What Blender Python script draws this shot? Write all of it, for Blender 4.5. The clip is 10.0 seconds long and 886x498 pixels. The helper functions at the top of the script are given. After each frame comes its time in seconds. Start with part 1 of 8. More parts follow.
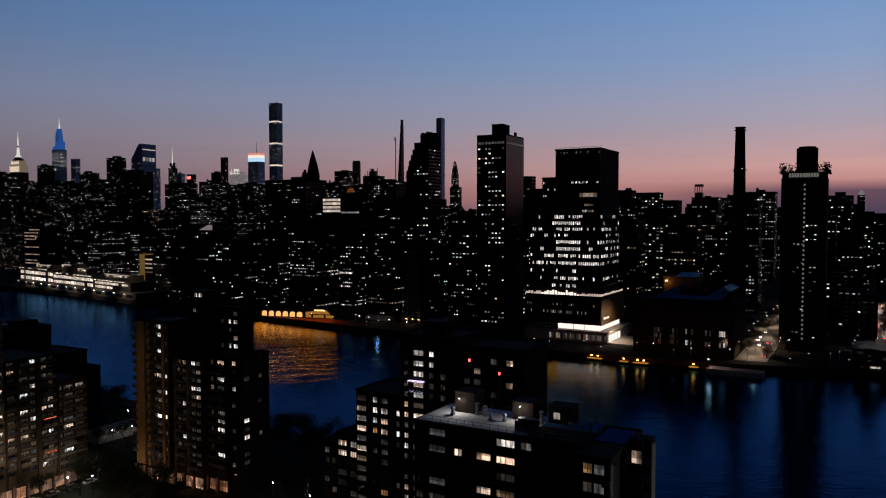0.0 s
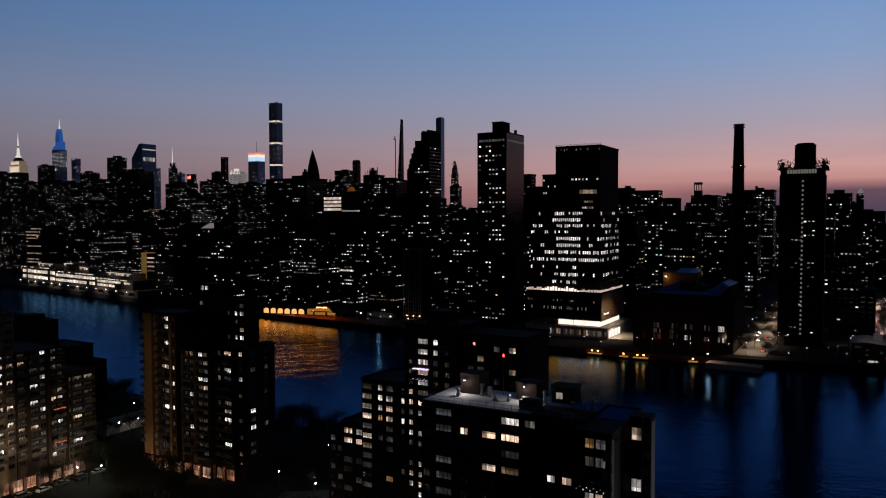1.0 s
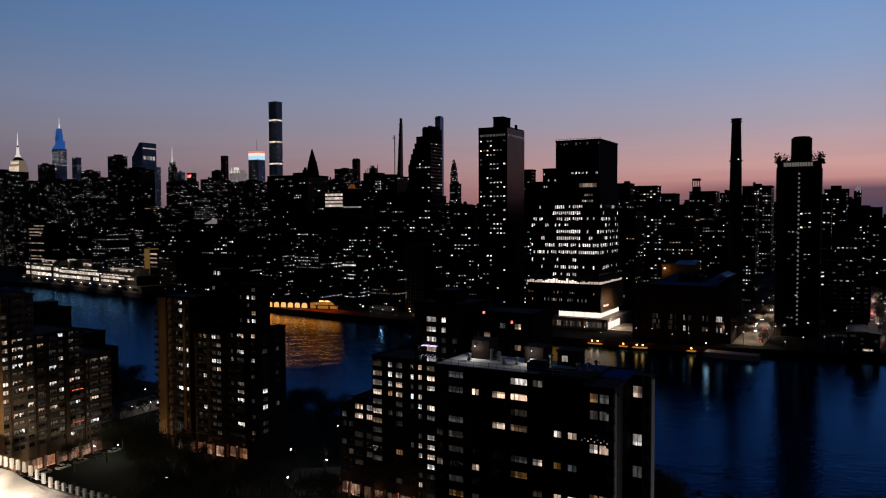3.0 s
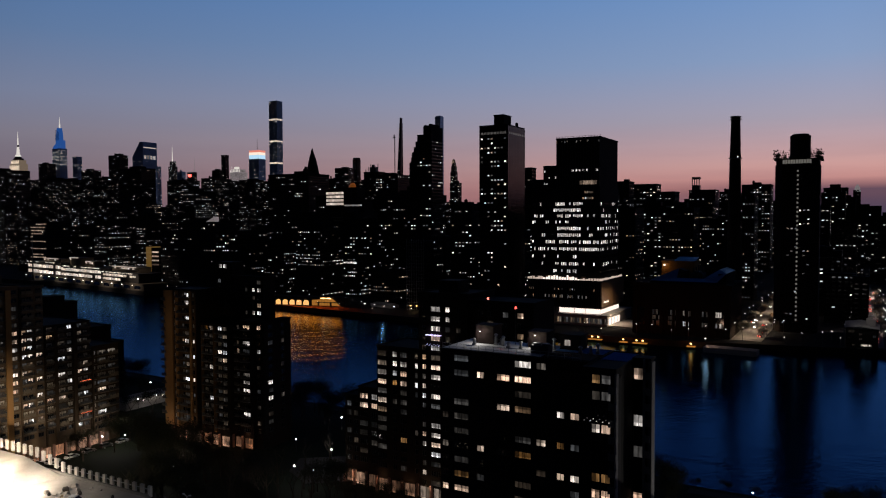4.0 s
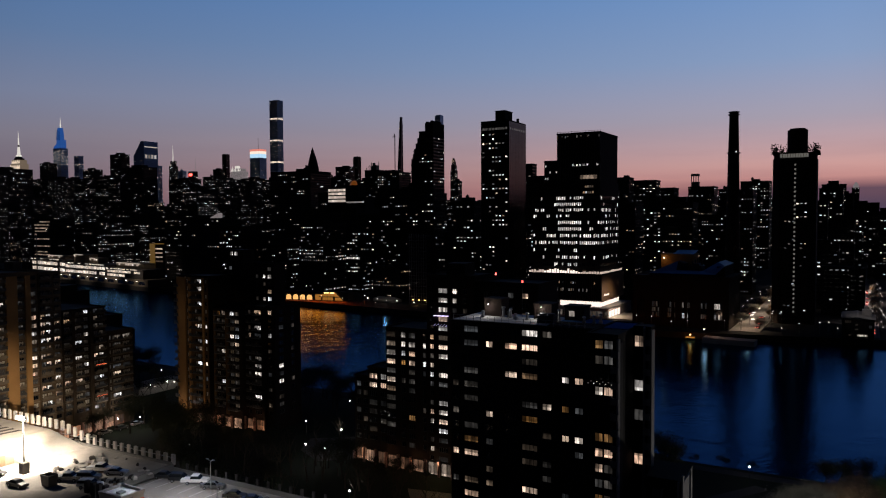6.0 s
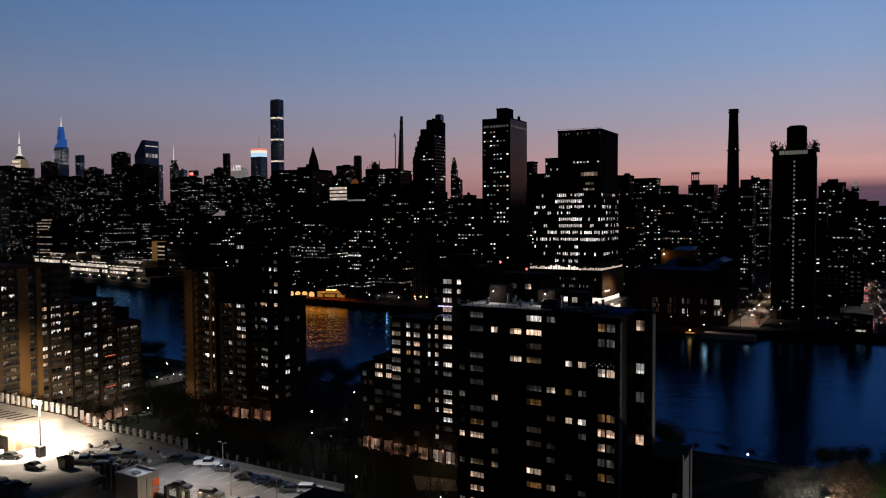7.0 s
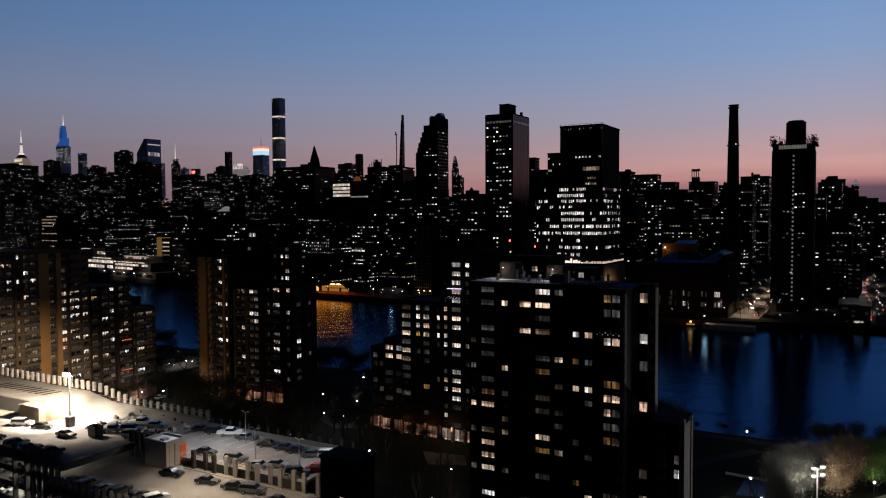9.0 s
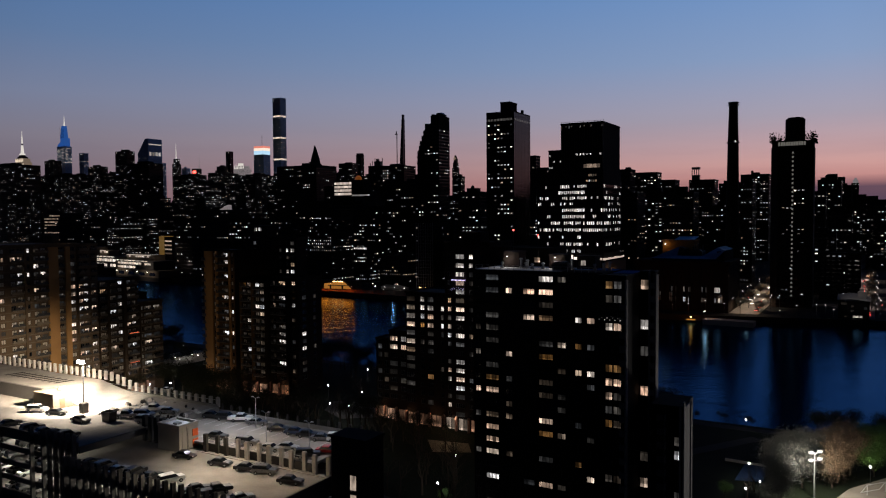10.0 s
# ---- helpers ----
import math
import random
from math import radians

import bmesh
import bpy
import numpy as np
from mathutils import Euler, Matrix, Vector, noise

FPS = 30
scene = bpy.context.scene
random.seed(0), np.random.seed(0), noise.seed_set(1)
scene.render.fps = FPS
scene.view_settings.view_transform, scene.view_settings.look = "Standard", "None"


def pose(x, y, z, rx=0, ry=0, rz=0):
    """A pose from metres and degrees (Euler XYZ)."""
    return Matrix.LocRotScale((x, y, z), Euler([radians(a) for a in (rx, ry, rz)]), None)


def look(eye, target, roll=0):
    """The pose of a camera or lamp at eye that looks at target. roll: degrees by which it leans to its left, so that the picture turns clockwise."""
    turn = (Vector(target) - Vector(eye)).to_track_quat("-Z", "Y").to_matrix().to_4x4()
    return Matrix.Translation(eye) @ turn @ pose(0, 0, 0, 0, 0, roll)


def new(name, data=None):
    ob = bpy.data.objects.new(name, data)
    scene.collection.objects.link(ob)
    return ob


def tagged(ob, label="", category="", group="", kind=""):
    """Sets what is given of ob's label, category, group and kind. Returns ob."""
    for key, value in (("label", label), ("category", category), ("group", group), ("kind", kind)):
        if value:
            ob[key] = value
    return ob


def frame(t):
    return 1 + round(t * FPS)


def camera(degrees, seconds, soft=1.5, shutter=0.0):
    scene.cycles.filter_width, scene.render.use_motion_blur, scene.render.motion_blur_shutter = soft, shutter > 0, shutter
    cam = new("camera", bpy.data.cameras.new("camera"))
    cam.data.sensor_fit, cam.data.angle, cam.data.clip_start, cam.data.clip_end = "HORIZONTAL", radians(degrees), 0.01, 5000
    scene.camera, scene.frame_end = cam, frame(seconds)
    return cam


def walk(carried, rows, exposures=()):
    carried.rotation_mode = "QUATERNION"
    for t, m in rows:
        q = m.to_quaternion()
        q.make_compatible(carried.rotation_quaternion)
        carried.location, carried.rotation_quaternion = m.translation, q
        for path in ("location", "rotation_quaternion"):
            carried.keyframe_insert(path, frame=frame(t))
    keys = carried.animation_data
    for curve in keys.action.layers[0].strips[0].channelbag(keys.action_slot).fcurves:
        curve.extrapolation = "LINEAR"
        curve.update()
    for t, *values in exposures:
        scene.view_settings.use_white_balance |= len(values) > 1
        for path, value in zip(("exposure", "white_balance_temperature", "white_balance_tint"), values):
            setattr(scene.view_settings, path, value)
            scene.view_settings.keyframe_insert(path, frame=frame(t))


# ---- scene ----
cam = camera(61.1, 10.0, soft=1.1)
PATH = [
    (0, (6.159, -13.349, 90.063), (6.154, -11.351, 89.982), -0.0),
    (0.5, (5.704, -15.34, 88.949), (5.7, -13.341, 88.867), -0.1),
    (1, (5.132, -17.34, 87.842), (5.128, -15.342, 87.761), -0.1),
    (1.5, (4.54, -19.275, 86.685), (4.538, -17.277, 86.604), -0.1),
    (2, (4.009, -21.372, 85.538), (4.008, -19.374, 85.456), -0.1),
    (2.5, (3.415, -23.323, 84.457), (3.414, -21.325, 84.375), -0.2),
    (4, (1.729, -28.789, 81.187), (1.729, -26.79, 81.105), -0.2),
    (4.5, (1.227, -30.549, 80.15), (1.228, -28.551, 80.068), -0.2),
    (5, (0.744, -32.532, 79.126), (0.745, -30.533, 79.043), -0.2),
    (5.5, (0.217, -34.409, 78.082), (0.218, -32.411, 78.0), -0.3),
    (7, (-1.6, -40.273, 74.921), (-1.599, -38.275, 74.838), -0.3),
    (7.5, (-2.291, -42.229, 73.912), (-2.291, -40.231, 73.828), -0.3),
    (8, (-2.899, -43.916, 72.849), (-2.9, -41.918, 72.765), -0.3),
    (8.5, (-3.494, -45.733, 71.751), (-3.494, -43.735, 71.667), -0.3),
    (9, (-4.121, -47.642, 70.782), (-4.121, -45.643, 70.698), -0.3),
    (9.5, (-4.641, -49.546, 69.64), (-4.641, -47.548, 69.557), -0.3),
    (10, (-5.184, -51.446, 68.626), (-5.185, -49.448, 68.542), -0.4),
]
walk(cam, [(t, look(eye, target, roll)) for t, eye, target, roll in PATH])

# ---------------------------------------------------------------- world and light
world = bpy.data.worlds.new("dusk_sky")
scene.world = world
world.use_nodes = True
WN, WL = world.node_tree.nodes, world.node_tree.links
WN.clear()


def ramp(tree, stops, factor, interpolation="EASE"):
    r = tree.nodes.new("ShaderNodeValToRGB")
    r.color_ramp.interpolation = interpolation
    e = r.color_ramp.elements
    while len(e) < len(stops):
        e.new(0.5)
    for k, (p, c) in zip(e, stops):
        k.position, k.color = p, (*c, 1)
    tree.links.new(factor, r.inputs[0])
    return r.outputs[0]


def maths(tree, op, a, b=None, clamp=False):
    n = tree.nodes.new("ShaderNodeMath")
    n.operation, n.use_clamp = op, clamp
    for k, v in ((0, a), (1, b)):
        if v is None:
            continue
        if isinstance(v, (int, float)):
            n.inputs[k].default_value = v
        else:
            tree.links.new(v, n.inputs[k])
    return n.outputs[0]


def mixed(tree, factor, a, b, blend="MIX"):
    n = tree.nodes.new("ShaderNodeMix")
    n.data_type, n.blend_type = "RGBA", blend
    for k, v in ((0, factor), (6, a), (7, b)):
        if isinstance(v, (int, float)):
            n.inputs[k].default_value = v
        elif isinstance(v, tuple):
            n.inputs[k].default_value = (*v, 1)
        else:
            tree.links.new(v, n.inputs[k])
    return n.outputs[2]


WT = world.node_tree
way = WN.new("ShaderNodeTexCoord").outputs["Generated"]
split = WN.new("ShaderNodeSeparateXYZ")
WL.new(way, split.inputs[0])
north, west, height = split.outputs
# afterglow over the sunset side, and the cooler side of the sky
warm_sky = ramp(WT, [(0.0, (0.10, 0.065, 0.11)), (0.03, (0.60, 0.238, 0.205)), (0.065, (0.605, 0.34, 0.325)), (0.12, (0.39, 0.348, 0.43)),
                     (0.19, (0.245, 0.34, 0.54)), (0.285, (0.155, 0.293, 0.57)), (0.32, (0.02, 0.09, 0.27)), (0.40, (0.002, 0.03, 0.14)), (0.62, (0.0005, 0.008, 0.045))], height, "LINEAR")
cool_sky = ramp(WT, [(0.0, (0.11, 0.08, 0.105)), (0.05, (0.175, 0.135, 0.165)), (0.10, (0.207, 0.188, 0.237)), (0.15, (0.18, 0.21, 0.315)),
                     (0.22, (0.11, 0.185, 0.34)), (0.285, (0.075, 0.163, 0.353)), (0.32, (0.015, 0.065, 0.20)), (0.40, (0.002, 0.028, 0.12)), (0.62, (0.0005, 0.007, 0.04))], height, "LINEAR")
side = maths(WT, "MULTIPLY_ADD", north, 1.05)
side.node.inputs[2].default_value = 0.52
side = maths(WT, "MINIMUM", maths(WT, "MAXIMUM", side, 0.0), 1.0)
sky = mixed(WT, side, cool_sky, warm_sky)
# a low bank of haze and thin streaks of cloud
stretch = WN.new("ShaderNodeMapping")
stretch.inputs["Scale"].default_value = (2.2, 2.2, 26.0)
WL.new(way, stretch.inputs[0])
streaks = WN.new("ShaderNodeTexNoise")
streaks.inputs["Scale"].default_value, streaks.inputs["Detail"].default_value = 1.6, 5.0
WL.new(stretch.outputs[0], streaks.inputs["Vector"])
low = maths(WT, "MULTIPLY", maths(WT, "SUBTRACT", 0.13, height, True), 5.0, True)
cloud = maths(WT, "MULTIPLY", maths(WT, "MULTIPLY", maths(WT, "SUBTRACT", streaks.outputs[0], 0.42, True), 3.2, True), low)
sky = mixed(WT, maths(WT, "MULTIPLY", cloud, 0.52), sky, (0.14, 0.10, 0.15))
bank = maths(WT, "MULTIPLY", maths(WT, "SUBTRACT", 0.047, height, True), 70.0, True)
bank = maths(WT, "MULTIPLY", bank, maths(WT, "MULTIPLY", maths(WT, "SUBTRACT", north, 0.16, True), 4.0, True))
sky = mixed(WT, maths(WT, "MULTIPLY", bank, 0.85), sky, (0.055, 0.045, 0.085))
# the eastern half of the sky lies in the earth's shadow
glow = maths(WT, "MULTIPLY_ADD", west, 0.9, True)
glow.node.inputs[2].default_value = 0.22
glow = maths(WT, "MAXIMUM", glow, 0.055)
back = WN.new("ShaderNodeBackground")
out = WN.new("ShaderNodeOutputWorld")
WL.new(sky, back.inputs[0])
WL.new(glow, back.inputs[1])
WL.new(back.outputs[0], out.inputs[0])


def lamp(name, at, watts, colour, size=0.3, kind="POINT", aim=None, angle=120):
    d = bpy.data.lights.new(name, kind)
    d.energy, d.color = watts, colour
    if kind == "SPOT":
        d.spot_size, d.spot_blend, d.shadow_soft_size = radians(angle), 0.6, size
    else:
        d.shadow_soft_size = size
    ob = new(name, d)
    ob.matrix_world = look(at, aim or (at[0], at[1], at[2] - 1.0001))
    return ob


# ---------------------------------------------------------------- materials
def material(name, colour, rough=0.8, metal=0.0, scale=1.0, vary=0.25, bump=0.2, spot=None, coat=0.0, coords="Object", piece=0.0):
    """A procedural surface: base colour broken by noise at two scales, stains, and fine relief."""
    m = bpy.data.materials.new(name)
    m.use_nodes = True
    t = m.node_tree
    b = t.nodes["Principled BSDF"]
    co = t.nodes.new("ShaderNodeTexCoord").outputs[coords]
    big, fine = t.nodes.new("ShaderNodeTexNoise"), t.nodes.new("ShaderNodeTexNoise")
    for n, s in ((big, 0.22 * scale), (fine, 3.5 * scale)):
        n.inputs["Scale"].default_value, n.inputs["Detail"].default_value = s, 5
        t.links.new(co, n.inputs["Vector"])
    dark = tuple(c * (1 - vary) for c in colour)
    light = tuple(min(1, c * (1 + vary)) for c in colour)
    c = mixed(t, big.outputs[0], dark, light)
    c = mixed(t, maths(t, "MULTIPLY", fine.outputs[0], 0.5), c, spot or tuple(0.6 * v for v in colour))
    if piece:
        rnd = t.nodes.new("ShaderNodeObjectInfo").outputs["Random"]
        c = mixed(t, maths(t, "MULTIPLY", rnd, piece), c, dark)
    t.links.new(c, b.inputs["Base Color"])
    r = maths(t, "MULTIPLY_ADD", fine.outputs[0], 0.25)
    r.node.inputs[2].default_value = max(0.02, rough - 0.12)
    t.links.new(r, b.inputs["Roughness"])
    b.inputs["Metallic"].default_value = metal
    b.inputs["Coat Weight"].default_value = coat
    if bump:
        u = t.nodes.new("ShaderNodeBump")
        u.inputs["Strength"].default_value, u.inputs["Distance"].default_value = bump, 0.03
        t.links.new(fine.outputs[0], u.inputs["Height"])
        t.links.new(u.outputs[0], b.inputs["Normal"])
    return m


def glowing(name, stops, strength, island=False, low=0.35, sampled=False, even=False, rooms=False):
    """Lit panes or lamps: colour and brightness differ from pane to pane."""
    m = bpy.data.materials.new(name)
    m.use_nodes = True
    t = m.node_tree
    b = t.nodes["Principled BSDF"]
    if island:
        rnd = t.nodes.new("ShaderNodeNewGeometry").outputs["Random Per Island"]
    else:
        rnd = t.nodes.new("ShaderNodeObjectInfo").outputs["Random"]
    c = ramp(t, stops, rnd, "LINEAR")
    wob = maths(t, "FRACT", maths(t, "MULTIPLY", rnd, 37.3))
    wob = maths(t, "POWER", wob, 3.0)
    co = t.nodes.new("ShaderNodeTexCoord").outputs["Object"]
    n = t.nodes.new("ShaderNodeTexNoise")
    n.inputs["Scale"].default_value, n.inputs["Detail"].default_value = 1.1, 1.5
    if island:
        t.links.new(co, n.inputs["Vector"])
    else:
        shift = t.nodes.new("ShaderNodeVectorMath")
        shift.inputs[1].default_value = (91.0, 0.0, 57.0)
        shift.operation = "MULTIPLY_ADD"
        every = t.nodes.new("ShaderNodeCombineXYZ")
        for j in range(3):
            t.links.new(rnd, every.inputs[j])
        t.links.new(every.outputs[0], shift.inputs[0])
        t.links.new(co, shift.inputs[2])
        drape = t.nodes.new("ShaderNodeVectorMath")
        drape.operation = "MULTIPLY"
        drape.inputs[1].default_value = (1.3, 1.3, 0.45)
        t.links.new(shift.outputs[0], drape.inputs[0])
        t.links.new(drape.outputs[0], n.inputs["Vector"])
    s = maths(t, "MULTIPLY_ADD", wob, strength * (1 - low))
    s.node.inputs[2].default_value = strength * low
    if rooms:
        # each light of the window has its own curtain; some blinds hang half way down
        each = t.nodes.new("ShaderNodeNewGeometry").outputs["Random Per Island"]
        each = maths(t, "FRACT", maths(t, "ADD", maths(t, "MULTIPLY", rnd, 53.7), maths(t, "MULTIPLY", each, 7.9)))
        drawn = maths(t, "MULTIPLY_ADD", maths(t, "GREATER_THAN", each, 0.28), 0.75)
        drawn.node.inputs[2].default_value = 0.12
        drawn = maths(t, "MULTIPLY", drawn, maths(t, "ADD", maths(t, "MULTIPLY", each, 0.6), 0.6))
        s = maths(t, "MULTIPLY", s, maths(t, "ADD", drawn, 0.25))
        axes = t.nodes.new("ShaderNodeSeparateXYZ")
        t.links.new(co, axes.inputs[0])
        hem = maths(t, "MULTIPLY_ADD", maths(t, "FRACT", maths(t, "MULTIPLY", rnd, 91.3)), 1.9)
        hem.node.inputs[2].default_value = 0.15
        blind = maths(t, "GREATER_THAN", axes.outputs[2], hem)
        s = maths(t, "MULTIPLY", s, maths(t, "SUBTRACT", 1.0, maths(t, "MULTIPLY", blind, 0.62)))
    if not even:
        s = maths(t, "MULTIPLY", s, maths(t, "MULTIPLY", maths(t, "SUBTRACT", n.outputs[0], 0.22, True), 3.4))
    b.inputs["Base Color"].default_value = (0.05, 0.05, 0.05, 1)
    b.inputs["Roughness"].default_value = 0.25
    t.links.new(c, b.inputs["Emission Color"])
    t.links.new(s, b.inputs["Emission Strength"])
    m.cycles.emission_sampling = "AUTO" if sampled else "NONE"
    return m


CITY_LIGHT = [(0.0, (1.0, 0.66, 0.42)), (0.2, (1.0, 0.84, 0.70)), (0.5, (0.97, 0.94, 0.92)), (1.0, (0.82, 0.90, 1.0))]
HOME_LIGHT = [(0.0, (1.0, 0.58, 0.30)), (0.4, (1.0, 0.72, 0.50)), (0.7, (1.0, 0.86, 0.72)), (1.0, (0.85, 0.90, 1.0))]
M = dict(
    # wall colours taken down to near black: the shade of dusk is in them
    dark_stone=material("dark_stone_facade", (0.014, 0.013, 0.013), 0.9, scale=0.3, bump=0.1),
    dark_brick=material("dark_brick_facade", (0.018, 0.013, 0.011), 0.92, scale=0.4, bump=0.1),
    tower_brick=material("brick_with_shade_in_colour", (0.016, 0.013, 0.012), 0.9, scale=1.0, bump=0.3),
    dark_glass=material("dark_curtain_wall", (0.02, 0.017, 0.026), 0.16, 0.9, scale=0.2, vary=0.4, bump=0.02),
    blue_glass=material("blue_curtain_wall", (0.09, 0.17, 0.33), 0.3, 0.6, scale=0.2, vary=0.4, bump=0.02),
    pale_stone=material("pale_stone_facade", (0.30, 0.28, 0.26), 0.85, scale=0.3),
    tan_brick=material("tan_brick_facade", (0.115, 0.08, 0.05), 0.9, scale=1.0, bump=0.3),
    # darker copies of tan and ochre brick, with shade put into the colour
    tan_brick_shaded=material("shaded_tan_brick_facade", (0.05, 0.034, 0.022), 0.9, scale=1.0, bump=0.3),
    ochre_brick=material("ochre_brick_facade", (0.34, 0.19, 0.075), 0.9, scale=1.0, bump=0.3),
    ochre_shaded=material("shaded_ochre_brick_facade", (0.10, 0.06, 0.03), 0.9, scale=1.0, bump=0.3),
    tan_concrete=material("tan_stained_concrete", (0.15, 0.125, 0.095), 0.9, scale=1.0, bump=0.3),
    # matt roof whose blue is the sky's reflection put into the base colour
    sky_sheen_roof=material("roof_membrane_sky_sheen", (0.09, 0.21, 0.50), 0.9, 0.0, scale=0.8, bump=0.1),
    bulkhead_brick=material("rooftop_brick", (0.02, 0.0135, 0.012), 0.9, scale=1.0, bump=0.3),
    rose_brick=material("rose_brick", (0.20, 0.11, 0.09), 0.9, scale=1.0, bump=0.3),
    grey_concrete=material("dark_grey_concrete", (0.15, 0.145, 0.14), 0.9, scale=1.0, bump=0.3),
    concrete=material("weathered_concrete", (0.36, 0.34, 0.32), 0.88, scale=1.0, bump=0.3),
    dark_concrete=material("stained_and_shaded_concrete", (0.05, 0.047, 0.045), 0.9, scale=1.0, bump=0.3),
    deck=material("worn_concrete_deck", (0.31, 0.295, 0.275), 0.9, scale=0.9, vary=0.55, bump=0.35, spot=(0.12, 0.11, 0.105)),
    roof=material("gravel_roof", (0.05, 0.05, 0.055), 0.95, scale=1.5, bump=0.5),
    pale_roof=material("pale_roof_membrane", (0.78, 0.79, 0.82), 0.8, scale=0.8, bump=0.3, spot=(0.3, 0.3, 0.3)),
    asphalt=material("asphalt", (0.05, 0.05, 0.052), 0.9, scale=1.0, bump=0.4),
    grass=material("dark_lawn", (0.008, 0.012, 0.005), 0.95, scale=2.0, bump=0.8),
    soil=material("city_ground", (0.018, 0.018, 0.018), 0.95, scale=0.2),
    steel=material("galvanised_steel", (0.35, 0.36, 0.37), 0.45, metal=0.8, scale=4),
    dark_metal=material("dark_painted_metal", (0.03, 0.03, 0.032), 0.5, metal=0.3, scale=4),
    window=material("unlit_window_glass", (0.012, 0.014, 0.018), 0.08, scale=1, bump=0.0),
    sash=material("window_frame_aluminium", (0.03, 0.03, 0.03), 0.5, metal=0.4, scale=3),
    white_paint=material("white_road_paint", (0.6, 0.6, 0.58), 0.8, scale=4),
    arcade_bright=glowing("bright_shop_front", [(0.0, (1.0, 0.70, 0.50)), (1.0, (1.0, 0.86, 0.74))], 0.9, low=0.5, rooms=True),
    bark=material("tree_bark", (0.045, 0.036, 0.028), 0.95, scale=6, bump=0.6),
    leaf=material("spring_leaves", (0.022, 0.024, 0.010), 0.7, scale=3, vary=0.5, bump=0.0),
    leaf_pale=material("pale_spring_leaves", (0.10, 0.10, 0.085), 0.7, scale=3, vary=0.4, bump=0.0),
    leaf_russet=material("russet_leaves", (0.16, 0.105, 0.06), 0.7, scale=3, vary=0.4, bump=0.0),
    leaf_green=material("fresh_green_leaves", (0.07, 0.15, 0.025), 0.7, scale=3, vary=0.4, bump=0.0),
    pitch=material("sports_pitch_turf", (0.24, 0.21, 0.17), 0.95, scale=1, bump=0.3),
    rubber=material("tyre_rubber", (0.02, 0.02, 0.02), 0.9, scale=5),
    orange=material("orange_painted_panel", (0.75, 0.13, 0.03), 0.6, scale=2),
    lit=glowing("lit_city_windows", CITY_LIGHT, 1.8, island=True, low=0.04),
    lit_home=glowing("lit_home_windows", HOME_LIGHT, 1.1, low=0.15, rooms=True),
    lit_home_joined=glowing("lit_home_windows_far", HOME_LIGHT, 1.6, island=True, low=0.05),
    lit_office=glowing("lit_office_windows", [(0.0, (1.0, 0.88, 0.78)), (1.0, (0.95, 0.94, 0.96))], 1.5, island=True, low=0.3),
    lit_amber=glowing("lit_amber_windows", [(0.0, (1.0, 0.42, 0.08)), (1.0, (1.0, 0.6, 0.28))], 0.34, rooms=True),
    lit_dim=glowing("dim_curtained_windows", HOME_LIGHT, 0.12, low=0.3),
    lit_faint=glowing("faintly_lit_curtained_windows", [(0.0, (1.0, 0.72, 0.5)), (0.4, (1.0, 0.88, 0.76)), (1.0, (0.86, 0.92, 1.0))], 0.09, low=0.2, rooms=True),
    blind=material("drawn_pale_blind", (0.40, 0.37, 0.32), 0.8, scale=3, vary=0.2, bump=0.1),
    lit_white=glowing("bright_white_windows", [(0.0, (1.0, 0.86, 0.74)), (0.7, (1.0, 0.93, 0.88)), (1.0, (0.90, 0.94, 1.0))], 1.5, low=0.45, rooms=True),
    lit_warm=glowing("bright_warm_windows", [(0.0, (1.0, 0.62, 0.42)), (1.0, (1.0, 0.80, 0.64))], 1.2, low=0.45, rooms=True),
    bulb=glowing("lamp_glass", [(0.0, (1.0, 0.95, 0.88)), (1.0, (1.0, 0.95, 0.9))], 14.0, low=0.9, even=True),
    bulb_orange=glowing("sodium_lamp_glass", [(0.0, (1.0, 0.5, 0.15)), (1.0, (1.0, 0.55, 0.2))], 5.0, low=0.9, even=True),
    red_light=glowing("red_warning_light", [(0.0, (1.0, 0.08, 0.06)), (1.0, (1.0, 0.12, 0.1))], 5.0, low=0.9),
    red_string=glowing("red_string_lights", [(0.0, (1.0, 0.16, 0.06)), (1.0, (1.0, 0.22, 0.1))], 1.6, low=0.8, even=True),
    violet=glowing("violet_string_lights", [(0.0, (0.75, 0.6, 1.0)), (1.0, (0.6, 0.55, 1.0))], 1.6, low=0.9),
    arcade=glowing("lit_arcade_wall", [(0.0, (1.0, 0.40, 0.19)), (1.0, (1.0, 0.58, 0.38))], 0.85, low=0.25, rooms=True),
)
M["sky_sheen_roof"].node_tree.nodes["Principled BSDF"].inputs["Specular IOR Level"].default_value = 0.0
for key in ("ochre_brick", "ochre_shaded", "tan_concrete", "bulkhead_brick", "bark", "leaf", "dark_stone", "dark_brick", "tower_brick", "tan_brick_shaded", "asphalt", "soil", "grass", "roof", "dark_concrete", "deck", "grey_concrete", "tan_brick", "concrete"):
    M[key].node_tree.nodes["Principled BSDF"].inputs["Specular IOR Level"].default_value = 0.12


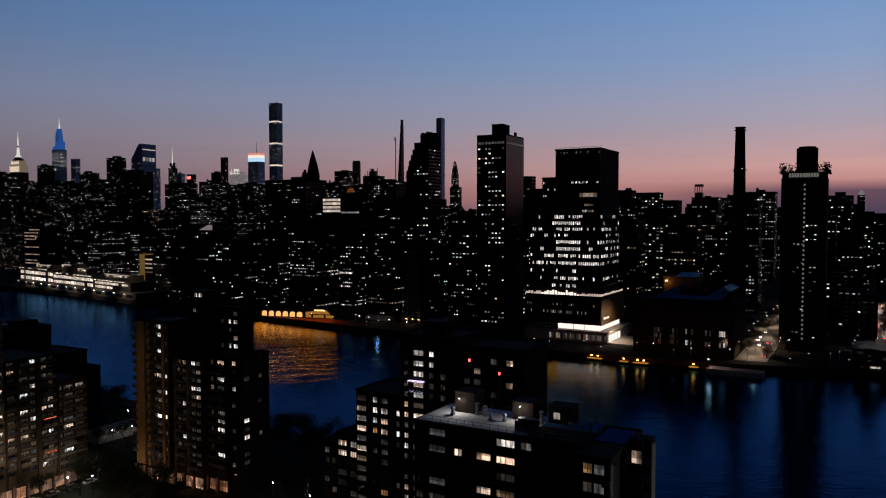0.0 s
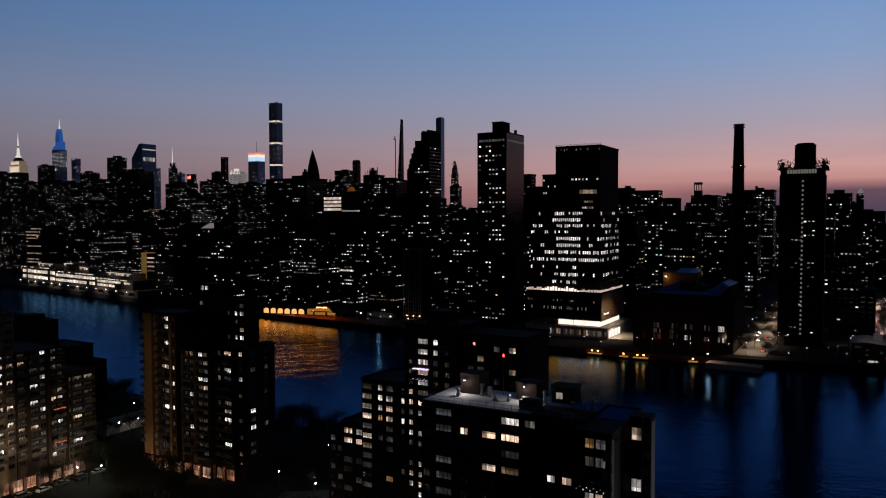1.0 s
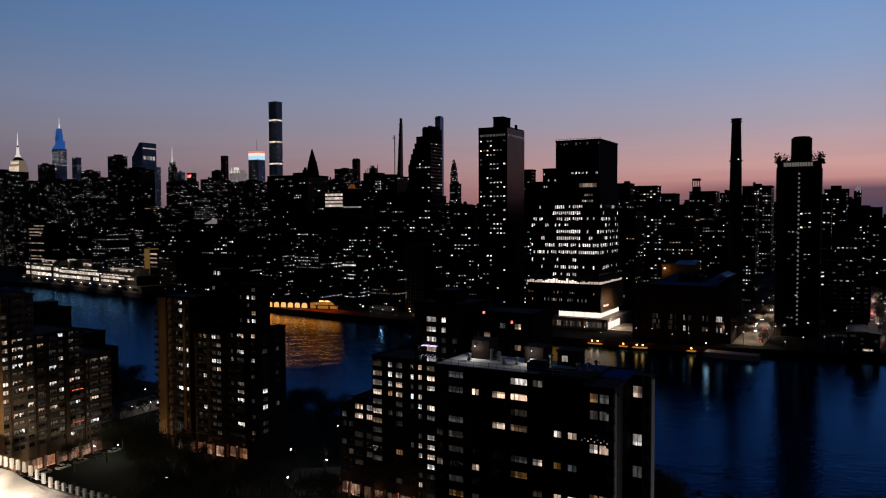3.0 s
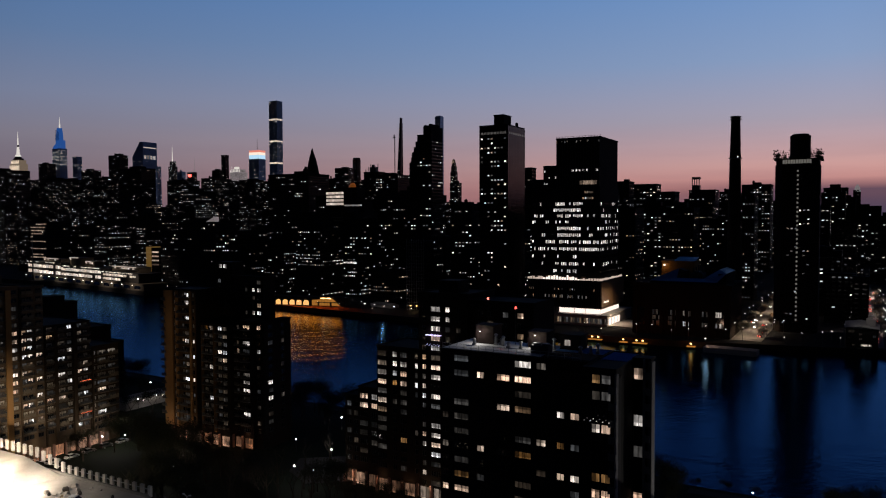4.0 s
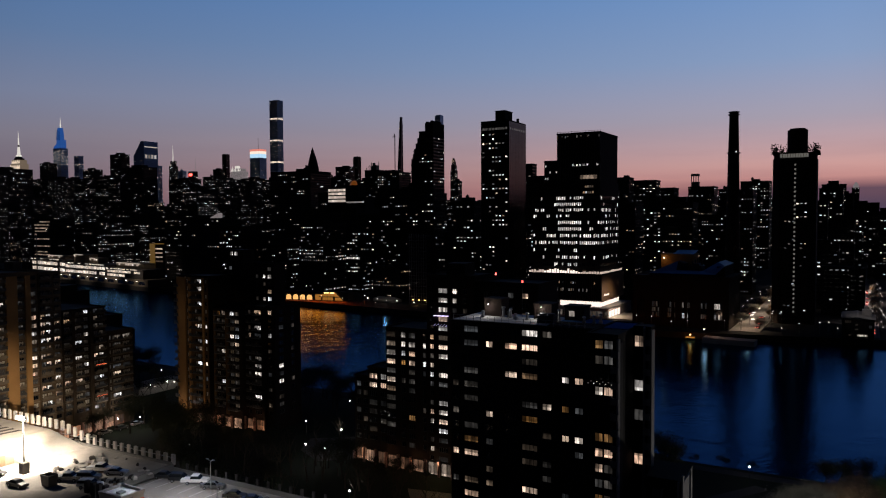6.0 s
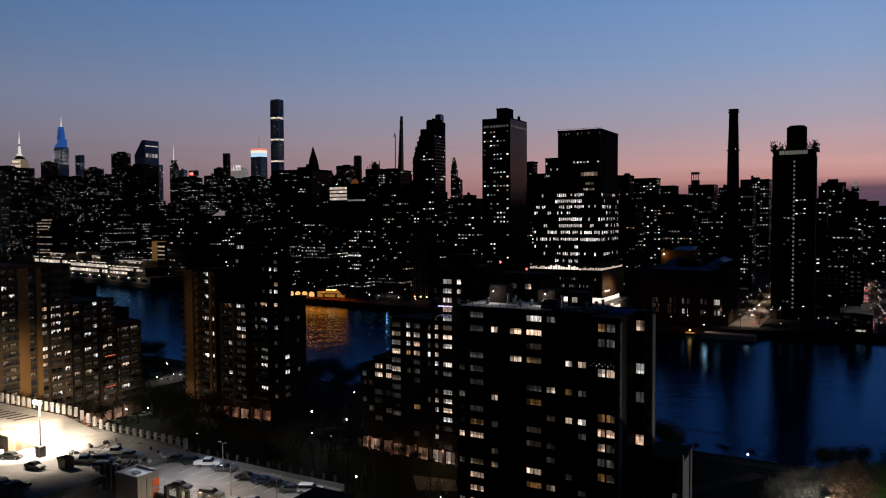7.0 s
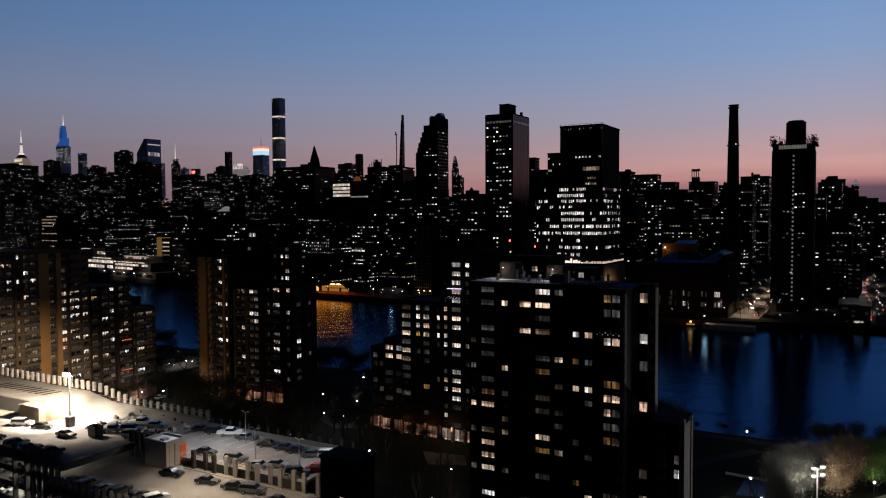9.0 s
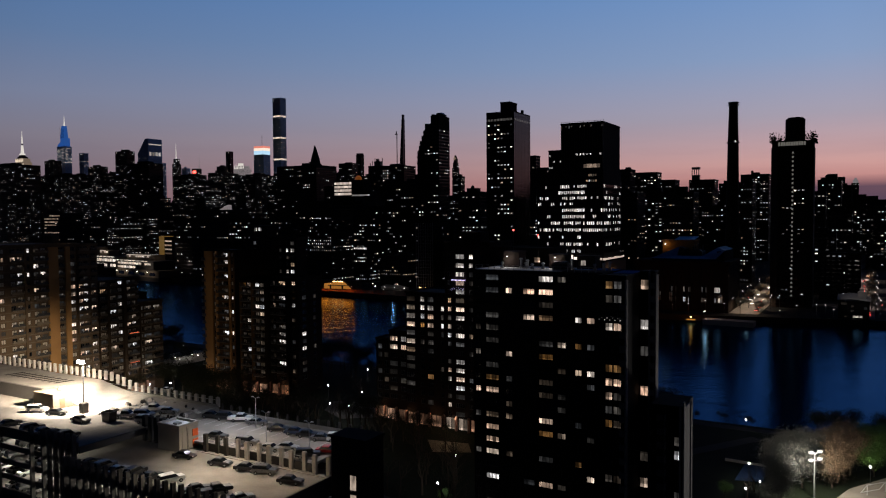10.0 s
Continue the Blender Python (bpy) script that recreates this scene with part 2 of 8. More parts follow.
# ---------------------------------------------------------------- building kit
class Kit:
    """Collects boxes, quads and tubes for one mesh."""

    def __init__(self):
        self.v, self.f, self.m = [], [], []

    def add(self, verts, faces, mat=0):
        n = len(self.v)
        self.v += [tuple(p) for p in verts]
        self.f += [tuple(n + i for i in f) for f in faces]
        self.m += [mat] * len(faces)

    def box(self, x0, x1, y0, y1, z0, z1, mat=0):
        self.add([(x, y, z) for z in (z0, z1) for y in (y0, y1) for x in (x0, x1)],
                 [(0, 2, 3, 1), (4, 5, 7, 6), (0, 1, 5, 4), (1, 3, 7, 5), (3, 2, 6, 7), (2, 0, 4, 6)], mat)

    def quad(self, a, b, c, d, mat=0):
        self.add([a, b, c, d], [(0, 1, 2, 3)], mat)

    def tube(self, p, q, r0, r1, n=8, mat=0, cap=True):
        p, q = Vector(p), Vector(q)
        a = (q - p).normalized()
        s = a.cross((0, 0, 1) if abs(a.z) < 0.9 else (1, 0, 0)).normalized()
        t = a.cross(s)
        ring = [(math.cos(2 * math.pi * i / n), math.sin(2 * math.pi * i / n)) for i in range(n)]
        vs = [p + (s * c + t * e) * r0 for c, e in ring] + [q + (s * c + t * e) * r1 for c, e in ring]
        fs = [(i, i + n, (i + 1) % n + n, (i + 1) % n) for i in range(n)]
        if cap:
            fs += [tuple(range(n)), tuple(range(2 * n - 1, n - 1, -1))]
        self.add(vs, fs, mat)

    def prism(self, outline, z0, z1, mat=0):
        """A plan outline (anticlockwise) raised from z0 to z1."""
        n = len(outline)
        vs = [(x, y, z0) for x, y in outline] + [(x, y, z1) for x, y in outline]
        self.add(vs, [(i, (i + 1) % n, (i + 1) % n + n, i + n) for i in range(n)] + [tuple(range(n, 2 * n)), tuple(range(n - 1, -1, -1))], mat)

    def stack(self, rings, mat=0):
        """One closed body from rectangles (x0, x1, y0, y1, z), bottom to top."""
        vs, fs = [], [(3, 2, 1, 0)]
        for x0, x1, y0, y1, z in rings:
            vs += [(x0, y0, z), (x1, y0, z), (x1, y1, z), (x0, y1, z)]
        for r in range(len(rings) - 1):
            a, b = 4 * r, 4 * r + 4
            fs += [(a + i, a + (i + 1) % 4, b + (i + 1) % 4, b + i) for i in range(4)]
        n = 4 * len(rings) - 4
        self.add(vs, fs + [(n, n + 1, n + 2, n + 3)], mat)

    def lattice(self, xs, zs, is_open, deep, put, mat=0, glaze=False):
        """A flat grille with openings, one connected piece. put(a, b, z): a along the face, b out of it."""
        index, vs, fs, panes = {}, [], [], []

        def at(i, j, out):
            if (i, j, out) not in index:
                index[i, j, out] = len(vs)
                vs.append(put(xs[i], deep if out else 0.0, zs[j]))
            return index[i, j, out]

        nx, nz = len(xs) - 1, len(zs) - 1
        solid = [[not is_open(i, j) for j in range(nz)] for i in range(nx)]
        for i in range(nx):
            for j in range(nz):
                if not solid[i][j]:
                    if glaze:
                        fs.append((at(i, j, 0), at(i + 1, j, 0), at(i + 1, j + 1, 0), at(i, j + 1, 0)))
                        panes.append(len(fs) - 1)
                    continue
                fs.append((at(i, j, 1), at(i + 1, j, 1), at(i + 1, j + 1, 1), at(i, j + 1, 1)))
                for di, dj, p, q in ((-1, 0, (i, j + 1), (i, j)), (1, 0, (i + 1, j), (i + 1, j + 1)), (0, -1, (i, j), (i + 1, j)), (0, 1, (i + 1, j + 1), (i, j + 1))):
                    a, b = i + di, j + dj
                    if not (0 <= a < nx and 0 <= b < nz and solid[a][b]):
                        fs.append((at(*p, 0), at(*q, 0), at(*q, 1), at(*p, 1)))
        self.add(vs, fs, mat)
        for i in panes:
            self.m[len(self.m) - len(fs) + i] = mat + 1

    def mesh(self, name, mats):
        me = bpy.data.meshes.new(name)
        me.from_pydata(self.v, [], self.f)
        for m in mats if isinstance(mats, (list, tuple)) else [mats]:
            me.materials.append(m)
        if any(self.m):
            me.polygons.foreach_set("material_index", self.m)
        me.update()
        return me


def part(name, kit, mats, parent, label="", kind=""):
    me = kit.mesh(name, mats) if isinstance(kit, Kit) else kit
    ob = new(name, me)
    ob.parent = parent
    return tagged(ob, label, kind=kind)


TURN = -29.5  # the street grid of both shores


def thing(name, x, y, z, label, category, turn=TURN, group="", kind=""):
    ob = new(name)
    ob.empty_display_size = 0.5
    ob.matrix_world = pose(x, y, z, 0, 0, turn)
    return tagged(ob, label, category, group, kind)


U = Vector((math.cos(radians(TURN)), math.sin(radians(TURN))))
V = Vector((-U.y, U.x))


def spread(n, size, wide, edge=0.8):
    """n equal windows along a facade of that size, as (start, end)."""
    step = (size - 2 * edge) / n
    return [(edge + step * (i + 0.5) - wide * step / 2, edge + step * (i + 0.5) + wide * step / 2) for i in range(n)]


def far_windows(w, d, z0, z1, floor, bay, lit, rng, faces="frl", fill=0.52, tall=0.3, banded=0.0, x0=0.0, y0=0.0):
    """Panes on the faces of a box whose front right corner is at (x0, y0): two kits, unlit and lit."""
    dark, bright = Kit(), Kit()
    rows = max(1, int((z1 - z0 - 1.5) / floor))
    for face in faces:
        size = w if face == "f" else d
        n = max(1, int(size / bay))
        cols = spread(n, size, fill, 0.4)
        for r in range(rows):
            a = z0 + 1.0 + r * floor + floor * (1 - tall) / 2
            b = a + floor * tall
            p = lit * (2.6 if rng.random() < 0.12 else rng.uniform(0.3, 1.3))
            row_on = rng.random() < banded
            on = False
            for s, e in cols:
                if on and not row_on and rng.random() < 0.45:
                    k = bright
                else:
                    k = bright if (rng.random() < (0.85 if row_on else p * 0.72)) else dark
                on = k is bright
                o = 0.12
                if face == "f":
                    k.quad((x0 - w + s, y0 - o, a), (x0 - w + e, y0 - o, a), (x0 - w + e, y0 - o, b), (x0 - w + s, y0 - o, b))
                elif face == "r":
                    k.quad((x0 + o, y0 + s, a), (x0 + o, y0 + e, a), (x0 + o, y0 + e, b), (x0 + o, y0 + s, b))
                else:
                    k.quad((x0 - w - o, y0 + e, a), (x0 - w - o, y0 + s, a), (x0 - w - o, y0 + s, b), (x0 - w - o, y0 + e, b))
    return dark, bright


NAMED = []  # footprints already taken


def far_tower(x, y, w, d, top, label, mat="dark_stone", lit=0.14, floor=3.3, bay=3.4, seed=None, base=4.0, tiers=(), cap=True, banded=0.0,
              name="tower_block", category="skyscraper", glow="lit", group="", fill=0.52, tall=0.3):
    """A distant building: body with stepped tiers (share of width, share of depth, height above the body), roof bulkheads and panes."""
    rng = random.Random(seed if seed is not None else int(x * 7 + y * 13))
    ob = thing(name, x, y, base, label, category, group=group)
    NAMED.append((x - U.x * w / 2 + V.x * d / 2, y - U.y * w / 2 + V.y * d / 2, 0.5 * math.hypot(w, d)))
    h = top - base
    k = Kit()
    k.stack([(-w, 0, 0, d, -2), (-w, 0, 0, d, h - 0.8), (-w - 0.3, 0.3, -0.3, d + 0.3, h - 0.6), (-w - 0.3, 0.3, -0.3, d + 0.3, h + 0.4), (-w + 0.2, -0.2, 0.2, d - 0.2, h + 0.4), (-w + 0.2, -0.2, 0.2, d - 0.2, h)])
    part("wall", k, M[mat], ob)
    dark, bright = far_windows(w, d, 0, h, floor, bay, lit, rng, "fr" if x < 60 else "fl" if x > 500 else "frl", banded=banded, fill=fill, tall=tall)
    z, x0, y0, ww, dd = h, 0.0, 0.0, w, d
    for sw, sd, rise in tiers:
        nx, ny = ww * (1 - sw) / 2, dd * (1 - sd) / 2
        x0, y0, ww, dd = x0 - nx, y0 + ny, ww * sw, dd * sd
        k = Kit()
        k.stack([(x0 - ww, x0, y0, y0 + dd, z), (x0 - ww, x0, y0, y0 + dd, z + rise)])
        part("tier", k, M[mat], ob)
        a, b = far_windows(ww, dd, z, z + rise, floor, bay, lit, rng, "fr", x0=x0, y0=y0, fill=fill, tall=tall)
        dark.add(a.v, a.f), bright.add(b.v, b.f)
        z += rise
    if cap:
        cw, cd = ww * rng.uniform(0.25, 0.5), dd * rng.uniform(0.3, 0.5)
        cx = x0 - ww * rng.uniform(0.15, 0.4)
        k = Kit()
        k.box(cx - cw, cx, y0 + dd * 0.25, y0 + dd * 0.25 + cd, z, z + rng.uniform(2.5, 5.5))
        part("bulkhead", k, M[mat], ob)
        if rng.random() < 0.45:
            tx, ty = x0 - ww * rng.uniform(0.6, 0.8), y0 + dd * 0.5
            k = Kit()
            n, vs, fs = 8, [], []
            for r, zz in ((1.5, z), (1.5, z + 1.8), (1.75, z + 1.9), (1.7, z + 5.3), (1.85, z + 5.4), (0.1, z + 6.8)):
                vs += [(tx + r * math.cos(6.2832 * i / n), ty + r * math.sin(6.2832 * i / n), zz) for i in range(n)]
            for q in range(5):
                fs += [(q * n + i, q * n + (i + 1) % n, (q + 1) * n + (i + 1) % n, (q + 1) * n + i) for i in range(n)]
            k.add(vs, fs)
            part("water_tank", k, M["dark_brick"], ob)
    if dark.f and (name != "city_building" or y < 800):
        part("unlit_glazing", dark, M["window"], ob, "dark unlit windows", "stuff")
    if bright.f:
        part("lit_glazing", bright, M[glow], ob, "small lit windows", "stuff")
    return ob, (x0, y0, ww, dd, z)


# ---------------------------------------------------------------- water and land
def water_material():
    m = bpy.data.materials.new("river_water")
    m.use_nodes = True
    t = m.node_tree
    t.nodes.clear()
    deep, gloss = t.nodes.new("ShaderNodeBsdfDiffuse"), t.nodes.new("ShaderNodeBsdfGlossy")
    deep.inputs["Color"].default_value = (0.0001, 0.003, 0.016, 1)
    gloss.inputs["Color"].default_value = (0.14, 0.43, 0.92, 1)
    gloss.inputs["Roughness"].default_value = 0.13
    fres, mix, out = t.nodes.new("ShaderNodeFresnel"), t.nodes.new("ShaderNodeMixShader"), t.nodes.new("ShaderNodeOutputMaterial")
    fres.inputs["IOR"].default_value = 1.17
    t.links.new(fres.outputs[0], mix.inputs[0]), t.links.new(deep.outputs[0], mix.inputs[1]), t.links.new(gloss.outputs[0], mix.inputs[2])
    t.links.new(mix.outputs[0], out.inputs[0])
    co = t.nodes.new("ShaderNodeTexCoord").outputs["Object"]
    heights = []
    for s, k in ((0.05, 0.46), (0.28, 0.27), (1.3, 0.07)):
        mp = t.nodes.new("ShaderNodeMapping")
        mp.inputs["Scale"].default_value = (s, s * 1.7, s)
        mp.inputs["Rotation"].default_value = (0, 0, radians(25))
        n = t.nodes.new("ShaderNodeTexNoise")
        n.inputs["Scale"].default_value, n.inputs["Detail"].default_value = 1.0, 4
        t.links.new(co, mp.inputs[0]), t.links.new(mp.outputs[0], n.inputs["Vector"])
        heights.append(maths(t, "MULTIPLY", n.outputs[0], k))
    total = maths(t, "ADD", maths(t, "ADD", heights[0], heights[1]), heights[2])
    # the curved wake of a boat that has passed
    at = t.nodes.new("ShaderNodeSeparateXYZ")
    t.links.new(co, at.inputs[0])
    dx, dy = maths(t, "SUBTRACT", at.outputs[0], -150.0), maths(t, "SUBTRACT", at.outputs[1], 700.0)
    bend = maths(t, "SQRT", maths(t, "ADD", maths(t, "MULTIPLY", dx, dx), maths(t, "MULTIPLY", dy, dy)))
    bend = maths(t, "ADD", bend, maths(t, "ADD", maths(t, "MULTIPLY", heights[0], 70.0), maths(t, "MULTIPLY", heights[1], 36.0)))
    ex, ey = maths(t, "DIVIDE", maths(t, "SUBTRACT", at.outputs[0], -80.0), 50.0), maths(t, "DIVIDE", maths(t, "SUBTRACT", at.outputs[1], 455.0), 70.0)
    near = maths(t, "SUBTRACT", 1.0, maths(t, "ADD", maths(t, "MULTIPLY", ex, ex), maths(t, "MULTIPLY", ey, ey)), True)
    wake = maths(t, "MULTIPLY", maths(t, "SINE", maths(t, "MULTIPLY", bend, 0.42)), maths(t, "MULTIPLY", near, 0.44))
    total = maths(t, "ADD", total, wake)
    u = t.nodes.new("ShaderNodeBump")
    u.inputs["Strength"].default_value, u.inputs["Distance"].default_value = 1.0, 0.4
    t.links.new(total, u.inputs["Height"])
    for n in (deep, gloss, fres):
        t.links.new(u.outputs[0], n.inputs["Normal"])
    return m


def sheet(name, outline, z0, z1, mat, label, category):
    k = Kit()
    k.prism(outline, z0, z1)
    ob = new(name, k.mesh(name, mat))
    return tagged(ob, label, category, kind="structure")


sheet("water", [(-4600, -1500), (4600, -1500), (4600, 4600), (-4600, 4600)], -3, 0, water_material(), "dark blue rippled river water reflecting city lights", "river")
SHORE = [(1500, -390), (255, 405), (167, 432), (132, 447), (63, 480), (-21, 553), (-160, 651), (-319, 782), (-525, 924), (-1300, 1380), (-3600, 2700)]
sheet("ground", SHORE + [(-3600, 4550), (4000, 4550), (4000, -390)], -3, 4.0, M["soil"], "dark paved city ground behind the sea wall", "ground")
ISLAND = [(-900, 780), (-147, 339), (-40, 272), (38, 225), (58, 199), (70, 183), (97, 167.5), (135, 146), (600, -130), (600, -700), (-900, -700)]
sheet("island_ground", ISLAND[::-1], -3, 5.0, M["grass"], "dark lawns and paths of the island", "ground")


# ---------------------------------------------------------------- the far skyline
def spike(kit, x, y, z0, z1, r, n=8):
    kit.tube((x, y, z0), (x, y, z1), r, 0.15 * r, n)


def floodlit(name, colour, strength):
    """Floodlight on masonry or metal, put into the surface as an even glow."""
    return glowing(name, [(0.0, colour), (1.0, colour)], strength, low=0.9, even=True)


M["flood_white"] = floodlit("white_floodlight_glow", (1.0, 0.93, 0.85), 0.75)
M["flood_cream"] = floodlit("cream_floodlight_glow", (1.0, 0.80, 0.60), 0.95)
M["flood_dim"] = floodlit("dim_floodlight_glow", (1.0, 0.74, 0.52), 0.15)
M["flood_blue"] = floodlit("blue_floodlight_glow", (0.04, 0.20, 0.78), 0.34)
M["flood_grey"] = floodlit("soft_floodlight_glow", (0.9, 0.78, 0.8), 0.20)
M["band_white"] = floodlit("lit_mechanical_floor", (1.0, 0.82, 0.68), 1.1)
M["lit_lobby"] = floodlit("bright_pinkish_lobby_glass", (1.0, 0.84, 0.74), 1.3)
M["lit_terrace"] = floodlit("terrace_edge_glow", (1.0, 0.78, 0.66), 0.6)
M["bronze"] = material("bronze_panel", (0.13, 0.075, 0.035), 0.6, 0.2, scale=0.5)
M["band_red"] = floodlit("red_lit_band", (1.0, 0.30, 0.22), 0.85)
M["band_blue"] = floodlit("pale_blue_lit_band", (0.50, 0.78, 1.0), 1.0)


M["bulb_small"] = glowing("small_lamp_glass", [(0.0, (1.0, 0.9, 0.78)), (1.0, (1.0, 0.95, 0.9))], 4.0, low=0.7)


def setback_spire_tower():
    ob = thing("spire_skyscraper", -1978, 3480, 4, "stepped stone skyscraper with white mast glowing as if floodlit", "skyscraper")
    k = Kit()
    k.box(-62, 62, -20, 40, 0, 262), k.box(-36, 36, -16, 30, 262, 300)
    part("wall", k, M["dark_stone"], ob)
    # tiers, lantern and mast glow themselves; no lamp shines on them
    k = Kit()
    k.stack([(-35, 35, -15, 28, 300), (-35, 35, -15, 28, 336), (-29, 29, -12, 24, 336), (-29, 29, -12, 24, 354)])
    part("tier", k, M["flood_dim"], ob, "stone tier with dim floodlight painted as glow")
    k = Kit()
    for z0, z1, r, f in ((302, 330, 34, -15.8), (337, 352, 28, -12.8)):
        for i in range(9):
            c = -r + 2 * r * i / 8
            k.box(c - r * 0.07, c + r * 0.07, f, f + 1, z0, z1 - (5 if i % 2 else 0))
    part("crown", k, M["flood_cream"], ob, "upper storeys with cream floodlight painted as glow", "stuff")
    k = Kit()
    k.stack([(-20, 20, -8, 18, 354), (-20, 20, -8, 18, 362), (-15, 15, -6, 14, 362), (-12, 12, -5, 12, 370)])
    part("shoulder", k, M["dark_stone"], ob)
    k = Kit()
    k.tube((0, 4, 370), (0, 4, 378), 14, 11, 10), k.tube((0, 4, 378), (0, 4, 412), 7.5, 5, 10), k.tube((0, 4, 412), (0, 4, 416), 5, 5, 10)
    part("lantern", k, M["flood_white"], ob, "lantern with white floodlight painted as glow")
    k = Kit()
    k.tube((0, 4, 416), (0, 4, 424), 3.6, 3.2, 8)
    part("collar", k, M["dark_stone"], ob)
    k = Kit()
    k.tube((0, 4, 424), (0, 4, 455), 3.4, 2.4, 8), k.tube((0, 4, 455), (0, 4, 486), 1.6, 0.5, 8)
    part("mast", k, M["flood_white"], ob, "mast with white floodlight painted as glow")
    d, b = far_windows(124, 60, 60, 255, 4.2, 5.5, 0.16, random.Random(3), "fr", x0=62, y0=-20.2)
    part("lit_glazing", b, M["lit"], ob, "small lit windows", "stuff")


def tapered_blue_tower():
    ob = thing("tapered_skyscraper", -1488, 2902, 4, "tapering glass skyscraper with blue lit crown and spire", "skyscraper")
    k = Kit()
    k.box(-30, 18, -10, 20, 0, 352)
    part("wall", k, M["blue_glass"], ob)
    k = Kit()
    k.add([(-26, -10, 352), (18, -10, 352), (18, -10, 384), (-4, -10, 372), (-26, -10, 358), (-26, 14, 352), (18, 14, 352), (18, 14, 384), (-4, 14, 372), (-26, 14, 358)],
          [(0, 1, 2, 3, 4), (9, 8, 7, 6, 5), (1, 6, 7, 2), (0, 4, 9, 5), (2, 7, 8, 3), (3, 8, 9, 4)])
    part("crown", k, M["flood_blue"], ob, "blue lit glass crown")
    k = Kit()
    k.stack([(-14, 12, -6, 12, 366), (-12, 9, -5, 11, 405), (-9, 7, -3, 9, 432)])
    part("crown_tier", k, M["flood_blue"], ob, "blue lit upper crown")
    for i in range(4):
        k = Kit()
        k.box(-13 + 6.5 * i, -12 + 6.5 * i, -6.8, -6.2, 384, 426 - 3 * i)
        part("crown_rib", k, M["window"], ob, "dark crown rib")
    k = Kit()
    k.tube((-1, 4, 431), (-1, 4, 448), 3.0, 2.0), k.tube((-1, 4, 448), (-1, 4, 474), 1.5, 0.5)
    part("spire", k, M["flood_white"], ob, "thin white lit spire")
    d, b = far_windows(48, 30, 120, 286, 4.4, 4.5, 0.3, random.Random(4), "fr", x0=18, y0=-10.3)
    part("lit_glazing", b, M["lit_dim"], ob, "many lit office windows", "stuff")
    d, b = far_windows(48, 30, 286, 352, 5.4, 4.5, 0.72, random.Random(44), "fr", x0=18, y0=-10.4)
    part("bright_glazing", b, M["lit_office"], ob, "bright lit upper office windows", "stuff")
    k = Kit()
    k.box(-27, -4, -11.4, -10.6, 272, 279)
    part("lit_band", k, M["flood_white"], ob, "bright white lit band")
    d, b = far_windows(42, 20, 340, 352, 4.4, 4.5, 0.3, random.Random(14), "f", x0=17, y0=-10.4)
    part("crown_glazing", b, M["lit_dim"], ob, "dim crown windows", "stuff")


def slant_roof_tower():
    ob = thing("slant_roof_tower", -876, 2178, 4, "blue-grey tower with a steep slanted roof", "skyscraper")
    k = Kit()
    k.box(-46, 0, 0, 50, 0, 262)
    part("wall", k, M["blue_glass"], ob)
    k = Kit()
    k.add([(-46, 0, 262), (0, 0, 262), (0, 0, 304), (-13, 0, 304), (-46, 50, 262), (0, 50, 262), (0, 50, 304), (-13, 50, 304)],
          [(0, 1, 2, 3), (7, 6, 5, 4), (0, 3, 7, 4), (3, 2, 6, 7), (2, 1, 5, 6)])
    part("roof", k, M["blue_glass"], ob, "slanted glass roof")
    for i in range(5):
        k = Kit()
        k.box(0.1, 0.6, 4 + 11 * i, 11 + 11 * i, 254, 265) if i < 4 else k.box(0.1, 0.6, 2, 48, 286, 289)
        part("lit_window", k, M["lit_white"], ob, "bright white window")
    d, b = far_windows(46, 50, 60, 258, 4, 4, 0.07, random.Random(5), "fr")
    part("unlit_glazing", b, M["lit"], ob, "few lit windows", "stuff")


def banded_slender_tower():
    ob = thing("slender_tower", -517, 2335, 4, "very slender square tower with bright lit bands", "skyscraper")
    w, d = 31, 25
    k = Kit()
    k.box(-w, 0, 0, d, 0, 446)
    for i in range(7):
        c = -w + w * i / 6
        k.box(c - 0.6, c + 0.6, -0.7, 0, 0, 447)
        c = d * i / 6
        k.box(0, 0.7, c - 0.6, c + 0.6, 0, 447)
    part("wall", k, M["blue_glass"], ob)
    for z in (386, 318, 250):
        k = Kit()
        k.box(-w - 0.2, 0.3, -0.3, d + 0.2, z, z + 5)
        part("lit_band", k, M["band_white"], ob, "bright lit open floor")
    dk, b = far_windows(w, d, 100, 446, 4.7, 5.2, 0.10, random.Random(9), "fr")
    part("unlit_glazing", dk, M["window"], ob, "square grid of unlit windows", "stuff")
    part("lit_glazing", b, M["lit"], ob, "small lit windows", "stuff")
    dk, b = far_windows(w, d, 415, 446, 4.7, 5.2, 0.45, random.Random(12), "fr", y0=-0.1)
    part("top_glazing", b, M["lit_dim"], ob, "dim lit top floors", "stuff")


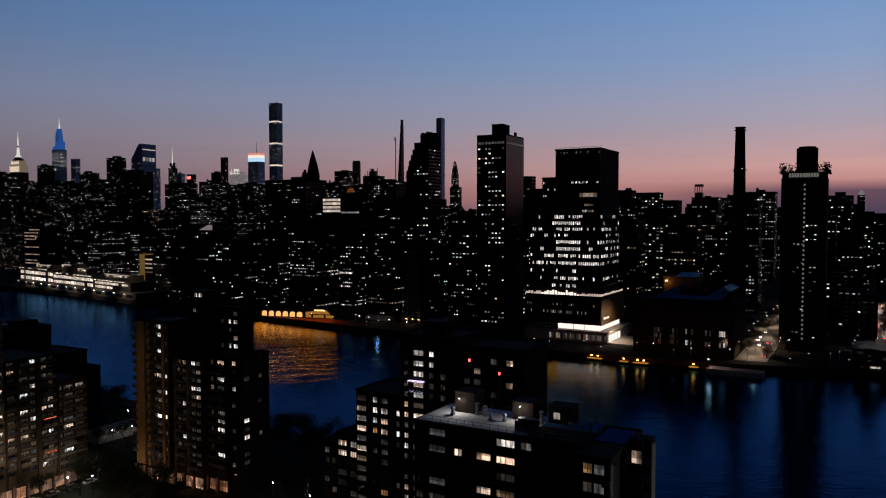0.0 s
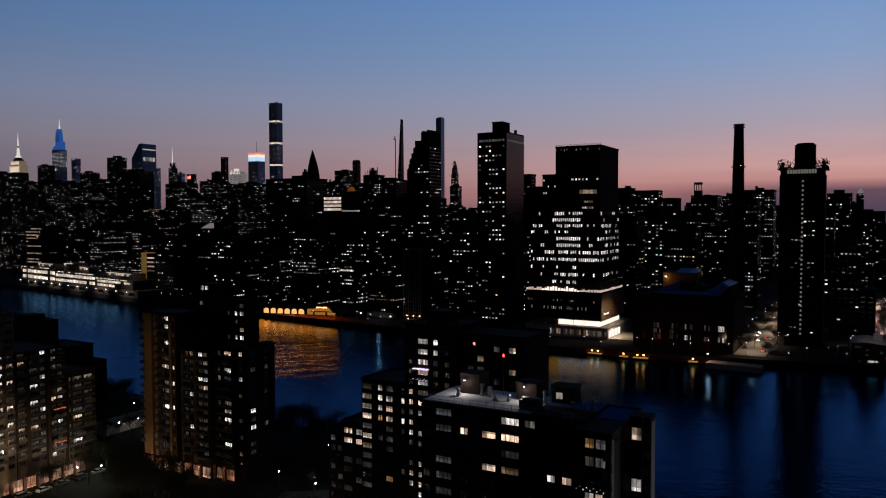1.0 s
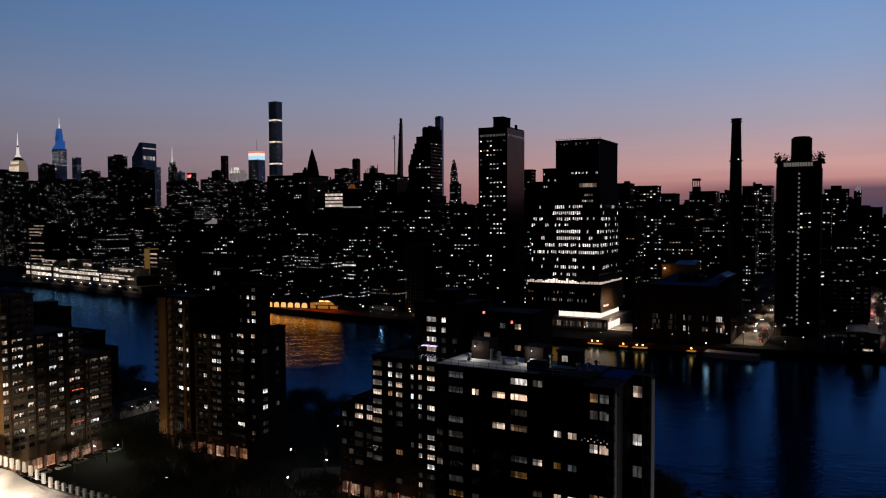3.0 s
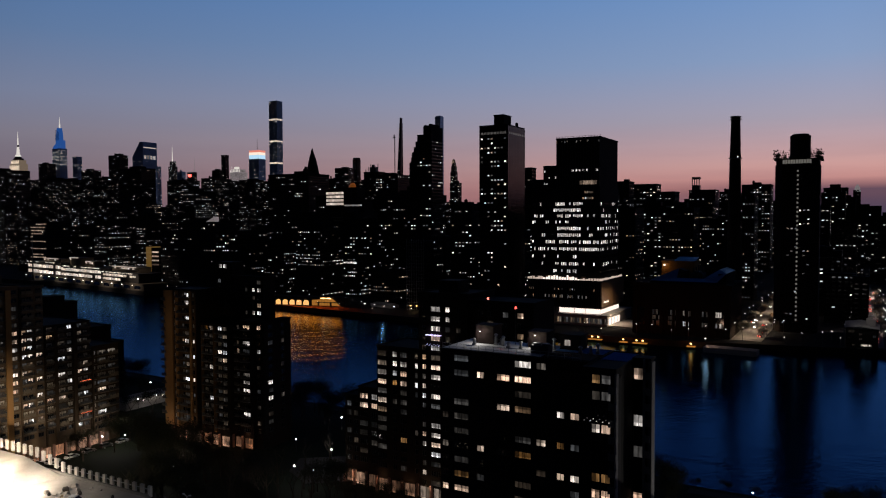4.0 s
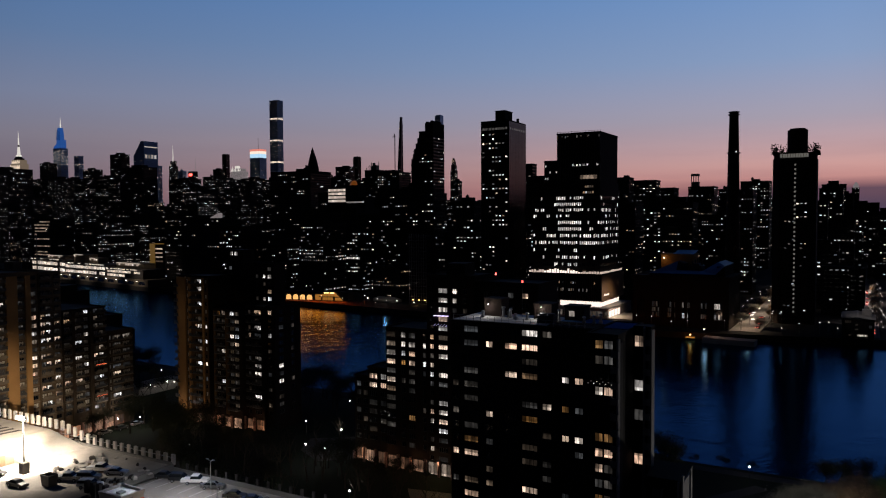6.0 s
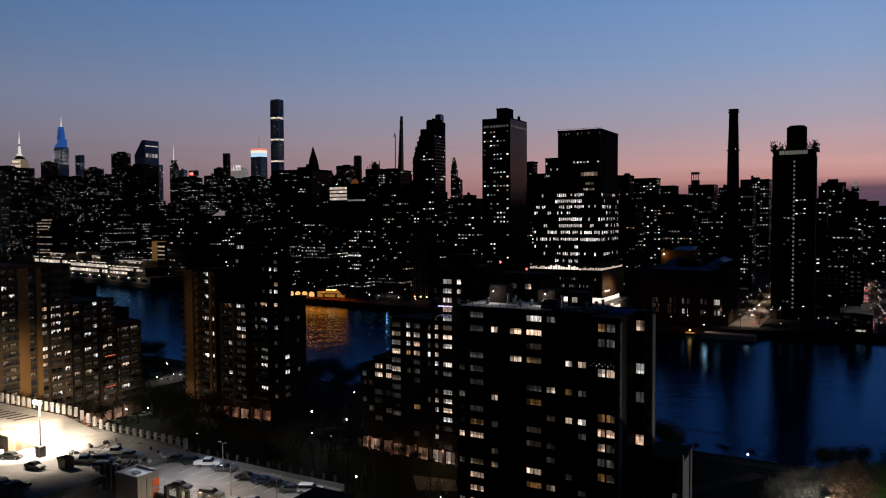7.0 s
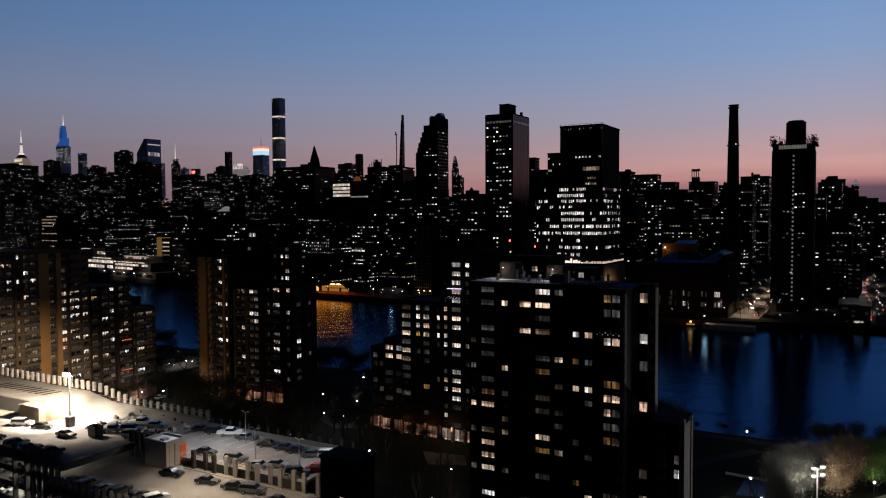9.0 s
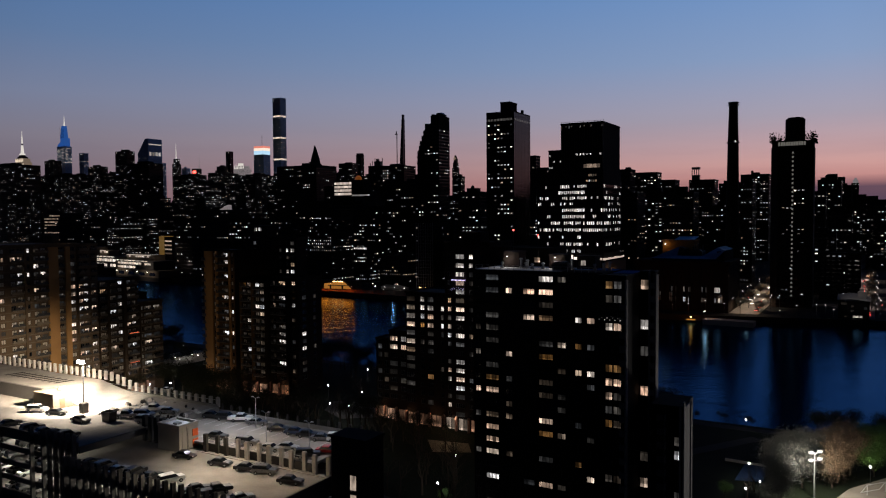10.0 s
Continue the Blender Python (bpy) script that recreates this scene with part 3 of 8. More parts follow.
def glow_top_tower():
    ob = thing("glow_top_tower", -469, 1900, 4, "blue glass tower with a red and white lit top band", "skyscraper")
    w, d = 34, 25
    k = Kit()
    k.box(-w, 0, 0, d, 0, 231)
    part("wall", k, M["blue_glass"], ob)
    for a, b, m in ((231, 241, "band_blue"), (241, 248, "band_white"), (248, 253, "band_red")):
        k = Kit()
        k.box(-w + 0.2, -0.2, 0.2, d - 0.2, a, b)
        part("lit_band", k, M[m], ob, "glowing horizontal top band")
    k = Kit()
    k.tube((-12, 8, 253), (-12, 8, 282), 0.6, 0.3)
    part("antenna", k, M["dark_metal"], ob)
    dk, b = far_windows(w, d, 60, 228, 4, 4, 0.08, random.Random(6), "fr")
    part("lit_glazing", b, M["lit"], ob, "few lit windows", "stuff")
    k = Kit()
    for z in (128, 133, 138, 143, 148):
        k.box(-w - 6, 0, -30.3, -30, z, z + 2.6)
    part("lit_floor", k, M["lit_dim"], ob, "dim lit office floors")
    k = Kit()
    k.box(-w - 7, 1, -30, -1, 0, 158)
    part("annex", k, M["dark_stone"], ob)


def leaning_spire():
    ob = thing("faceted_tower", -514, 2908, 4, "dark faceted tower tapering to a point", "skyscraper")
    k = Kit()
    b, t = [(-22, 0), (22, 0), (22, 30), (-22, 30)], [(-6, 8), (3, 8), (3, 14), (-6, 14)]
    for z0, z1, s0, s1 in ((0, 255, 1.0, 0.92), (255, 300, 0.92, 0.62), (300, 352, 0.62, 0.05)):
        vs = [(x * s0 - 3 * (1 - s0), 15 + (y - 15) * s0, z0) for x, y in b] + [(x * s1 - 3 * (1 - s1), 15 + (y - 15) * s1, z1) for x, y in b]
        k.add(vs, [(0, 1, 5, 4), (1, 2, 6, 5), (2, 3, 7, 6), (3, 0, 4, 7), (4, 5, 6, 7)])
    part("wall", k, M["dark_stone"], ob)
    dk, w = far_windows(40, 30, 60, 205, 4, 4, 0.08, random.Random(7), "f", x0=20, y0=-0.3)
    part("lit_glazing", w, M["lit"], ob, "few lit windows", "stuff")


def feather_tower():
    ob = thing("feather_tower", -159, 2826, 4, "extremely thin tower with a feathered stepped top", "skyscraper")
    k = Kit()
    k.box(-18, 0, 0, 22, 0, 180)
    for i in range(14):
        k.box(-18 + 0.75 * (i + 1), 0, 0.5 * i, 22 - 0.3 * i, 180 + 18.5 * i, 180 + 18.5 * (i + 1))
    k.box(-5.5, 0, 6, 17, 439, 458)
    part("wall", k, M["dark_glass"], ob)
    dk, b = far_windows(9, 14, 190, 420, 5, 4.5, 0.16, random.Random(8), "f", y0=-0.1, x0=-0.5)
    part("lit_glazing", b, M["lit"], ob, "few lit windows", "stuff")
    mast = thing("tower_crane", -180, 2826, 4, "thin lattice mast of a distant crane", "crane")
    k = Kit()
    k.box(-1.2, 1.2, 0, 2.4, 0, 385), k.box(-9, 3, 0.5, 1.9, 381, 384), k.box(-4, -1, 0, 2.4, 384, 394)
    part("mast", k, M["dark_metal"], mast)


def tall_blue_slab():
    ob = thing("blue_glass_supertall", -8, 3109, 4, "tall slender tower of dark blue glass", "skyscraper")
    k = Kit()
    k.box(-25, 0, 0, 28, 0, 500)
    k.box(-20, 0, 0, 22, 500, 503)
    part("wall", k, M["blue_glass"], ob)
    dk, b = far_windows(25, 28, 80, 495, 5, 4, 0.2, random.Random(10), "fr")
    part("lit_glazing", b, M["lit_dim"], ob, "dim lit windows", "stuff")


def crown_tower():
    ob, _ = far_tower(49, 2900, 20, 23, 262, "slim stone tower with a lit crown", "dark_stone", 0.25, seed=11, tiers=((0.8, 0.8, 22), (0.7, 0.7, 14)), cap=False)
    k = Kit()
    for i in range(5):
        k.box(-17 + 3.1 * i, -15.6 + 3.1 * i, 1.6, 2.2, 288 + 5 * (i % 2), 298 + 4 * (i % 3))
    part("crown", k, M["lit_warm"], ob, "lit crown pinnacles", "stuff")
    k = Kit()
    k.stack([(-15, -5, 4, 14, 294), (-14, -6, 5, 13, 303), (-11, -9, 8, 10, 308)])
    part("crown_core", k, M["dark_stone"], ob)


setback_spire_tower(), tapered_blue_tower(), slant_roof_tower(), banded_slender_tower(), glow_top_tower()
leaning_spire(), feather_tower(), tall_blue_slab(), crown_tower()

DARK_TALL = "dark high-rise block with scattered lit windows"
for i, (x, y, w, top) in enumerate(((-515, 1500, 50, 160), (-470, 1530, 40, 166), (-425, 1470, 44, 157), (-385, 1510, 40, 161), (-340, 1480, 30, 156), (-205, 1490, 46, 162), (-640, 1560, 44, 158), (-560, 1580, 40, 163), (-160, 1560, 30, 158), (-535, 1560, 30, 152), (-850, 1640, 45, 172), (-800, 1600, 45, 167), (-745, 1640, 40, 173), (-700, 1600, 40, 164), (-905, 1660, 40, 169), (-950, 1640, 40, 174))):
    far_tower(x, y, w, 30, top, DARK_TALL, lit=0.16, seed=200 + i, floor=3.2, bay=2.7)
far_tower(-770, 1300, 110, 45, 169, DARK_TALL, lit=0.10, seed=20)
far_tower(-1222, 2300, 43, 30, 254, DARK_TALL, lit=0.06, seed=21)
far_tower(-982, 2000, 20, 14, 250, "narrow blue tower with a lit vertical strip", "blue_glass", 0.2, seed=22, cap=False)
far_tower(-895, 1900, 46, 25, 207, DARK_TALL, lit=0.1, seed=23)
far_tower(-782, 1800, 42, 24, 237, DARK_TALL, lit=0.08, seed=24)
far_tower(-610, 1500, 70, 35, 185, DARK_TALL, lit=0.04, seed=25)
far_tower(-880, 2300, 20, 14, 244, "bluish glass office tower", "blue_glass", 0.12, seed=26, cap=False)
ob, _ = far_tower(-1082, 3000, 28, 22, 292, "glass tower with a lit needle spire", "dark_stone", 0.4, seed=27, cap=False, tiers=((0.7, 0.7, 22),))
k = Kit()
spike(k, -13, 8, 308, 372, 2.0)
part("spire", k, M["flood_white"], ob, "white lit needle")
far_tower(-840, 2400, 22, 16, 234, "dark blue office tower", "blue_glass", 0.12, seed=28)
ob, _ = far_tower(-770, 2300, 26, 15, 226, DARK_TALL, lit=0.1, seed=29, cap=False)
k = Kit()
spike(k, -4, 10, 221, 268, 0.9)
part("antenna", k, M["flood_grey"], ob, "thin pale antenna")
k = Kit()
k.box(-22, -8, -0.6, -0.3, 208, 216)
part("sign", k, M["red_light"], ob, "red illuminated roof sign")
far_tower(-641, 2200, 17, 14, 270, "slim dark tower with bluish glass", "dark_glass", 0.08, seed=30, cap=False)
far_tower(-655, 2190, 32, 20, 225, DARK_TALL, lit=0.08, seed=31)
# floodlight on this facade and its finials is glow in the material
ob, _ = far_tower(-652, 2400, 46, 33, 232, "stone building with floodlight painted as glow and an ornate roof", "flood_grey", 0.10, seed=32, cap=False, tiers=((0.8, 0.8, 10),))
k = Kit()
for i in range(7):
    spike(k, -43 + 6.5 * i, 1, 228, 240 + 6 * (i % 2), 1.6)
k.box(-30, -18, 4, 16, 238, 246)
part("roof", k, M["flood_white"], ob, "roof finials with white floodlight painted as glow")
far_tower(-182, 1000, 72, 46, 143, DARK_TALL, lit=0.05, seed=33)
far_tower(-330, 1800, 12, 12, 194, "dark domed rooftop tower", seed=34, lit=0.05, tiers=((0.8, 0.8, 8), (0.5, 0.5, 6)), cap=False)
far_tower(-430, 1880, 60, 30, 175, DARK_TALL, lit=0.03, seed=35)
far_tower(-241, 1900, 42, 27, 211, DARK_TALL, lit=0.09, seed=36)
far_tower(-228, 2000, 16, 15, 240, "dark tower with a crowned top", lit=0.12, seed=37, tiers=((0.9, 0.9, 5),), cap=False)
ob, _ = far_tower(-129, 1500, 36, 25, 176, "dark block with ornamental rooftop frames", lit=0.06, seed=38, cap=False)
k = Kit()
for i in range(6):
    k.box(-33 + 6 * i, -32 + 6 * i, 2, 3, 172, 178 + 5 * (i % 3))
k.box(-24, -9, 4, 12, 172, 182), k.box(-19, -14, 4, 8, 182, 187)
part("roof_frame", k, M["dark_metal"], ob)
far_tower(-57, 950, 38, 30, 138, DARK_TALL, lit=0.08, seed=39)
far_tower(32, 1500, 18, 17, 153, DARK_TALL, lit=0.15, seed=40)
far_tower(90, 720, 10, 12, 131, "dark stepped apartment tower with balconies", lit=0.12, seed=41, cap=False)
far_tower(102, 724, 8, 12, 119, "dark stepped apartment tower with balconies", lit=0.12, seed=42, cap=False)
far_tower(197, 760, 13, 20, 119, DARK_TALL, lit=0.12, seed=43)
far_tower(237, 800, 30, 21, 118, DARK_TALL, lit=0.16, seed=44, cap=False)
far_tower(262, 815, 26, 24, 110, DARK_TALL, lit=0.16, seed=45, cap=False)
ob, _ = far_tower(367, 980, 34, 30, 118, DARK_TALL, lit=0.14, seed=46, cap=False)
k = Kit()
k.box(-31, -21, 4, 12, 114, 121)
for i in range(4):
    k.box(-31 + 3 * i, -30 + 3 * i, 3, 4, 121, 131)
k.box(-31, -21, 3, 12, 129, 132)
part("roof_frame", k, M["dark_metal"], ob)
far_tower(450, 1000, 37, 35, 126, DARK_TALL, lit=0.2, seed=47)
far_tower(399, 930, 20, 35, 112, DARK_TALL, lit=0.16, seed=57)
far_tower(443, 795, 24, 30, 108, DARK_TALL, lit=0.22, seed=48)
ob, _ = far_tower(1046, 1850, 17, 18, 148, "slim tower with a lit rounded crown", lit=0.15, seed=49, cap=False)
# crown light put into the surface as glow
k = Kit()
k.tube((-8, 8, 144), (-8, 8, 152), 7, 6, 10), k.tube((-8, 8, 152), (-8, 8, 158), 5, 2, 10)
part("crown", k, M["flood_grey"], ob, "rounded crown with soft light painted as glow")


# ---------------------------------------------------------------- large buildings along the shore
def stepped_tower():
    """Dark slab with a notched, stepped left flank."""
    ob = thing("stepped_apartment_tower", -9, 690, 4, "dark apartment tower with stepped notched flank", "skyscraper")
    NAMED.append((-15, 700, 26))
    k = Kit()
    k.box(-9, 0, 0, 22, 0, 165), k.box(-8.6, -6, 1, 18, 165, 166.4), k.box(-3.4, -1, 1, 18, 165, 167.2)
    for i, (a, top) in enumerate(((-16, 157.5), (-18, 151), (-20, 146), (-22, 141), (-23.2, 136), (-25, 131), (-28, 108), (-31, 92))):
        k.box(a, -8.9 + 0.01 * i, 0.4, 21.6, 0, top)
        for j in range(int(top / 3.2)):
            if j % 2:
                k.box(a - 1.0, a, 1, 6, j * 3.2, j * 3.2 + 1.0)
    part("wall", k, M["dark_stone"], ob)
    dk, b = far_windows(17, 22, 10, 154, 3.2, 3.0, 0.13, random.Random(50), "fr")
    d2, b2 = far_windows(14, 22, 10, 92, 3.2, 3.0, 0.16, random.Random(51), "f", x0=-17)
    dk.add(d2.v, d2.f), b.add(b2.v, b2.f)
    part("unlit_glazing", dk, M["window"], ob, "dark unlit windows", "stuff")
    part("lit_glazing", b, M["lit"], ob, "small lit windows", "stuff")


def office_tower_a():
    ob = thing("slab_tower", 52.3, 560, 4, "tall dark slab tower with a glossy side facing the sunset", "skyscraper")
    NAMED.append((58, 580, 26))
    w, d, h = 24, 34, 150.5
    k = Kit()
    k.box(-w, 0, 0, d, -2, h)
    part("wall", k, M["dark_stone"], ob)
    for i in range(9):
        c = -w + w * i / 8
        k = Kit()
        k.box(c - 0.3, c + 0.3, -0.3, -0.01, -2, h)
        part("pier", k, M["dark_stone"], ob)
    k = Kit()
    k.box(0, 0.25, 0.5, d - 0.5, 0, h - 1)
    for i in range(12):
        k.box(0.2, 0.4, 0.5 + (d - 1) * i / 11 - 0.12, 0.5 + (d - 1) * i / 11 + 0.12, 0, h - 1)
    for z in range(4, int(h), 4):
        k.box(0.2, 0.35, 0.5, d - 0.5, z, z + 0.5)
    part("curtain_wall", k, M["dark_glass"], ob, "glossy glass side with fine grid")
    k = Kit()
    k.box(-13, -4.5, 3, 17, h, h + 7.5), k.box(-13.3, -4.2, 2.7, 17.3, h + 7.5, h + 8.2), k.box(-3, -1.6, 8, 10, h, h + 2.2), k.box(-2.2, -0.6, 20, 22, h, h + 3.0)
    part("bulkhead", k, M["dark_stone"], ob)
    dk, b = far_windows(w, d, 0, h - 8, 3.6, 3.0, 0.22, random.Random(52), "fr", y0=-0.2)
    part("unlit_glazing", dk, M["window"], ob, "dark unlit windows", "stuff")
    part("lit_glazing", b, M["lit"], ob, "scattered lit windows", "stuff")
    k = Kit()
    for s, e in spread(8, w, 0.8):
        k.quad((-w + s, -0.45, h - 7.4), (-w + e, -0.45, h - 7.4), (-w + e, -0.45, h - 5.6), (-w + s, -0.45, h - 5.6))
    for s, e in spread(9, d, 0.6):
        k.quad((0.5, s, h - 7.4), (0.5, e, h - 7.4), (0.5, e, h - 5.8), (0.5, s, h - 5.8))
    part("top_floor_glazing", k, M["lit_dim"], ob, "lit top floor windows", "stuff")


def medical_tower():
    """Lit office block in stacked volumes over a bright glazed podium."""
    ob = thing("medical_tower", 113, 508, 4, "office tower with rows of lit floors over a glowing podium", "office building")
    NAMED.append((110, 535, 48))
    x0, x1, d = -51.6, 1.0, 45.5
    k = Kit()
    k.box(x0, x1, 0, d, 33, 99)
    part("wall", k, M["dark_stone"], ob)
    rows = [38.3, 43.6, 48.9, 54.4, 59.6, 64.6, 69.4, 74.1, 78.5, 82.8, 87.3]
    for z in rows:
        k = Kit()
        k.prism([(x0 - 0.3, -0.35), (x1 + 0.35, -0.35), (x1 + 0.35, d), (x1 - 0.02, d), (x1 - 0.02, -0.02), (x0 - 0.3, -0.02)], z - 2.4, z - 1.5)
        part("floor_band", k, M["dark_stone"], ob)
    k = Kit()
    k.stack([(-32.7, 0.4, 1.5, d - 1, 99), (-32.7, 0.4, 1.5, d - 1, 134.4), (-33.0, 0.7, 1.2, d - 0.7, 134.4), (-33.0, 0.7, 1.2, d - 0.7, 135.4)])
    part("upper_block", k, M["dark_stone"], ob, "dark windowless upper block")
    for i in range(17):
        k = Kit()
        k.box(-32.0 + 2.0 * i, -31.6 + 2.0 * i, 1.0, 1.25, 99.5, 134.2)
        part("upper_fin", k, M["dark_metal"], ob)
    k = Kit()
    k.stack([(-43.8, -32.71, 4, 40, 99), (-43.8, -32.71, 4, 40, 115), (-44.0, -32.71, 3.8, 40.2, 115), (-44.0, -32.71, 3.8, 40.2, 115.8)])
    part("side_block", k, M["dark_stone"], ob)
    k = Kit()
    for i in range(16):
        k.tube((-32.5 + 2.2 * i, 1.6, 135.3), (-32.5 + 2.2 * i, 1.6, 136.3 + 0.5 * (i % 5 == 0)), 0.12, 0.12, 5)
    k.box(-32.5, 0.4, 1.55, 1.65, 136.1, 136.25)
    part("roof_rail", k, M["steel"], ob)
    for i, c in enumerate((-32.2, -28.5, -26.0, -24.0, -17.0, -14.0, -9.0, -8.2, -0.4)):
        k = Kit()
        k.box(c - 0.4, c + 0.4, 0.9, 1.15, 131.6 + 0.8 * (i % 2), 133.2)
        part("crown_light", k, M["lit_dim"], ob, "small lamp at the roof edge")
    # glazed rows: long bright runs between dark ones, as shares of the front
    runs = [[(0.33, 0.68, 0.55)], [(0.12, 0.22, 0.3), (0.33, 0.68, 0.9), (0.74, 0.78, 0.9), (0.88, 0.94, 0.6)], [(0.05, 0.5, 0.06)], [(0.02, 0.3, 0.5), (0.3, 0.98, 0.95)],
            [(0.2, 0.36, 0.6), (0.4, 0.72, 0.85), (0.76, 0.98, 0.85)], [(0.13, 0.2, 0.95), (0.38, 0.72, 0.95), (0.85, 0.95, 0.5)], [(0.38, 0.72, 0.95), (0.8, 0.84, 0.9), (0.92, 0.97, 0.8)],
            [(0.0, 0.12, 0.8), (0.2, 0.3, 0.5), (0.36, 0.56, 0.8)], [(0.0, 0.16, 0.85), (0.38, 0.76, 0.9), (0.82, 0.96, 0.6)], [(0.33, 0.72, 0.97)], [(0.08, 0.3, 0.4), (0.34, 0.74, 0.8)]]
    rng = random.Random(53)
    dk, b = Kit(), Kit()
    for z, run in zip(rows, runs):
        for face, size, n in (("f", x1 - x0, 34), ("r", d, 26)):
            for s, e in spread(n, size, 0.66, 0.5):
                f = s / size
                if face == "f":
                    on = any(a <= f <= c and rng.random() < p for a, c, p in run) or rng.random() < 0.03
                else:
                    on = rng.random() < (0.34 if f < 0.5 else 0.2) * (1.3 if len(run) > 1 else 0.4)
                kk = b if on else dk
                lo, hi = z - 1.2 + rng.choice([0, 0, 0.5]), z + 1.1
                if face == "f":
                    kk.quad((x0 + s, -0.12, lo), (x0 + e, -0.12, lo), (x0 + e, -0.12, hi), (x0 + s, -0.12, hi))
                else:
                    kk.quad((x1 + 0.12, s, lo), (x1 + 0.12, e, lo), (x1 + 0.12, e, hi), (x1 + 0.12, s, hi))
    part("unlit_glazing", dk, M["window"], ob, "dark unlit office windows", "stuff")
    part("lit_glazing", b, M["lit_office"], ob, "rows of bright office windows", "stuff")
    k = Kit()
    for i in range(5):
        k.box(-14.6 + 2.6 * i, -12.2 + 2.6 * i, 0.9, 1.2, 101.2, 104.0)
    part("lit_panel", k, M["lit_warm"], ob, "bright lit window band")
    for z, a, c in ((95.6, -10.5, -3.5), (91.4, -12, -2.0)):
        for i in range(int((c - a) / 1.7)):
            k = Kit()
            k.box(a + 1.7 * i, a + 1.7 * i + 1.2, -0.3, -0.05, z - 0.8, z + 0.7)
            part("lit_pane", k, M["lit_home"], ob)
    d2, b2 = far_windows(32, 40, 99, 118, 4.6, 2.6, 0.16, rng, "f", x0=0, y0=1.4)
    _, b3 = far_windows(11, 30, 99, 115, 4.6, 1.6, 0.55, rng, "f", x0=-32.8, y0=3.9)
    b2.add(b3.v, b3.f)
    part("upper_glazing", b2, M["lit_office"], ob, "few lit windows", "stuff")
    # podium: dark finned box, lit terrace on top, glowing lobby band below
    pod = Kit()
    pod.stack([(-52.3, 3.4, -4, d + 6, 12.2), (-52.3, 3.4, -4, d + 6, 31.2), (-52.7, 3.8, -4.6, d + 6.4, 31.2), (-52.7, 3.8, -4.6, d + 6.4, 32.0)])
    part("podium", pod, M["dark_stone"], ob, "dark podium with upright fins")
    k = Kit()
    k.box(3.42, 3.7, -3.8, d + 5.8, 12.4, 31.0)
    part("podium_flank", k, M["bronze"], ob, "bronze clad podium flank")
    for i in range(40):
        c = -52 + 55.2 * i / 39
        fin = Kit()
        fin.box(c - 0.16, c + 0.16, -4.9, -4.01, 11.9 if i > 17 else 5.0, 31.1)
        part("fin", fin, M["dark_metal"], ob)
    for i in range(28):
        c = -52 + 55.0 * i / 27
        k = Kit()
        k.box(c - 1.0, c + rng.uniform(0.3, 0.9), -3.9, -3.5, 32.1, (34.6 if 6 < i < 19 else 33.4) + rng.uniform(-0.9, 0.9))
        part("terrace_light", k, M["lit_lobby" if 5 < i < 20 else "lit_terrace"], ob, "bright terrace edge lighting")
    for i in range(17):
        k = Kit()
        k.box(2.6, 3.0, -2 + 3 * i, 0.6 + 3 * i, 32.1, 33.0 + rng.uniform(0.0, 0.8))
        part("terrace_light", k, M["lit_terrace"], ob, "bright terrace edge lighting")
    for i in range(9):
        k = Kit()
        k.box(-50 + 5.6 * i + rng.uniform(-1, 1), -48 + 5.6 * i, -2.6, -1.8, 32.1, 33.6 + rng.uniform(0, 1.2))
        part("terrace_planter", k, M["bronze"], ob)
    for i, (a, c) in enumerate(((-28.2, -16.6), (-16.2, -8.4), (-8.0, 3.3))):
        k = Kit()
        k.box(a, c, -4.3, -4.05, 8.4, 12.0)
        part("lobby_glass", k, M["lit_lobby"], ob, "glowing lobby glazing")
    k = Kit()
    k.box(3.1, 3.3, -4.0, 40, 8.6, 11.6)
    part("lobby_glass", k, M["lit_lobby"], ob, "glowing lobby glazing")
    k = Kit()
    k.stack([(-52.3, 8.6, -6.4, d + 10, 0), (-52.3, 8.6, -6.4, d + 10, 7.0), (-52.6, 8.9, -6.8, d + 10, 7.0), (-52.6, 8.9, -6.8, d + 10, 7.8)])
    part("ground_floor", k, M["concrete"], ob, "pale ground floor plinth")
    for i in range(26):
        k = Kit()
        k.box(-35 + 1.68 * i, -34.0 + 1.68 * i, -6.7, -6.45, 1.8, 5.4)
        part("ground_window", k, M["lit_home" if i % 3 else "lit_faint"], ob, "dim lit ground floor pane")
    for z, rise in ((19.0, 2.0), (24.6, 1.4)):
        for i in range(36):
            if rng.random() < (0.75 if 8 < i < 30 and z < 20 else 0.4 if i < 3 or 10 < i < 30 else 0.12):
                pane = Kit()
                pane.box(-51.5 + 1.5 * i, -50.6 + 1.5 * i, -4.3, -4.05, z, z + rise)
                part("podium_window", pane, M["lit_home"], ob, "small lit podium window")
    sign = Kit()
    for i in range(6):
        sign.box(3.75, 3.95, 1 + 2.0 * i, 2.5 + 2.0 * i, 15.8, 17.0 + 0.6 * (i == 0))
    part("sign", sign, M["lit_lobby"], ob, "white illuminated wall sign of plain bars")
    k = Kit()
    k.box(8.65, 30, -5, 34, 0, 0.6)
    part("forecourt", k, M["pale_stone"], ob, "pale lit forecourt paving")
    for i in range(4):
        k = Kit()
        k.box(8.95, 9.2, -4 + 7 * i, 1.6 + 7 * i, 1.0, 5.6)
        part("lit_entrance", k, M["lit_lobby"], ob, "bright white entrance glazing")


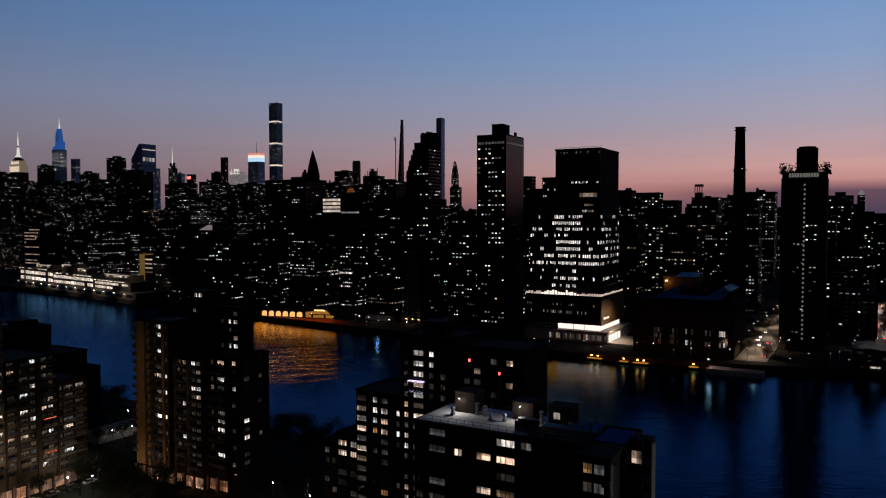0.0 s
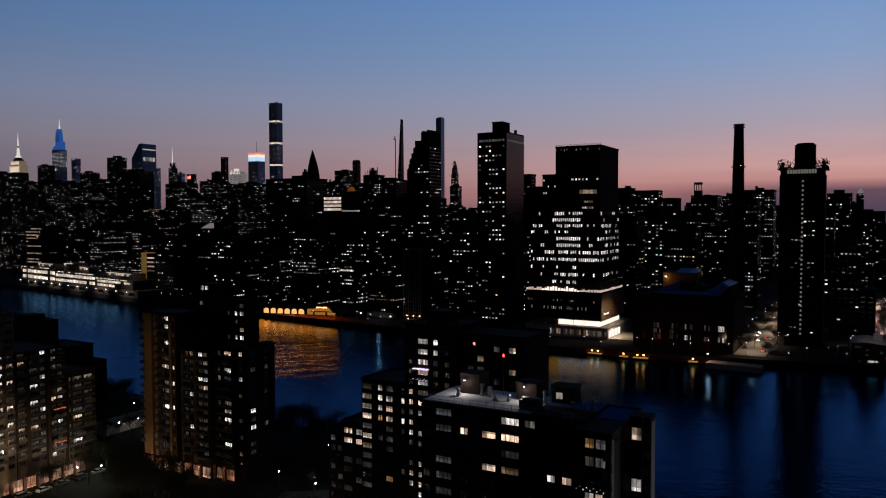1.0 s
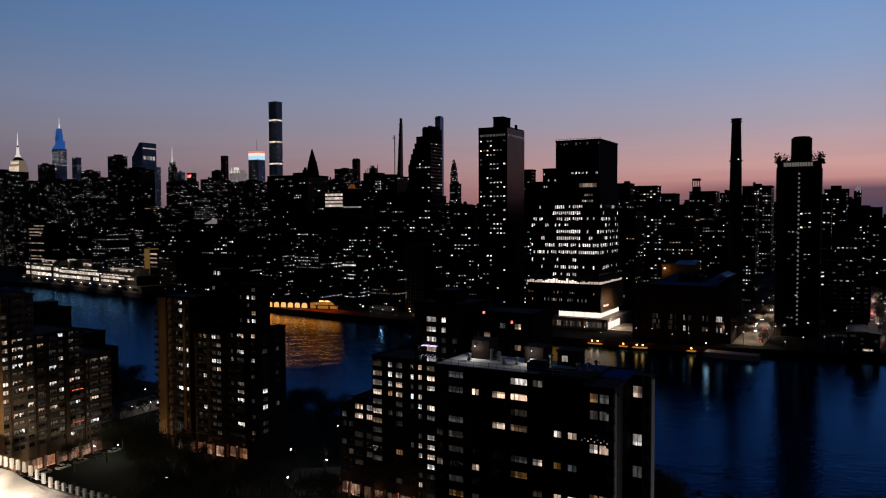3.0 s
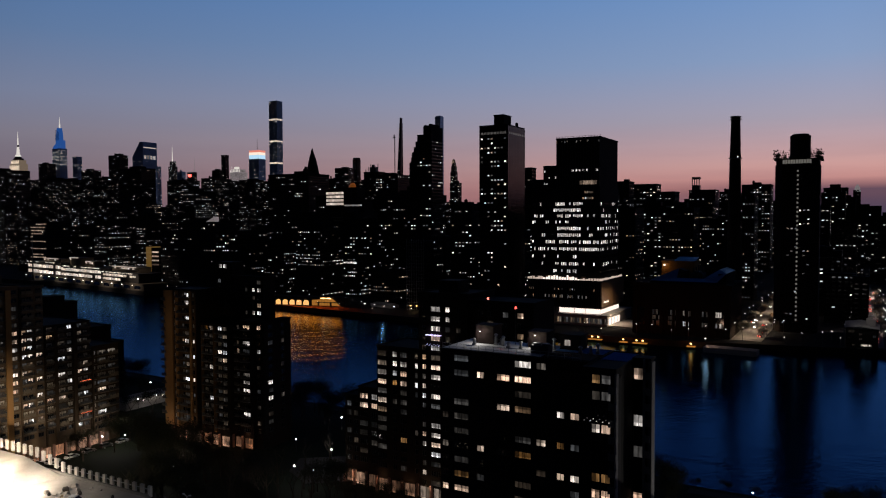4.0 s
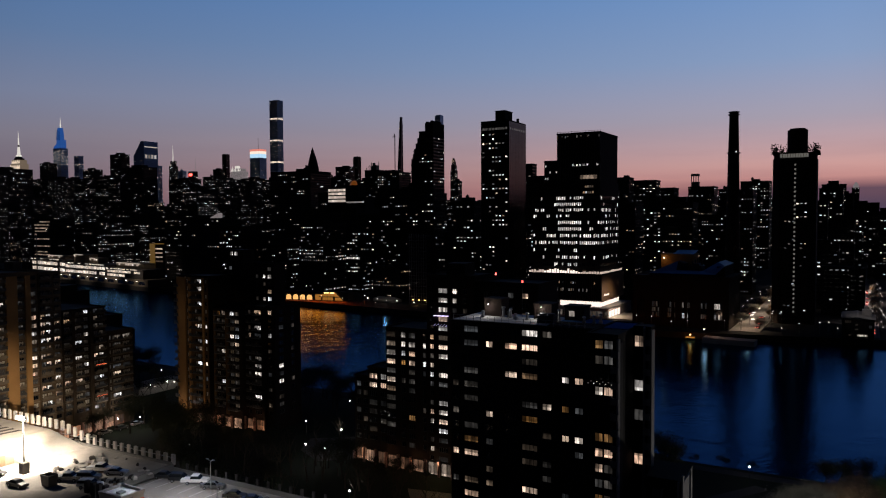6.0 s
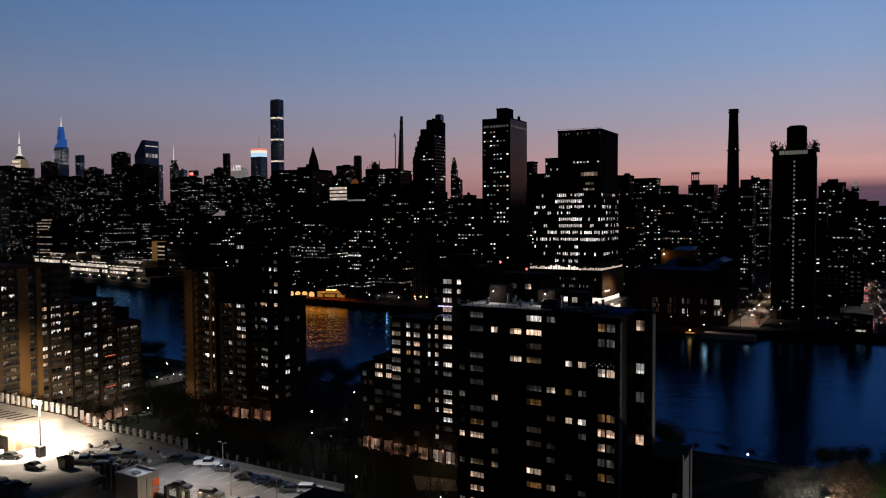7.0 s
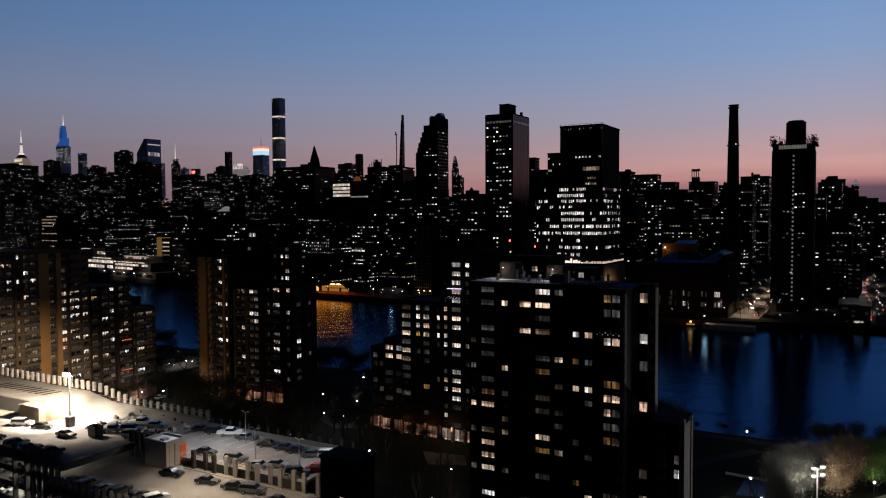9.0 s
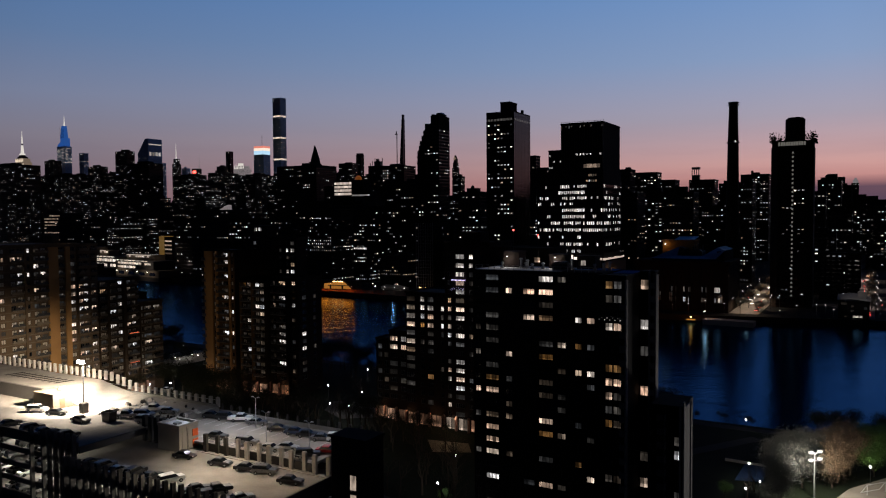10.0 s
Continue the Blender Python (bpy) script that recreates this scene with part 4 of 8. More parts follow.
def power_station():
    ob = thing("power_station", 176, 447, 4, "dark brick power station with arched windows", "power station")
    NAMED.append((180, 480, 50))
    k = Kit()
    k.stack([(-54, 8, 0, 46, 0), (-54, 8, 0, 46, 31), (-55, 9, -0.9, 46.5, 31), (-55, 9, -0.9, 46.5, 34)])
    for i in range(8):
        c = -52 + 8.4 * i
        p = Kit()
        p.box(c - 0.8, c + 0.8, -0.7, -0.01, 0, 30.9)
        part("pier", p, M["dark_brick"], ob)
    part("wall", k, M["dark_brick"], ob)
    for i, c in enumerate((-48.5, -38.3, -28.0, -18.6, -8.0, 1.6)):
        k = Kit()
        n = 8
        arc = [(c + 2.6 * math.cos(math.pi * j / n), -0.15, 16 + 2.2 * math.sin(math.pi * j / n)) for j in range(n + 1)]
        k.add([(c + 2.6, -0.15, 6), *arc, (c - 2.6, -0.15, 6)][::-1], [tuple(range(n + 3))])
        win = part("arched_window", k, M["window"], ob)
        for j, s in enumerate((-1.9, -0.65, 0.65, 1.9)):
            for q, (z0, z1) in enumerate(((6.6, 9.4), (10.0, 12.6), (13.2, 16.6))):
                if (i * 7 + j * 5 + q * 3) % 4 and i and not (q == 1 and i > 2):
                    k = Kit()
                    k.box(c + s - 0.5, c + s + 0.5, -0.3, -0.2, z0, z1)
                    part("lit_pane", k, M["lit_white"] if i in (3, 5) and j < 3 else M["lit_faint"], win)
    # two raised wings joined by a shallow front slope, round a dark light court
    k = Kit()
    k.add([(-43.5, 2, 35.4), (-27, 2, 35.4), (-27, 8.5, 37.2), (-27.5, 18, 43), (-27.5, 44, 43), (-43.5, 44, 35.4), (-22.5, 14, 41.6), (-22.5, 44, 41.6)],
          [(0, 1, 2), (0, 2, 3), (0, 3, 4, 5), (3, 6, 7, 4)])
    k.add([(-27, 2, 35.4), (-0.7, 2, 35.4), (-10, 8.5, 37.2), (-27, 8.5, 37.2)], [(0, 1, 2, 3)])
    k.add([(-10, 8.5, 37.2), (-0.7, 2, 35.4), (4.5, 7, 41), (-1, 14, 43), (-1, 44, 43), (-10, 44, 37.2), (4.5, 44, 41)], [(0, 1, 2, 3), (0, 3, 4, 5), (3, 2, 6, 4)])
    part("roof", k, M["steel"], ob, "sloping blue-grey metal roof wings")
    k = Kit()
    k.add([(-22.5, 14, 41.5), (-27.4, 18, 42.8), (-26.9, 8.6, 37.1), (-22.5, 9, 34.1), (-22.5, 44, 41.5), (-22.5, 44, 34.1)], [(0, 1, 2, 3), (0, 3, 5, 4)])
    k.box(-43, 4, 44, 45, 34.01, 43), k.box(-43, 0, 3, 8, 34.01, 35.3), k.box(-0.6, 4.4, 7.2, 43.8, 34.01, 40.5)
    part("wing_wall", k, M["dark_brick"], ob)
    k = Kit()
    k.stack([(-41, -19, 26, 43.5, 34.01), (-41, -19, 26, 43.5, 46.6), (-41.4, -18.6, 25.6, 43.9, 46.6), (-41.4, -18.6, 25.6, 43.9, 47.4)])
    boiler = part("boiler_house", k, M["ochre_brick"], ob, "ochre brick boiler house behind the roof")
    k = Kit()
    k.add([(-33, 26, 47.45), (-19, 26, 47.45), (-19, 43, 49.5), (-33, 43, 49.5)], [(0, 1, 2, 3)])
    part("boiler_roof", k, M["steel"], boiler)
    k = Kit()
    k.box(-39.6, -38.6, 25.5, 25.95, 44.0, 45.0)
    part("wall_lamp", k, M["bulb_small"], boiler, "small bright wall lamp")
    k = Kit()
    k.box(-20, -12, 16, 30, 34.01, 40), k.box(-17, -13, 14, 20, 40, 41.5)
    for i in range(5):
        k.tube((-19 + 1.6 * i, 23, 40), (-19 + 1.6 * i, 23, 43 + i % 3), 0.5, 0.5, 8)
    part("roof_plant", k, M["dark_metal"], ob)


def chimney():
    ob = thing("chimney", 221.8, 538, 4, "very tall dark round brick chimney", "chimney", 0)
    NAMED.append((221.8, 538, 8))
    k = Kit()
    k.tube((0, 0, 0), (0, 0, 121), 5.9, 4.0, 20), k.tube((0, 0, 121), (0, 0, 152.5), 4.0, 3.2, 20)
    part("shaft", k, M["dark_brick"], ob)
    for z, r in ((121, 4.9), (150, 4.1), (151.9, 3.9)):
        k = Kit()
        k.tube((0, 0, z), (0, 0, z + 0.8), r, r, 20)
        part("ring_platform", k, M["dark_metal"], ob)
    k = Kit()
    k.box(-0.25, 0.25, -4.6, -4.1, 122, 122.5)
    part("warning_light", k, M["bulb_small"], ob)


M["lit_stair"] = floodlit("dim_lit_stair_window", (1.0, 0.95, 0.84), 0.13)


def ring_top_tower():
    """Octagonal-shouldered apartment tower with a drum on the roof and planting round its edge."""
    ob = thing("apartment_tower", 247.8, 463, 4, "dark apartment tower with rooftop drum and lit stair column", "apartment building")
    NAMED.append((245, 480, 24))
    w, d, h = 27, 27, 112
    c = 4.5
    k = Kit()
    k.prism([(-w + c, 0), (-c, 0), (0, c), (0, d - c), (-c, d), (-w + c, d), (-w, d - c), (-w, c)], -2, h)
    k.prism([(-w + c, 0.5), (-c, 0.5), (-0.5, c), (-0.5, d - c), (-c, d - 0.5), (-w + c, d - 0.5), (-w + 0.5, d - c), (-w + 0.5, c)], h, h + 4)
    for z in range(3, 112, 3):
        k.box(-w + c, -w + c + 4.5, -0.9, 0, z - 0.5, z + 0.5), k.box(-c - 4.5, -c, -0.9, 0, z - 0.5, z + 0.5)
    part("wall", k, M["dark_brick"], ob)
    k = Kit()
    k.tube((-w / 2 + 1, d / 2, h + 4), (-w / 2 + 1, d / 2, h + 20), 6.4, 6.4, 12)
    k.tube((-w / 2 + 1, d / 2, h + 20), (-w / 2 + 1, d / 2, h + 21), 5.5, 5, 12)
    part("drum", k, M["dark_brick"], ob, "windowless rooftop drum")
    k = Kit()
    rng = random.Random(54)
    for i in range(1500):
        s = rng.uniform(0, 4)
        x, y = [(-w * (s % 1), 0.6), (-0.6, d * (s % 1)), (-w * (s % 1), d - 0.6), (-w + 0.6, d * (s % 1))][int(s)]
        corner = min(abs(s % 1), abs(1 - s % 1))
        z = h + 3.2 + rng.random() ** 2 * (6.5 if corner < 0.28 else 2.0)
        x, y = x + rng.uniform(-1.6, 1.6), y + rng.uniform(-1.6, 1.6)
        a, r = rng.uniform(0, 6.3), rng.uniform(0.3, 0.9)
        k.quad((x, y, z), (x + r * math.cos(a), y + r * math.sin(a), z + 0.2), (x + r * math.cos(a), y + r * math.sin(a), z + 0.2 + r), (x, y, z + r))
    part("roof_planting", k, M["leaf"], ob, "shrubs round the roof edge", "stuff")
    k = Kit()
    for z in range(8, 108, 3):
        k.box(-w / 2 + 0.2, -w / 2 + 1.3, -0.35, -0.2, z, z + 1.3)
    part("stair_glazing", k, M["lit_stair"], ob, "lit vertical row of stair windows", "stuff")
    dk, b = far_windows(w - 2 * c, d, 4, h - 3, 3.0, 2.3, 0.12, random.Random(55), "f", x0=-c)
    part("unlit_glazing", dk, M["window"], ob, "dark unlit windows", "stuff")
    part("lit_glazing", b, M["lit"], ob, "few lit windows", "stuff")
    k = Kit()
    for s, e in spread(11, w - 2 * c, 0.8, 0.2):
        k.box(-w + c + s, -w + c + e, 0.3, 0.45, h + 0.6, h + 3.2)
    part("crown_glazing", k, M["lit_stair"], ob, "lit crown windows", "stuff")


stepped_tower(), office_tower_a(), medical_tower(), power_station(), chimney(), ring_top_tower()
# dense slabs nearer the river
SLAB = "dark hospital or apartment slab with rows of lit windows"
far_tower(-205, 735, 118, 40, 69, SLAB, lit=0.16, seed=60, floor=3.8, bay=3.0, category="hospital block", cap=False)
far_tower(-232, 742, 55, 30, 78, SLAB, lit=0.05, seed=61, floor=3.8, category="hospital block")
far_tower(-95, 790, 78, 45, 88, SLAB, lit=0.10, seed=62, floor=3.6, category="hospital block")
far_tower(-140, 925, 24, 40, 110, "office block with brightly lit upper floors", lit=0.1, seed=63, cap=False, category="office building")
far_tower(-105, 930, 42, 40, 99, SLAB, lit=0.14, seed=64)
far_tower(-70, 735, 36, 40, 76, SLAB, lit=0.16, seed=65, floor=3.2)
far_tower(-28, 760, 34, 36, 108, SLAB, lit=0.15, seed=66, floor=3.1)
far_tower(28, 640, 22, 26, 92, SLAB, lit=0.15, seed=67, floor=3.1)
far_tower(70, 600, 14, 20, 70, SLAB, lit=0.18, seed=68, floor=3.1)
ob, _ = far_tower(-548, 1012, 38, 36, 78, SLAB, lit=0.03, seed=69, floor=3.8, cap=False)
for z, x0, x1 in ((70, -24, 0), (65.6, -36, -3), (61.2, -36, -4), (56.8, -35, -8), (52.4, -36, -31), (46, -37, -2), (36, -36, 0), (28, -34, -6), (24, -37, 0)):
    n = int((x1 - x0) / 1.5)
    for j in range(n):
        k = Kit()
        k.box(x0 + 1.5 * j, x0 + 1.5 * j + 1.36, -0.3, -0.05, z, z + 1.5)
        part("lit_window", k, M["lit_warm"], ob)
far_tower(-520, 1080, 70, 40, 70, SLAB, lit=0.2, seed=70, floor=3.6)
far_tower(-380, 990, 60, 36, 66, SLAB, lit=0.16, seed=71, floor=3.6)
far_tower(300, 560, 30, 24, 58, SLAB, lit=0.2, seed=72, floor=3.1)
far_tower(330, 640, 26, 24, 84, SLAB, lit=0.22, seed=73, floor=3.1)
far_tower(372, 690, 30, 24, 92, SLAB, lit=0.2, seed=74, floor=3.1)
far_tower(215, 690, 26, 24, 92, SLAB, lit=0.2, seed=75, floor=3.1)
far_tower(250, 720, 26, 24, 88, SLAB, lit=0.18, seed=76, floor=3.1)
far_tower(180, 700, 26, 24, 96, SLAB, lit=0.2, seed=77, floor=3.1)

far_tower(307, 545, 20, 16, 55, SLAB, lit=0.16, seed=178, floor=3.1)
far_tower(276, 453, 9.6, 12, 42.4, SLAB, lit=0.05, seed=188, floor=3.1, cap=False)
far_tower(297, 507, 20, 16, 40, SLAB, lit=0.12, seed=179, floor=3.1, cap=False)
far_tower(392, 536, 26, 16, 54, SLAB, lit=0.16, seed=180, floor=3.1)
far_tower(470, 804, 34, 24, 79, SLAB, lit=0.2, seed=181, floor=3.1)
far_tower(556, 1000, 30, 30, 121, SLAB, lit=0.16, seed=182, floor=3.1)
far_tower(404, 700, 30, 24, 72, SLAB, lit=0.2, seed=183, floor=3.1)
far_tower(472, 687, 30, 24, 82, SLAB, lit=0.2, seed=184, floor=3.1)
far_tower(610, 1050, 44, 30, 94, SLAB, lit=0.16, seed=187, floor=3.1)
far_tower(690, 1150, 70, 30, 98, SLAB, lit=0.16, seed=185, floor=3.1)
far_tower(520, 820, 30, 24, 82, SLAB, lit=0.2, seed=186, floor=3.1)


def inland(x, y):
    """How far north-west of the shoreline a place lies, along y."""
    for (xa, ya), (xb, yb) in zip(SHORE, SHORE[1:]):
        if xb <= x <= xa:
            return y - (ya + (yb - ya) * (x - xa) / (xb - xa))
    return 0.0


# the rest of the city, block by block along the street grid
fill_rng = random.Random(77)
KINDS = ["dark mid-rise apartment block with lit windows", "dark brick walk-up building among towers", "dark high-rise slab with lit windows"]
count = 0
for bi in range(0, 16):
    depth = 40 + bi * 95
    for ai in range(-26, 22):
        for part_of_block in range(2):
            a = ai * 80 + part_of_block * 34 + fill_rng.uniform(-3, 3)
            b = depth + fill_rng.uniform(0, 30)
            x, y = U.x * a + V.x * b, 552 + U.y * a + V.y * b
            D = y + 12
            if not (-0.66 * D < x - 8 < 0.64 * D) or y > 2050 or y < 440:
                continue
            w, d = fill_rng.uniform(20, 31), fill_rng.uniform(18, 40)
            cx, cy = x - U.x * w / 2 + V.x * d / 2, y - U.y * w / 2 + V.y * d / 2
            if any(math.hypot(cx - p, cy - q) < r + 0.42 * math.hypot(w, d) for p, q, r in NAMED):
                continue
            if inland(cx, cy) < (125 if cx < -270 else 62):
                continue
            # two streets climb away from the river
            on_street = abs((cx - 254) * U.x + (cy - 412) * U.y) < 23
            if abs((cx - 212) * U.x + (cy - 440) * U.y) < 24:
                continue
            side_rise = 0.034 if x > 0.1 * D else 0.046
            most = min(150, 88 + (D - 300) * side_rise * fill_rng.uniform(0.2, 1.0))
            h = min(most, fill_rng.choice([20, 24, 30, 40, 55, 70, 85, 110]) * fill_rng.uniform(0.8, 1.25) + bi * 3)
            # the bright stepped office stands free
            if abs(1329 * (x - 8) / D + 194) < 62 and y < 900:
                h = min(h, 55 + 0.0196 * D)
            if b > 700 and h < 60:
                continue
            label, stone, share = fill_rng.choice(KINDS), fill_rng.choice(["dark_stone", "dark_brick", "dark_stone"]), fill_rng.uniform(0.06, 0.25)
            banded, glow = fill_rng.choice([0, 0, 0, 0.06, 0.15]), fill_rng.choice(["lit", "lit", "lit", "lit", "lit_home_joined"])
            count += 1
            if on_street:
                continue
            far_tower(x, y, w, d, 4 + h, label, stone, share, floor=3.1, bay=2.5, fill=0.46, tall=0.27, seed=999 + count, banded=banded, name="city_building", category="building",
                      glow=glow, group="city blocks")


# ---------------------------------------------------------------- island apartment houses
PANES = {}


def window_meshes(w, h, mullions):
    """Frame with mullions and sill, and the glass behind it; shared by all windows of that size."""
    tag = (round(w, 2), round(h, 2), mullions)
    if tag not in PANES:
        f = 0.07
        xs = [0, f]
        for i in range(mullions):
            c = w * (i + 1) / (mullions + 1)
            xs += [c - 0.035, c + 0.035]
        xs += [w - f, w]
        k = Kit()
        k.lattice(xs, [0, f, h - f, h], lambda i, j: j == 1 and i % 2 == 1, 0.07, lambda a, o, z: (a, -0.02 - o, z))
        sash_mesh = k.mesh("window", M["sash"])
        glass = {}
        PANES[tag] = (sash_mesh, glass)
    return PANES[tag]


def add_window(ob, m, w, h, key, mullions):
    sash_mesh, glass = window_meshes(w, h, mullions)
    if key == "window":
        if key not in glass:
            k, f, xs = Kit(), 0.07, [0, 0.07]
            for i in range(mullions):
                c = w * (i + 1) / (mullions + 1)
                xs += [c - 0.035, c + 0.035]
            k.lattice(xs + [w - f, w], [0, f, h - f, h], lambda i, j: j == 1 and i % 2 == 1, 0.07, lambda a, o, z: (a, -0.02 - o, z), glaze=True)
            glass[key] = k.mesh("window", [M["sash"], M["window"]])
        win = new("window", glass[key])
        win.parent = ob
        win.matrix_local = m
        return win
    if key not in glass:
        k = Kit()
        for i in range(mullions + 1):
            k.box(0.02 + (w - 0.04) * i / (mullions + 1), (w - 0.04) * (i + 1) / (mullions + 1), -0.03, -0.01, 0.02, h - 0.02)
        glass[key] = k.mesh("pane", M[key])
    win = new("window", sash_mesh)
    win.parent = ob
    win.matrix_local = m
    pane = new("pane", glass[key])
    pane.parent = win
    return win


STATE = {".": "window", "d": "lit_faint", "b": "blind", "w": "lit_warm", "W": "lit_white", "a": "lit_amber", "h": "lit_home"}


def facade(ob, face, size, z0, z1, floor, columns, states, mat, at=0.0, x0=0.0, skin=0.25, sill=0.44, name="facade", first=None):
    """A pierced wall standing proud of the core with a window in each opening.
    columns: (start, end) along the face; states(column, row): a letter of STATE, rows from the top; first: the height of the middle of the top row."""
    rows = int((z1 - z0) / floor)
    lift = 0.0 if first is None else first - (z1 - floor + floor * (1 - sill) / 2)
    xs = [0.0]
    for s, e in sorted(columns):
        xs += [s, e]
    xs.append(size)
    zs = [min(z0, z1 - rows * floor + lift - 0.05)]
    for r in range(rows - 1, -1, -1):
        zs += [z1 - (r + 1) * floor + lift, z1 - r * floor - floor * sill + lift]
    zs.append(z1)
    put = {"f": lambda a, o, z: (x0 + a, at - o, z), "r": lambda a, o, z: (at + o, x0 + a, z), "l": lambda a, o, z: (at - o, x0 + size - a, z)}[face]
    k = Kit()
    k.lattice(xs, zs, lambda i, j: i % 2 == 1 and j % 2 == 1, skin, put)
    part(name, k, M[mat], ob)
    h = floor * (1 - sill) - 0.04
    for ci, (s, e) in enumerate(columns):
        for r in range(rows):
            zb = z1 - (r + 1) * floor + lift + 0.02
            m = {"f": pose(x0 + s + 0.01, at - 0.04, zb), "r": pose(at + 0.04, x0 + s + 0.01, zb, 0, 0, 90), "l": pose(at - 0.04, x0 + size - s - 0.01, zb, 0, 0, -90)}[face]
            add_window(ob, m, e - s - 0.02, h, STATE[states(ci, r)], max(0, round((e - s) / 0.78) - 1))


def lit_at_random(seed, p, warm=0.5):
    rng = random.Random(seed)
    cache = {}

    def state(c, r):
        if (c, r) not in cache:
            q = rng.random()
            cache[c, r] = rng.choice("wwhdW" if rng.random() < warm else "dWhd") if q < p else ("d" if q < p + 0.22 else ".")
        return cache[c, r]
    return state


def lit_by(lines):
    """Columns of letters, top storey first."""
    def state(c, r):
        return lines[c][r] if c < len(lines) and r < len(lines[c]) else "."
    return state


def balcony(ob, x, y, z, wide, deep, mat="concrete", face="f", rail=True):
    k = Kit()
    if face == "f":
        k.box(x, x + wide, y - deep, y, z - 0.18, z)
        if rail:
            k.box(x, x + wide, y - deep, y - deep + 0.1, z, z + 1.0), k.box(x, x + 0.1, y - deep + 0.1, y, z, z + 1.0)
    else:
        k.box(y, y + deep, x, x + wide, z - 0.18, z)
        if rail:
            k.box(y + deep - 0.1, y + deep, x, x + wide, z, z + 1.0), k.box(y, y + deep - 0.1, x, x + 0.1, z, z + 1.0)
    return part("balcony", k, M[mat], ob)


def house(name, x, y, label, z=5.0):
    return thing(name, x, y, z, label, "apartment building")


# the near tower: front wall with seven columns of windows
def near_tower():
    ob = house("apartment_tower", 1.4, 106.8, "dark apartment tower with lit windows and pale lit roof")
    h = 57.3 - 5
    w = 28.1
    core = Kit()
    core.stack([(0, w, 0, 12, 0), (0, w, 0, 12, h), (-0.3, w, -0.3, 12.2, h), (-0.3, w, -0.3, 12.2, h + 0.35)])
    cols = [(0.2, 1.5), (2.6, 5.6), (7.2, 8.7), (11.1, 13.6), (14.5, 17.6), (18.5, 20.3), (22.2, 23.6), (24.6, 26.2)]
    # letters: storeys from the top
    lit = ["....d.d..w.d..d....", "dd.ddd.daw.hwwh.W.d", ".w....w.d.dh..d....", ".w.w............d..", "Wwdh.da.dd.wa.d.w..", "d....w.d.dd.h...d..", "...W.a.h...d..a....", "...w.d.Wd...d..w..."]
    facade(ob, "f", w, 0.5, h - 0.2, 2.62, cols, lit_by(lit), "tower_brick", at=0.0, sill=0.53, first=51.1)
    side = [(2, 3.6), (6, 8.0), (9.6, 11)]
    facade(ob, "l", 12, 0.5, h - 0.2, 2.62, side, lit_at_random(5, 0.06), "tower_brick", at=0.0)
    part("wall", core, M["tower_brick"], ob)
    k = Kit()
    k.box(0.2, 19.3, 0.2, 11.8, h + 0.36, h + 0.45)
    part("roof", k, M["pale_roof"], ob, "pale roof membrane under lamps")
    # sky sheen painted as a blue strip, its absence as a black one
    k = Kit()
    k.box(19.31, w - 0.2, 0.2, 6.4, h + 0.36, h + 0.45)
    part("roof", k, M["tower_brick"], ob, "roof strip painted black where no sky sheen shows")
    k = Kit()
    k.box(19.31, w - 0.2, 6.41, 11.8, h + 0.36, h + 0.45)
    part("roof", k, M["sky_sheen_roof"], ob, "roof membrane with blue sky sheen in its colour")
    # parapet rail
    k = Kit()
    for i in range(19):
        k.box(0.3 + 1.45 * i, 0.36 + 1.45 * i, -0.15, -0.09, h + 0.35, h + 1.4)
    for zz in (0.8, 1.35):
        k.box(0.3, 26.5, -0.15, -0.1, h + zz, h + zz + 0.05)
    part("roof_rail", k, M["steel"], ob)
    for x0, x1, y0, y1, hh in ((3.4, 7.0, 7.2, 10.8, 3.7), (13.8, 17.4, 7.4, 11.0, 3.2)):
        k = Kit()
        k.box(x0, x1, y0, y1, h + 0.4, h + hh), k.box(x0 - 0.15, x1 + 0.15, y0 - 0.15, y1 + 0.15, h + hh, h + hh + 0.25)
        part("bulkhead", k, M["bulkhead_brick"], ob, "brick rooftop bulkhead")
    for x0, y0 in ((4.4, 6.9), (15.4, 7.1)):
        k = Kit()
        k.tube((x0, y0 + 0.3, h + 2.8), (x0, y0 - 0.1, h + 3.0), 0.05, 0.05, 6), k.box(x0 - 0.18, x0 + 0.18, y0 - 0.3, y0, h + 2.85, h + 3.0)
        part("lamp_bracket", k, M["dark_metal"], ob)
        k = Kit()
        k.box(x0 - 0.09, x0 + 0.09, y0 - 0.24, y0 - 0.06, h + 2.76, h + 2.84)
        part("lamp_glass", k, M["bulb"], ob)
    rng = random.Random(8)
    for vx, vy in ((4.0, 5.2), (7.6, 7.0), (8.4, 7.6), (9.2, 6.8), (11.0, 5.0), (13.2, 5.6), (19.0, 7.0), (24.2, 6.0), (27.0, 7.0), (26.2, 5.6)):
        k = Kit()
        hh = rng.uniform(1.2, 2.3)
        k.box(vx - 0.3, vx + 0.3, vy - 0.3, vy + 0.3, h + 0.4, h + 0.8), k.tube((vx, vy, h + 0.8), (vx, vy, h + hh), 0.25, 0.25, 8), k.tube((vx, vy, h + hh), (vx, vy, h + hh + 0.3), 0.45, 0.2, 8)
        part("roof_vent", k, M["steel"], ob)
    k = Kit()
    k.box(16.6, 19.8, 2.0, 4.2, h + 0.5, h + 1.9), k.tube((17.4, 3.1, h + 1.9), (17.4, 3.1, h + 2.2), 0.7, 0.7, 12), k.tube((19.0, 3.1, h + 1.9), (19.0, 3.1, h + 2.2), 0.7, 0.7, 12)
    part("cooling_unit", k, M["dark_metal"], ob)
